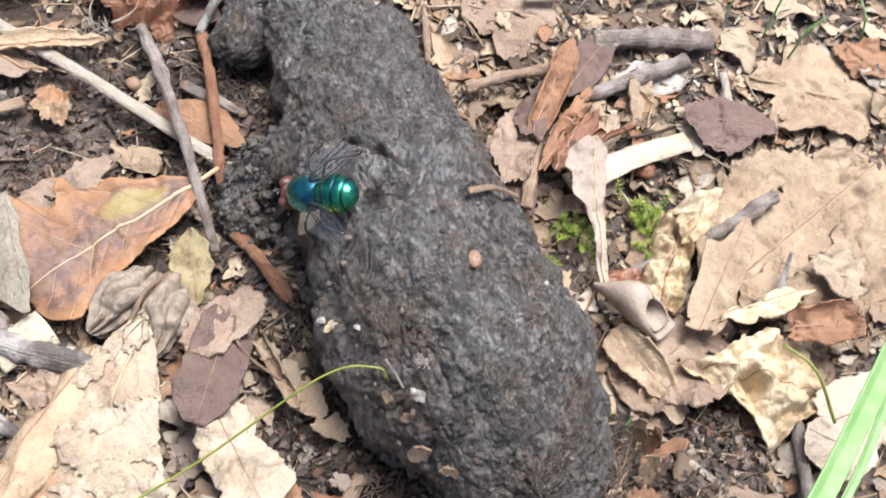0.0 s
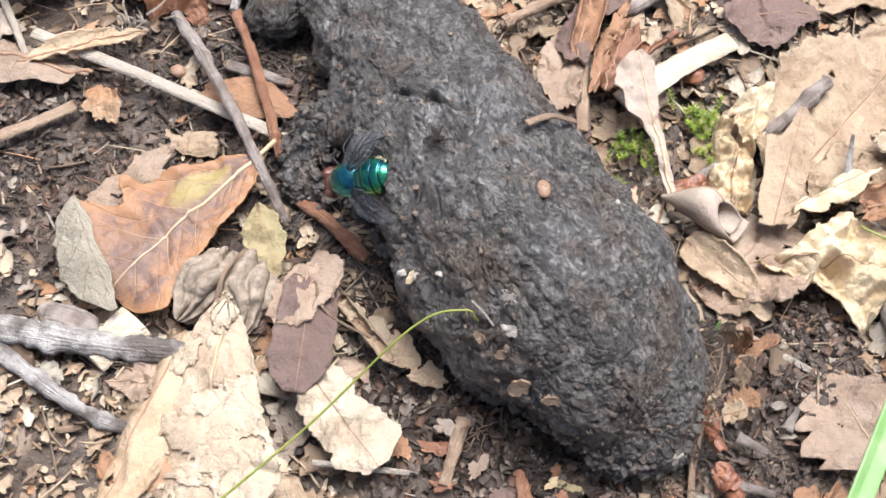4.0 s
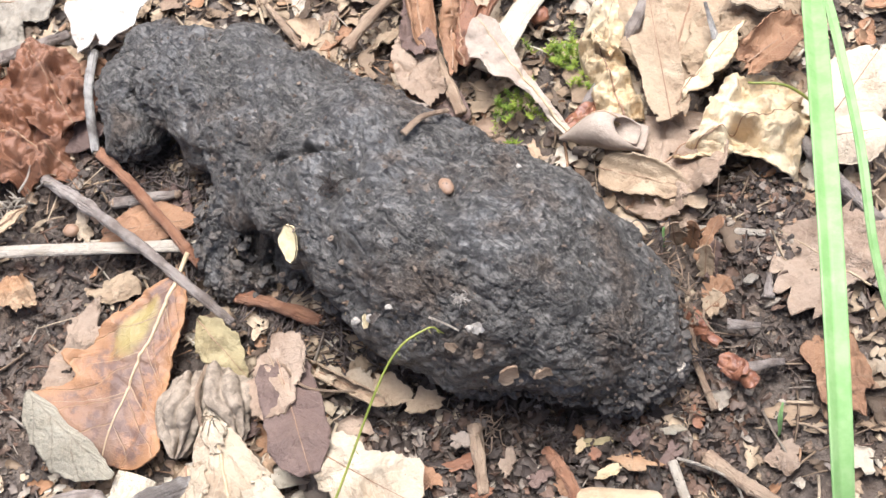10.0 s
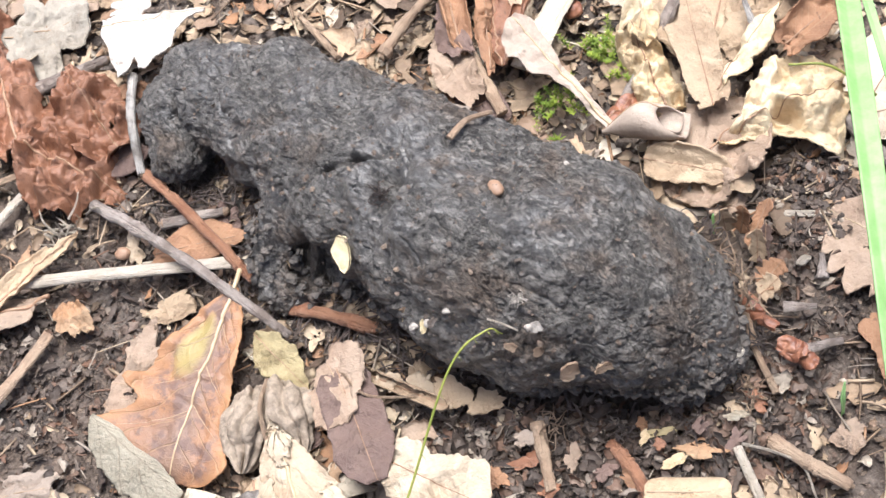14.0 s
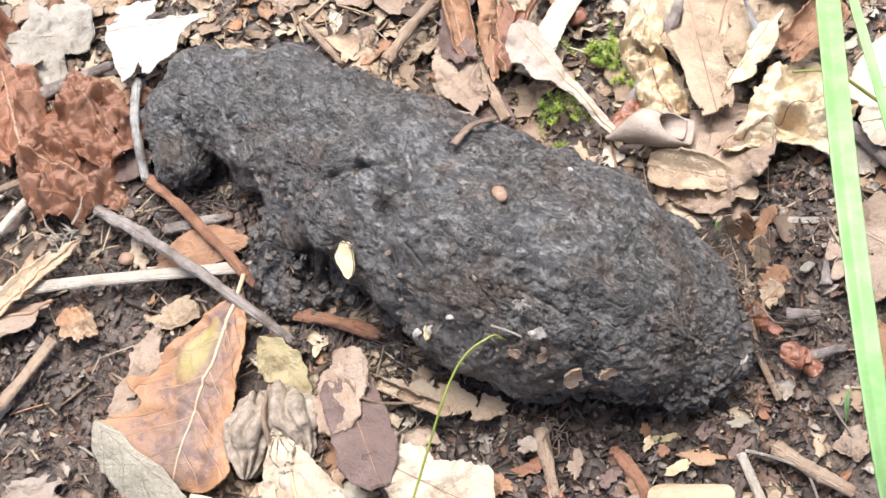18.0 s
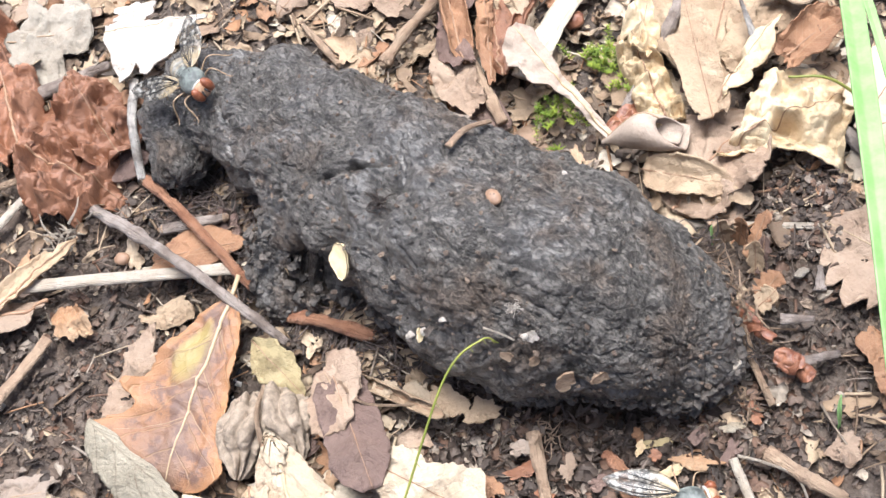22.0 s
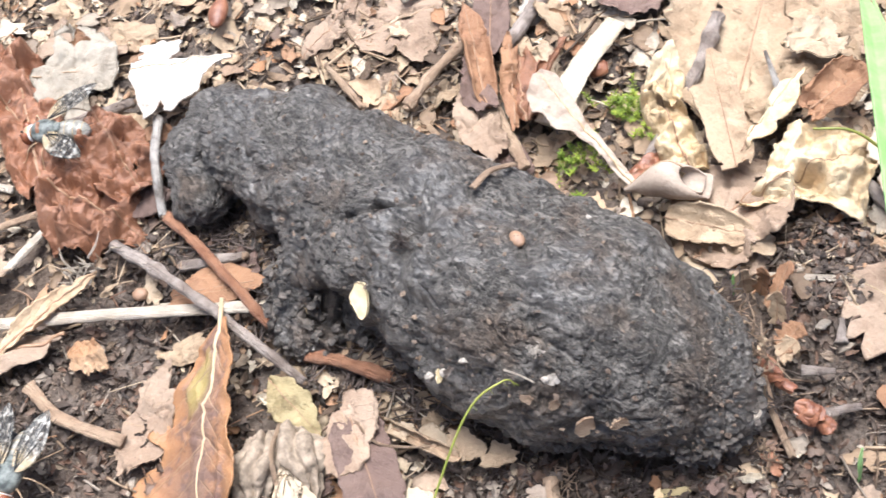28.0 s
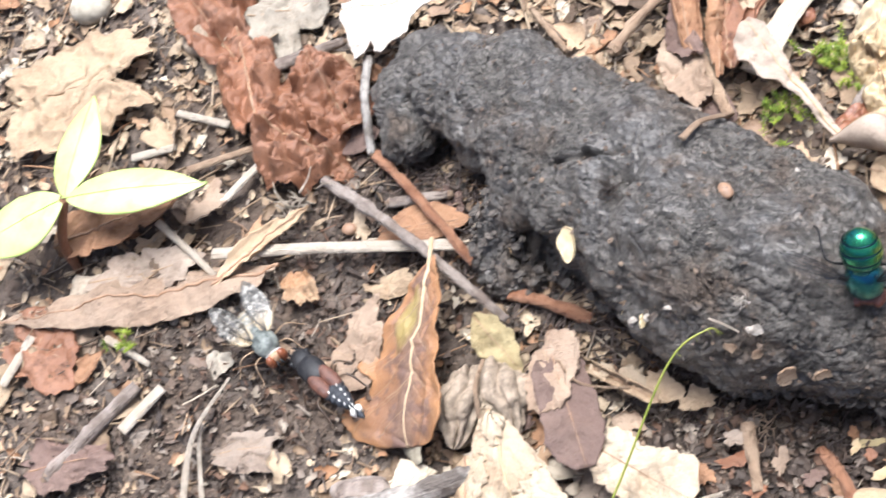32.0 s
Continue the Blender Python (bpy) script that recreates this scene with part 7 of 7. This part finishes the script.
def mottled_wing():
    """Smoky wing skin with dark and whitish flecks, buff towards its root."""
    k = Nodes("mottled_grey_wing")
    n = k.noise(14, 3)
    uv = k.add("ShaderNodeSeparateXYZ")
    k.put(uv.inputs[0], k.add("ShaderNodeTexCoord").outputs["UV"])
    col = k.ramp(n, (0.42, (0.04, 0.036, 0.03)), (0.52, (0.16, 0.145, 0.12)), (0.66, (0.50, 0.48, 0.43)))
    col = k.mix(k.span(uv.outputs[0], 0.15, 0.45, 0.7, 0.0), col, (0.42, 0.32, 0.18))
    k.done(col, 0.35, k.bump(n, 0.4, 0.01), Alpha=k.span(k.noise(9, 2), 0.35, 0.65, 0.45, 0.9))
    return k.mat


SPOTWING = mottled_wing()


def wing_parts(parent, side, root, length, width, spread, mat, lift=6):
    u = np.linspace(0, 1, 26)
    lead = width * 0.42 * np.sin(np.pi * np.clip(u * 1.02, 0, 1)) ** 0.55
    trail = -width * 0.62 * np.sin(np.pi * u ** 0.8) ** 0.7
    v = np.linspace(0, 1, 12)
    y = trail[:, None] + (lead - trail)[:, None] * v
    g = np.stack([np.broadcast_to(u[:, None] * length, y.shape), y * side, 0.012 * np.sin(u * 3)[:, None] + 0.004 * np.sin(v * 14)[None]], -1)
    if side < 0:
        g = g[:, ::-1]
    m = at(root[0], root[1] * side, root[2], 180 - side * spread, side * 8, -lift)
    uv = np.stack(np.broadcast_arrays(u[:, None], v[None]), -1)
    w = part_of("wing", sheet("wing", g, uv, 0.0025, mat), parent, "clear veined wing", m)
    for k, (a, b) in enumerate(((0.40, 0.36), (0.30, 0.16), (0.10, 0.02), (-0.10, -0.22), (-0.25, -0.45))):
        pts = smooth_line([(0.02, 0.0, 0.004), (length * 0.45, a * width * side, 0.016), (length * 0.93, b * width * side, 0.006)], 14)
        part_of("wing_vein", tube("wing_vein", pts, np.linspace(0.006, 0.003, 14), BLACKCUT, 4), w)


def leg_parts(parent, mat, roots, r=0.010):
    for x, y, knee, foot in roots:
        for s in (1, -1):
            pts = smooth_line([(x, y * s, -0.06), (knee[0], knee[1] * s, knee[2]), (foot[0], foot[1] * s, foot[2]), (foot[0] + 0.05 * np.sign(foot[0] - x + 1e-6), foot[1] * s * 1.1, foot[2] - 0.01)], 22)
            part_of("leg", tube("leg", pts, np.concatenate([np.linspace(r * 1.5, r, 12), np.linspace(r, r * 0.55, 10)]), mat, 6), parent)


FLYLEGS = ((0.16, 0.07, (0.26, 0.24, 0.02), (0.38, 0.30, -0.16)), (0.06, 0.08, (0.08, 0.32, 0.03), (0.10, 0.46, -0.16)), (-0.03, 0.07, (-0.16, 0.30, 0.02), (-0.36, 0.38, -0.16)))


def build_fly(label, body_mat, back_mat, band_mat, face_mat, eye_mat, leg_mat, wing_mat, spread, wing_len=0.66, scale=1.0, size=0.93, leg=0.010, belly=1.0):
    ob = empty("fly", label, "fly")
    part_of("thorax", blob("fly_thorax", 0.21 * scale, 0.185 * scale, 0.16 * scale, back_mat, 20, 28, shape=lambda t: np.sin(np.pi * t) ** 0.7), ob, "", at(0.10, 0, 0.01))
    part_of("scutellum", blob("fly_scutellum", 0.07 * scale, 0.085 * scale, 0.05 * scale, back_mat, 10, 14), ob, "", at(-0.08, 0, 0.075))
    cuts = (-0.06, -0.175, -0.285, -0.385, -0.475)
    for k in range(4):
        x = np.linspace(cuts[k], cuts[k + 1], 9)
        r = 0.192 * belly * np.sqrt(np.clip(1 - ((x + 0.235) / 0.245) ** 2, 0.002, 1)) * (1 - 0.05 * (np.linspace(-1, 1, 9) ** 6))
        line = np.stack([x, 0 * x, -0.01 + 0.10 * (x + 0.06)], 1)
        part_of("abdomen_segment", tube("fly_segment", line, r, body_mat, 26, 0, 0.86), ob)
        if k < 3:
            part_of("band", tube("fly_band", line[-2:] + (-0.008, 0, 0), np.full(2, r[-2] * 0.993), band_mat, 26, 0, 0.87), ob)
    head = part_of("head", blob("fly_head", 0.075 * scale, 0.150 * scale, 0.125 * scale, face_mat, 14, 20), ob, "", at(0.335, 0, -0.02))
    for s in (1, -1):
        part_of("eye", blob("fly_eye", 0.074 * scale, 0.072 * scale, 0.122 * scale, eye_mat, 14, 18), head, "large compound eye", at(0.018, 0.092 * s * scale, 0.008, -14 * s))
        part_of("antenna", tube("antenna", np.array([(0.07, 0.02 * s, 0.03), (0.11, 0.03 * s, 0.02), (0.12, 0.035 * s, -0.03)]), [0.014, 0.012, 0.006], BLACKCUT, 5), head)
        wing_parts(ob, s, (0.06, 0.10, 0.10), wing_len, 0.29, spread, wing_mat)
    leg_parts(ob, leg_mat, FLYLEGS, leg)
    rng = np.random.RandomState(8)
    vs, fs = [], []
    for _ in range(46):
        d = rng.normal(0, 1, 3)
        d[2] = abs(d[2])
        d /= np.linalg.norm(d)
        c = np.array([0.10, 0, 0.01]) if rng.rand() < 0.6 else np.array([-0.33, 0, -0.03])
        a = c + d * (0.165, 0.15, 0.135)
        b = a + d * 0.06 + np.array([-0.05, 0, 0.0])
        q = np.cross(d, (0, 0.3, 1))
        q *= 0.004 / np.linalg.norm(q)
        k = len(vs)
        vs += [a + q, a - q, a + np.cross(d, q), b]
        fs += [[k, k + 1, k + 3], [k + 1, k + 2, k + 3], [k + 2, k, k + 3]]
    part_of("collar", tube("fly_collar", np.array([(0.282, 0, -0.01), (0.292, 0, -0.012)]), 0.118, FACE, 24, 0, 0.85), ob, "silvery collar behind the eyes")
    part_of("bristles", raw_mesh("fly_bristles", np.array(vs), fs, BLACKCUT, smooth=False), ob, "stiff black bristles")
    for piece in ob.children_recursive:
        piece.data.transform(Matrix.Scale(size, 4))
        piece.matrix_basis.translation *= size
    return ob


GREENFLY = build_fly("shiny metallic blue-green blow fly with red eyes", GREENMETAL, TEALMETAL, DARKMETAL, REDEYE, REDEYE, BLACKCUT, CLEARWING, 27, 0.74, 1.0, 1.01)
GREYFLIES = [build_fly(words, PALEBELLY, GREYBACK, BUFFBAND, ORANGEFACE, ORANGEEYE, AMBERLEG, SPOTWING, sp, 0.76, 0.86, 0.98, 0.007, 0.76) for words, sp in (
    ("marbled grey fly with orange head walking on the dropping", 36),
    ("marbled grey fly with orange eyes on a cream leaf scrap", 30),
    ("marbled grey fly seized by the beetle on bare soil", 12))]


def build_beetle():
    ob = empty("rove_beetle", "black rove beetle with red-brown wing cases and white-spotted abdomen", "beetle")
    head = part_of("head", blob("beetle_head", 0.15, 0.135, 0.075, BLACKCUT, 14, 20), ob, "", at(0.46, 0, 0.0))
    for s in (1, -1):
        part_of("eye", blob("beetle_eye", 0.035, 0.03, 0.03, BLACKCUT, 8, 10), head, "", at(0.03, 0.115 * s, 0.025))
        part_of("jaw", tube("jaw", smooth_line([(0.10, 0.05 * s, -0.01), (0.18, 0.05 * s, -0.02), (0.22, 0.01 * s, -0.02)], 8), np.linspace(0.022, 0.006, 8), BLACKCUT, 6), head)
        part_of("antenna", tube("antenna", smooth_line([(0.09, 0.08 * s, 0.02), (0.20, 0.14 * s, 0.04), (0.28, 0.13 * s, -0.02)], 14), 0.009, DARKLEG, 6, 0.3, 1.0, 3, 30), head)
    part_of("pronotum", blob("pronotum", 0.19, 0.155, 0.085, BLACKCUT, 16, 22, shape=lambda t: np.sin(np.pi * t) ** 0.6), ob, "", at(0.26, 0, 0.01))
    for s in (1, -1):
        part_of("wing_case", blob("wing_case", 0.185, 0.090, 0.075, ELYTRA, 16, 18, 0.04, shape=lambda t: np.sin(np.pi * t) ** 0.5), ob, "red-brown wing case", at(0.02, 0.075 * s, 0.025))
    for k in range(6):
        x, w = -0.14 - 0.088 * k, 0.145 - 0.012 * k - 0.004 * k * k
        seg = part_of("abdomen_segment", blob("beetle_segment", 0.078, w, 0.075 - 0.004 * k, SLATE, 12, 20), ob, "", at(x, 0, 0.0 + 0.004 * k * k))
        for s in (1, -1):
            part_of("spot", blob("pale_spot", 0.016, 0.016, 0.010, WHITESPOT, 6, 8), seg, "white hair spot", at(0.0, w * 0.42 * s, 0.064 - 0.004 * k))
    part_of("tail_band", tube("tail_band", np.array([(-0.545, 0, 0.06), (-0.60, 0, 0.075)]), [0.082, 0.066], WHITESPOT, 16, 0.05, 0.78), ob, "white hair band")
    part_of("tail", tube("beetle_tail", np.array([(-0.64, 0, 0.09), (-0.69, 0, 0.12), (-0.73, 0, 0.13)]), [0.045, 0.032, 0.012], SLATE, 8), ob)
    leg_parts(ob, DARKLEG, ((0.28, 0.08, (0.34, 0.20, 0.0), (0.46, 0.24, -0.10)), (0.10, 0.10, (0.12, 0.24, 0.0), (0.06, 0.34, -0.10)), (-0.02, 0.10, (-0.12, 0.24, 0.0), (-0.32, 0.28, -0.10))), 0.012)
    return ob


BEETLE = build_beetle()


# ---- everything that moves: rows of seconds, place in centimetres, turn in degrees ----
def keyed(ob, rows):
    if rows[-1][0] < 32:
        rows = rows + [(32.0, *rows[-1][1:])]
    walk(ob, [(t, pose(x * S, y * S, z * S, rx, ry, rz)) for t, x, y, z, rx, ry, rz in rows])


def motions():
    # the oak leaf is nudged, lifted and then rolled over by what crawls under it
    oak = [
        (0.0, -3.18, -0.10, 0.34, 0, 1, -108), (22.0, -3.18, -0.10, 0.34, 0, 1, -108), (22.4, -3.20, -0.08, 0.40, 12, 2, -104),
        (22.7, -3.16, -0.08, 0.36, 2, 3, -108), (23.8, -3.16, -0.08, 0.36, 2, 3, -108), (24.0, -3.70, 0.02, 0.50, 29, 2, -91),
        (25.5, -3.66, 0.02, 0.50, 30, 2, -92), (27.6, -3.48, 0.02, 0.50, 30, 2, -94), (32.0, -3.44, 0.00, 0.50, 30, 2, -95)]
    keyed(OAKLEAF, oak)
    # its loose folded tip slips under it as it rolls
    tip = [c for c in OAKLEAF.children if c.name.startswith("folded_tip")][0]
    keyed(tip, [(0.0, 1.80, -0.98, 0.14, 14, 0, 66), (23.8, 1.80, -0.98, 0.14, 14, 0, 66), (24.1, 1.10, -0.30, -0.12, 14, 0, 20), (32.0, 1.10, -0.30, -0.12, 14, 0, 20)])
    # the bark strip is dragged along by the beetle and its prey
    keyed(BARKSTRIP, [(0.0, -5.92, -0.94, 0.14, 0, 0, 50), (25.0, -5.92, -0.94, 0.14, 0, 0, 50), (27.5, -5.28, -0.92, 0.14, 0, 0, -28), (32.0, -5.28, -0.92, 0.14, 0, 0, -28)])
    # grass blades sway a little about their feet
    sway = ((0.0, 5.0), (4.0, 3.0), (7.0, 1.0), (9.0, 2.2), (11.0, -1.8), (12.0, -2.2), (14.0, -0.8), (17.0, -5.5), (19.0, -4.8), (20.0, -3.6), (21.0, -1.5), (22.0, 0.4), (23.0, 2.5), (25.0, 2.5), (27.5, 0.0), (32.0, 0.0))
    keyed(GRASSBLADE, [(t, *BLADE_FOOT, 0, a, 0) for t, a in sway])
    keyed(THINBLADE, [(t, *THIN_FOOT, 0, a, 0) for t, a in sway])
    # the blow fly holds its wings back, then spreads them after it has landed again
    for wing in [c for c in GREENFLY.children if c.name.startswith("wing")]:
        s = 1 if wing.location.y > 0 else -1
        keyed(wing, [(t, 0.056, 0.093 * s, 0.093, s * 8, -6, 180 - s * a) for t, a in ((0.0, 27), (31.3, 27), (31.5, 50), (32.0, 50))])
    green = [
        (0.00, -1.60, -0.43, 1.93, -42, 37, -175),
        (0.50, -1.66, -0.41, 1.88, -42, 34, -177),
        (1.50, -1.59, -0.58, 1.67, -38, 37, -161),
        (2.50, -1.72, -0.53, 1.34, -46, 47, -165),
        (3.00, -1.71, -0.53, 1.39, -46, 39, -168),
        (3.50, -1.77, -0.49, 1.30, -46, 42, -169),
        (4.00, -1.82, -0.46, 1.29, -47, 40, -177),
        (4.50, -1.84, -0.47, 1.22, -49, 44, 178),
        (6.50, -2.31, -0.29, 0.85, -46, -1, -177),
        (7.00, -2.33, -0.26, 0.91, -43, 1, -173),
        (7.50, -2.30, -0.28, 0.87, -46, 2, -172),
        (8.00, -2.29, -0.24, 0.97, -43, 3, -171),
        (8.30, -2.48, -0.32, 0.82, -51, 13, -169),
        (8.50, -2.65, -0.22, 0.99, -41, 12, -169),
        (8.70, -2.55, -0.23, 1.02, -41, 6, -167),
        (8.80, -4.05, 0.27, 2.22, -41, 6, -167),
        (9.00, -9.00, 6.00, 5.00, -41, 6, -167),
        (9.40, -14.00, 10.00, 3.00, -41, 6, -167),
        (21.00, -14.00, 9.00, 3.00, -41, 6, -167),
        (21.10, -9.01, 4.68, 2.50, -21, -4, 157),
        (21.20, -4.01, 0.35, 2.00, 0, 0, 120),
        (21.50, -4.80, 1.64, 2.50, 0, 0, 70),
        (21.80, -13.00, 8.00, 4.00, 0, 0, 60),
        (29.00, -12.00, 5.00, 3.00, 0, 0, 0),
        (29.30, -6.62, 0.71, 1.55, 0, 0, 20),
        (29.60, -6.64, 0.62, 1.55, 0, 0, 20),
        (29.80, 0.61, 1.91, 2.00, 0, 0, -30),
        (29.85, -0.39, 1.35, 2.00, 0, -0, -65),
        (29.90, -1.39, 0.79, 2.00, 0, 0, -100),
        (30.00, -2.46, -1.16, 2.00, 0, 0, -100),
        (30.10, -3.33, -3.12, 2.00, 0, 0, -100),
        (30.30, -4.59, -5.38, 2.00, 0, 0, -140),
        (30.60, -5.62, -4.74, 2.00, 0, -0, -100),
        (30.90, -6.64, -4.10, 2.00, 0, 0, -60),
        (31.20, -5.41, -1.83, 1.80, 0, 0, -60),
        (31.30, -2.69, -0.12, 3.00, 0, 0, -10),
        (31.40, 0.64, -0.57, 2.40, 0, 0, -60),
        (31.50, 0.94, -0.78, 2.39, 0, 30, -60),
        (31.60, 1.28, -1.05, 2.24, 20, 50, -55),
        (31.80, 1.33, -1.18, 2.16, 22, 70, -72),
        (32.00, 1.32, -1.16, 2.14, 22, 74, -75),
    ]
    grey1 = [
        (0.00, -12.00, 9.00, 4.00, 0, 0, -30),
        (20.60, -11.00, 8.00, 4.00, 0, 0, -30),
        (20.90, -3.81, 2.39, 1.22, -1, -6, 4),
        (21.10, -3.79, 2.35, 1.22, 1, -5, 6),
        (21.50, -3.82, 2.44, 1.22, -1, -7, -4),
        (22.00, -3.51, 2.11, 1.37, 17, -18, -50),
        (22.50, -3.39, 1.86, 1.36, 26, -19, -43),
        (23.00, -2.80, 1.56, 1.70, 18, -19, -33),
        (23.40, -2.58, 1.39, 1.72, 22, -8, -64),
        (23.80, -2.63, 1.21, 1.70, 32, 22, -111),
        (24.00, -2.78, 1.12, 1.66, -22, 12, -152),
        (24.30, -2.70, 1.28, 1.70, -22, 8, 178),
        (24.60, -2.72, 1.35, 1.72, -22, 6, 168),
        (25.00, -2.95, 1.85, 1.72, -12, 2, 166),
        (25.50, -3.66, 2.56, 1.30, 4, 6, 165),
        (27.50, -5.41, 2.87, 0.58, 0, -0, 175),
        (28.00, -5.93, 2.70, 0.58, 0, -0, 179),
        (28.60, -6.13, 2.59, 0.58, 0, -0, -179),
        (29.00, -6.71, 2.68, 0.58, 0, -0, -140),
        (29.50, -6.92, 2.61, 0.58, 0, -0, -137),
        (29.80, -6.94, 2.57, 0.58, 0, -0, -125),
        (30.30, -6.96, 1.95, 0.58, 0, -0, -112),
        (30.60, -6.87, 1.61, 0.58, 0, -0, -149),
        (31.00, -9.37, 1.41, 1.08, 0, -0, -149),
        (31.40, -12.87, 1.21, 1.58, 0, -0, -149),
        (32.00, -15.87, 1.21, 1.58, 0, -0, -149),
    ]
    grey2 = [
        (0.00, 6.00, -7.00, 3.00, 0, 0, 30),
        (20.60, 5.00, -6.00, 2.00, 0, 0, 30),
        (20.90, 1.41, -2.79, 0.46, 0, -0, 28),
        (21.50, 1.47, -2.79, 0.46, 0, 0, 24),
        (22.10, 1.50, -2.85, 0.46, 0, -0, 15),
        (22.40, 1.47, -2.86, 0.46, 0, -0, 2),
        (23.00, 1.37, -2.82, 0.46, -0, -0, -10),
        (23.60, 1.30, -2.84, 0.46, -0, -0, -24),
        (24.00, 1.34, -2.88, 0.46, -0, -0, -86),
        (24.50, 1.58, -2.93, 0.46, 0, -0, -122),
        (25.00, 1.34, -2.91, 0.46, 0, -0, -94),
        (25.50, 1.40, -2.81, 0.46, 0, -0, -115),
        (27.50, 1.40, -3.98, 0.46, 0, -0, -115),
        (32.00, 1.40, -4.48, 0.46, 0, -0, -115),
    ]
    grey3 = [
        (0.00, -5.20, -8.00, 0.30, 0, 0, -172),
        (21.90, -5.20, -8.00, 0.30, 0, 0, -172),
        (22.20, -4.42, -2.21, 0.48, 0, 0, -172),
        (23.00, -5.20, -2.09, 0.48, 0, -0, -178),
        (23.50, -5.26, -2.07, 0.48, 0, 0, -178),
        (24.00, -4.96, -2.22, 0.48, 0, -0, -168),
        (24.40, -4.51, -2.23, 0.48, 0, -0, -173),
        (25.00, -4.41, -2.22, 0.48, 0, -0, -170),
        (27.50, -5.30, -1.41, 0.48, 0, 0, -142),
        (28.00, -5.66, -1.64, 0.48, 0, -0, -104),
        (28.20, -5.40, -1.57, 0.48, 0, -0, -101),
        (28.60, -5.56, -1.55, 0.48, -0, -0, -89),
        (28.80, -5.46, -1.12, 0.48, 0, -0, -108),
        (29.00, -5.07, -0.60, 0.48, -0, 0, -76),
        (29.30, -5.29, -0.90, 0.48, 0, -0, -76),
        (29.60, -4.79, -0.54, 0.48, 0, -0, -104),
        (29.80, -4.72, -0.37, 0.48, 0, -0, -86),
        (29.87, -4.69, -0.35, 0.48, -0, -0, -36),
        (29.93, -4.66, -0.33, 0.48, -0, -0, 14),
        (30.00, -4.63, -0.32, 0.48, 0, -0, 64),
        (30.20, -4.92, -0.86, 0.48, 0, -0, 52),
        (30.30, -4.98, -0.87, 0.48, 0, -0, 52),
        (30.80, -5.75, -1.08, 0.48, 0, -0, 45),
        (31.00, -5.62, -1.05, 0.48, 0, 0, 46),
        (31.30, -5.90, -0.84, 0.48, 0, 0, 46),
        (31.60, -5.66, -0.70, 0.48, 0, 0, 10),
        (32.00, -5.40, -0.98, 0.48, -0, -0, -46),
    ]
    beetle = [
        (0.00, 0.14, 1.64, -0.45, 0, 0, -40),
        (10.50, 0.14, 1.64, -0.35, 0, 0, -40),
        (10.70, 0.14, 1.64, 0.40, -0, -0, -40),
        (10.90, 0.34, 1.65, 0.40, -0, -0, -39),
        (11.10, 0.66, 1.55, 0.40, -0, -0, -34),
        (11.30, 1.26, 1.14, 0.40, 0, -0, -32),
        (11.40, 1.40, 0.99, 0.40, 0, 0, -39),
        (11.50, 1.46, 0.93, 0.40, 0, 0, -42),
        (11.60, 1.77, 0.50, 0.40, -0, -0, -53),
        (11.70, 1.93, 0.26, 0.40, 0, 0, -45),
        (11.80, 1.75, 0.34, 0.40, 0, -0, -71),
        (11.85, 1.76, -0.27, 1.02, -21, -22, -92),
        (11.90, 1.77, -0.88, 1.65, -37, -49, -107),
        (12.00, 1.11, -1.30, 1.92, -33, -4, -149),
        (12.10, 0.30, -1.70, 1.60, -54, 50, 176),
        (12.20, 0.03, -1.68, 1.49, -59, 48, 166),
        (12.40, -0.47, -1.44, 0.40, -22, 59, -169),
        (12.70, -0.74, -1.89, 0.40, 0, -0, -132),
        (13.00, -1.04, -2.19, -0.25, 0, 0, -132),
        (14.50, -2.20, -1.60, -0.35, 0, 0, -150),
        (20.00, -3.20, -1.60, -0.30, 0, 0, -110),
        (22.20, -3.50, -1.50, -0.20, 0, 0, -110),
        (23.85, -4.05, -2.35, -0.20, 0, -0, -145),
        (25.50, -4.60, -3.20, -0.20, 0, 0, -180),
        (27.40, -6.60, -3.20, 0.10, 0, 0, -200),
        (27.60, -6.47, -2.45, 0.17, 0, -0, -148),
        (27.80, -6.34, -1.69, 0.25, 0, -0, -96),
        (28.00, -6.21, -0.94, 0.32, -0, -0, -43),
        (28.20, -5.96, -0.97, 0.32, 0, 0, -61),
        (28.40, -6.12, -0.86, 0.32, -0, -0, -53),
        (28.60, -6.07, -0.85, 0.32, 0, -0, -44),
        (28.80, -5.90, -0.45, 0.32, -0, -0, -43),
        (29.00, -4.80, -0.07, 0.32, -0, -0, -71),
        (29.30, -5.67, -0.17, 0.32, -0, -0, -72),
        (29.40, -5.49, -0.05, 0.32, -0, 0, -77),
        (29.60, -4.12, -0.04, 0.32, 0, -0, -134),
        (29.80, -4.57, 0.36, 0.32, 0, 0, -135),
        (30.00, -4.30, 0.41, 0.32, 0, -0, -180),
        (30.30, -4.43, -0.36, 0.32, 0, -0, -168),
        (30.80, -4.62, -0.68, 0.32, 0, -0, 172),
        (31.00, -4.76, -0.79, 0.32, 0, 0, 161),
        (31.30, -4.89, -0.71, 0.32, 0, 0, 156),
        (31.60, -4.65, -0.68, 0.32, 0, 0, 160),
        (32.00, -4.57, -1.48, 0.32, 0, 0, 141),
    ]
    keyed(GREENFLY, green)
    keyed(GREYFLIES[0], grey1)
    keyed(GREYFLIES[1], grey2)
    keyed(GREYFLIES[2], grey3)
    keyed(BEETLE, beetle)


motions()
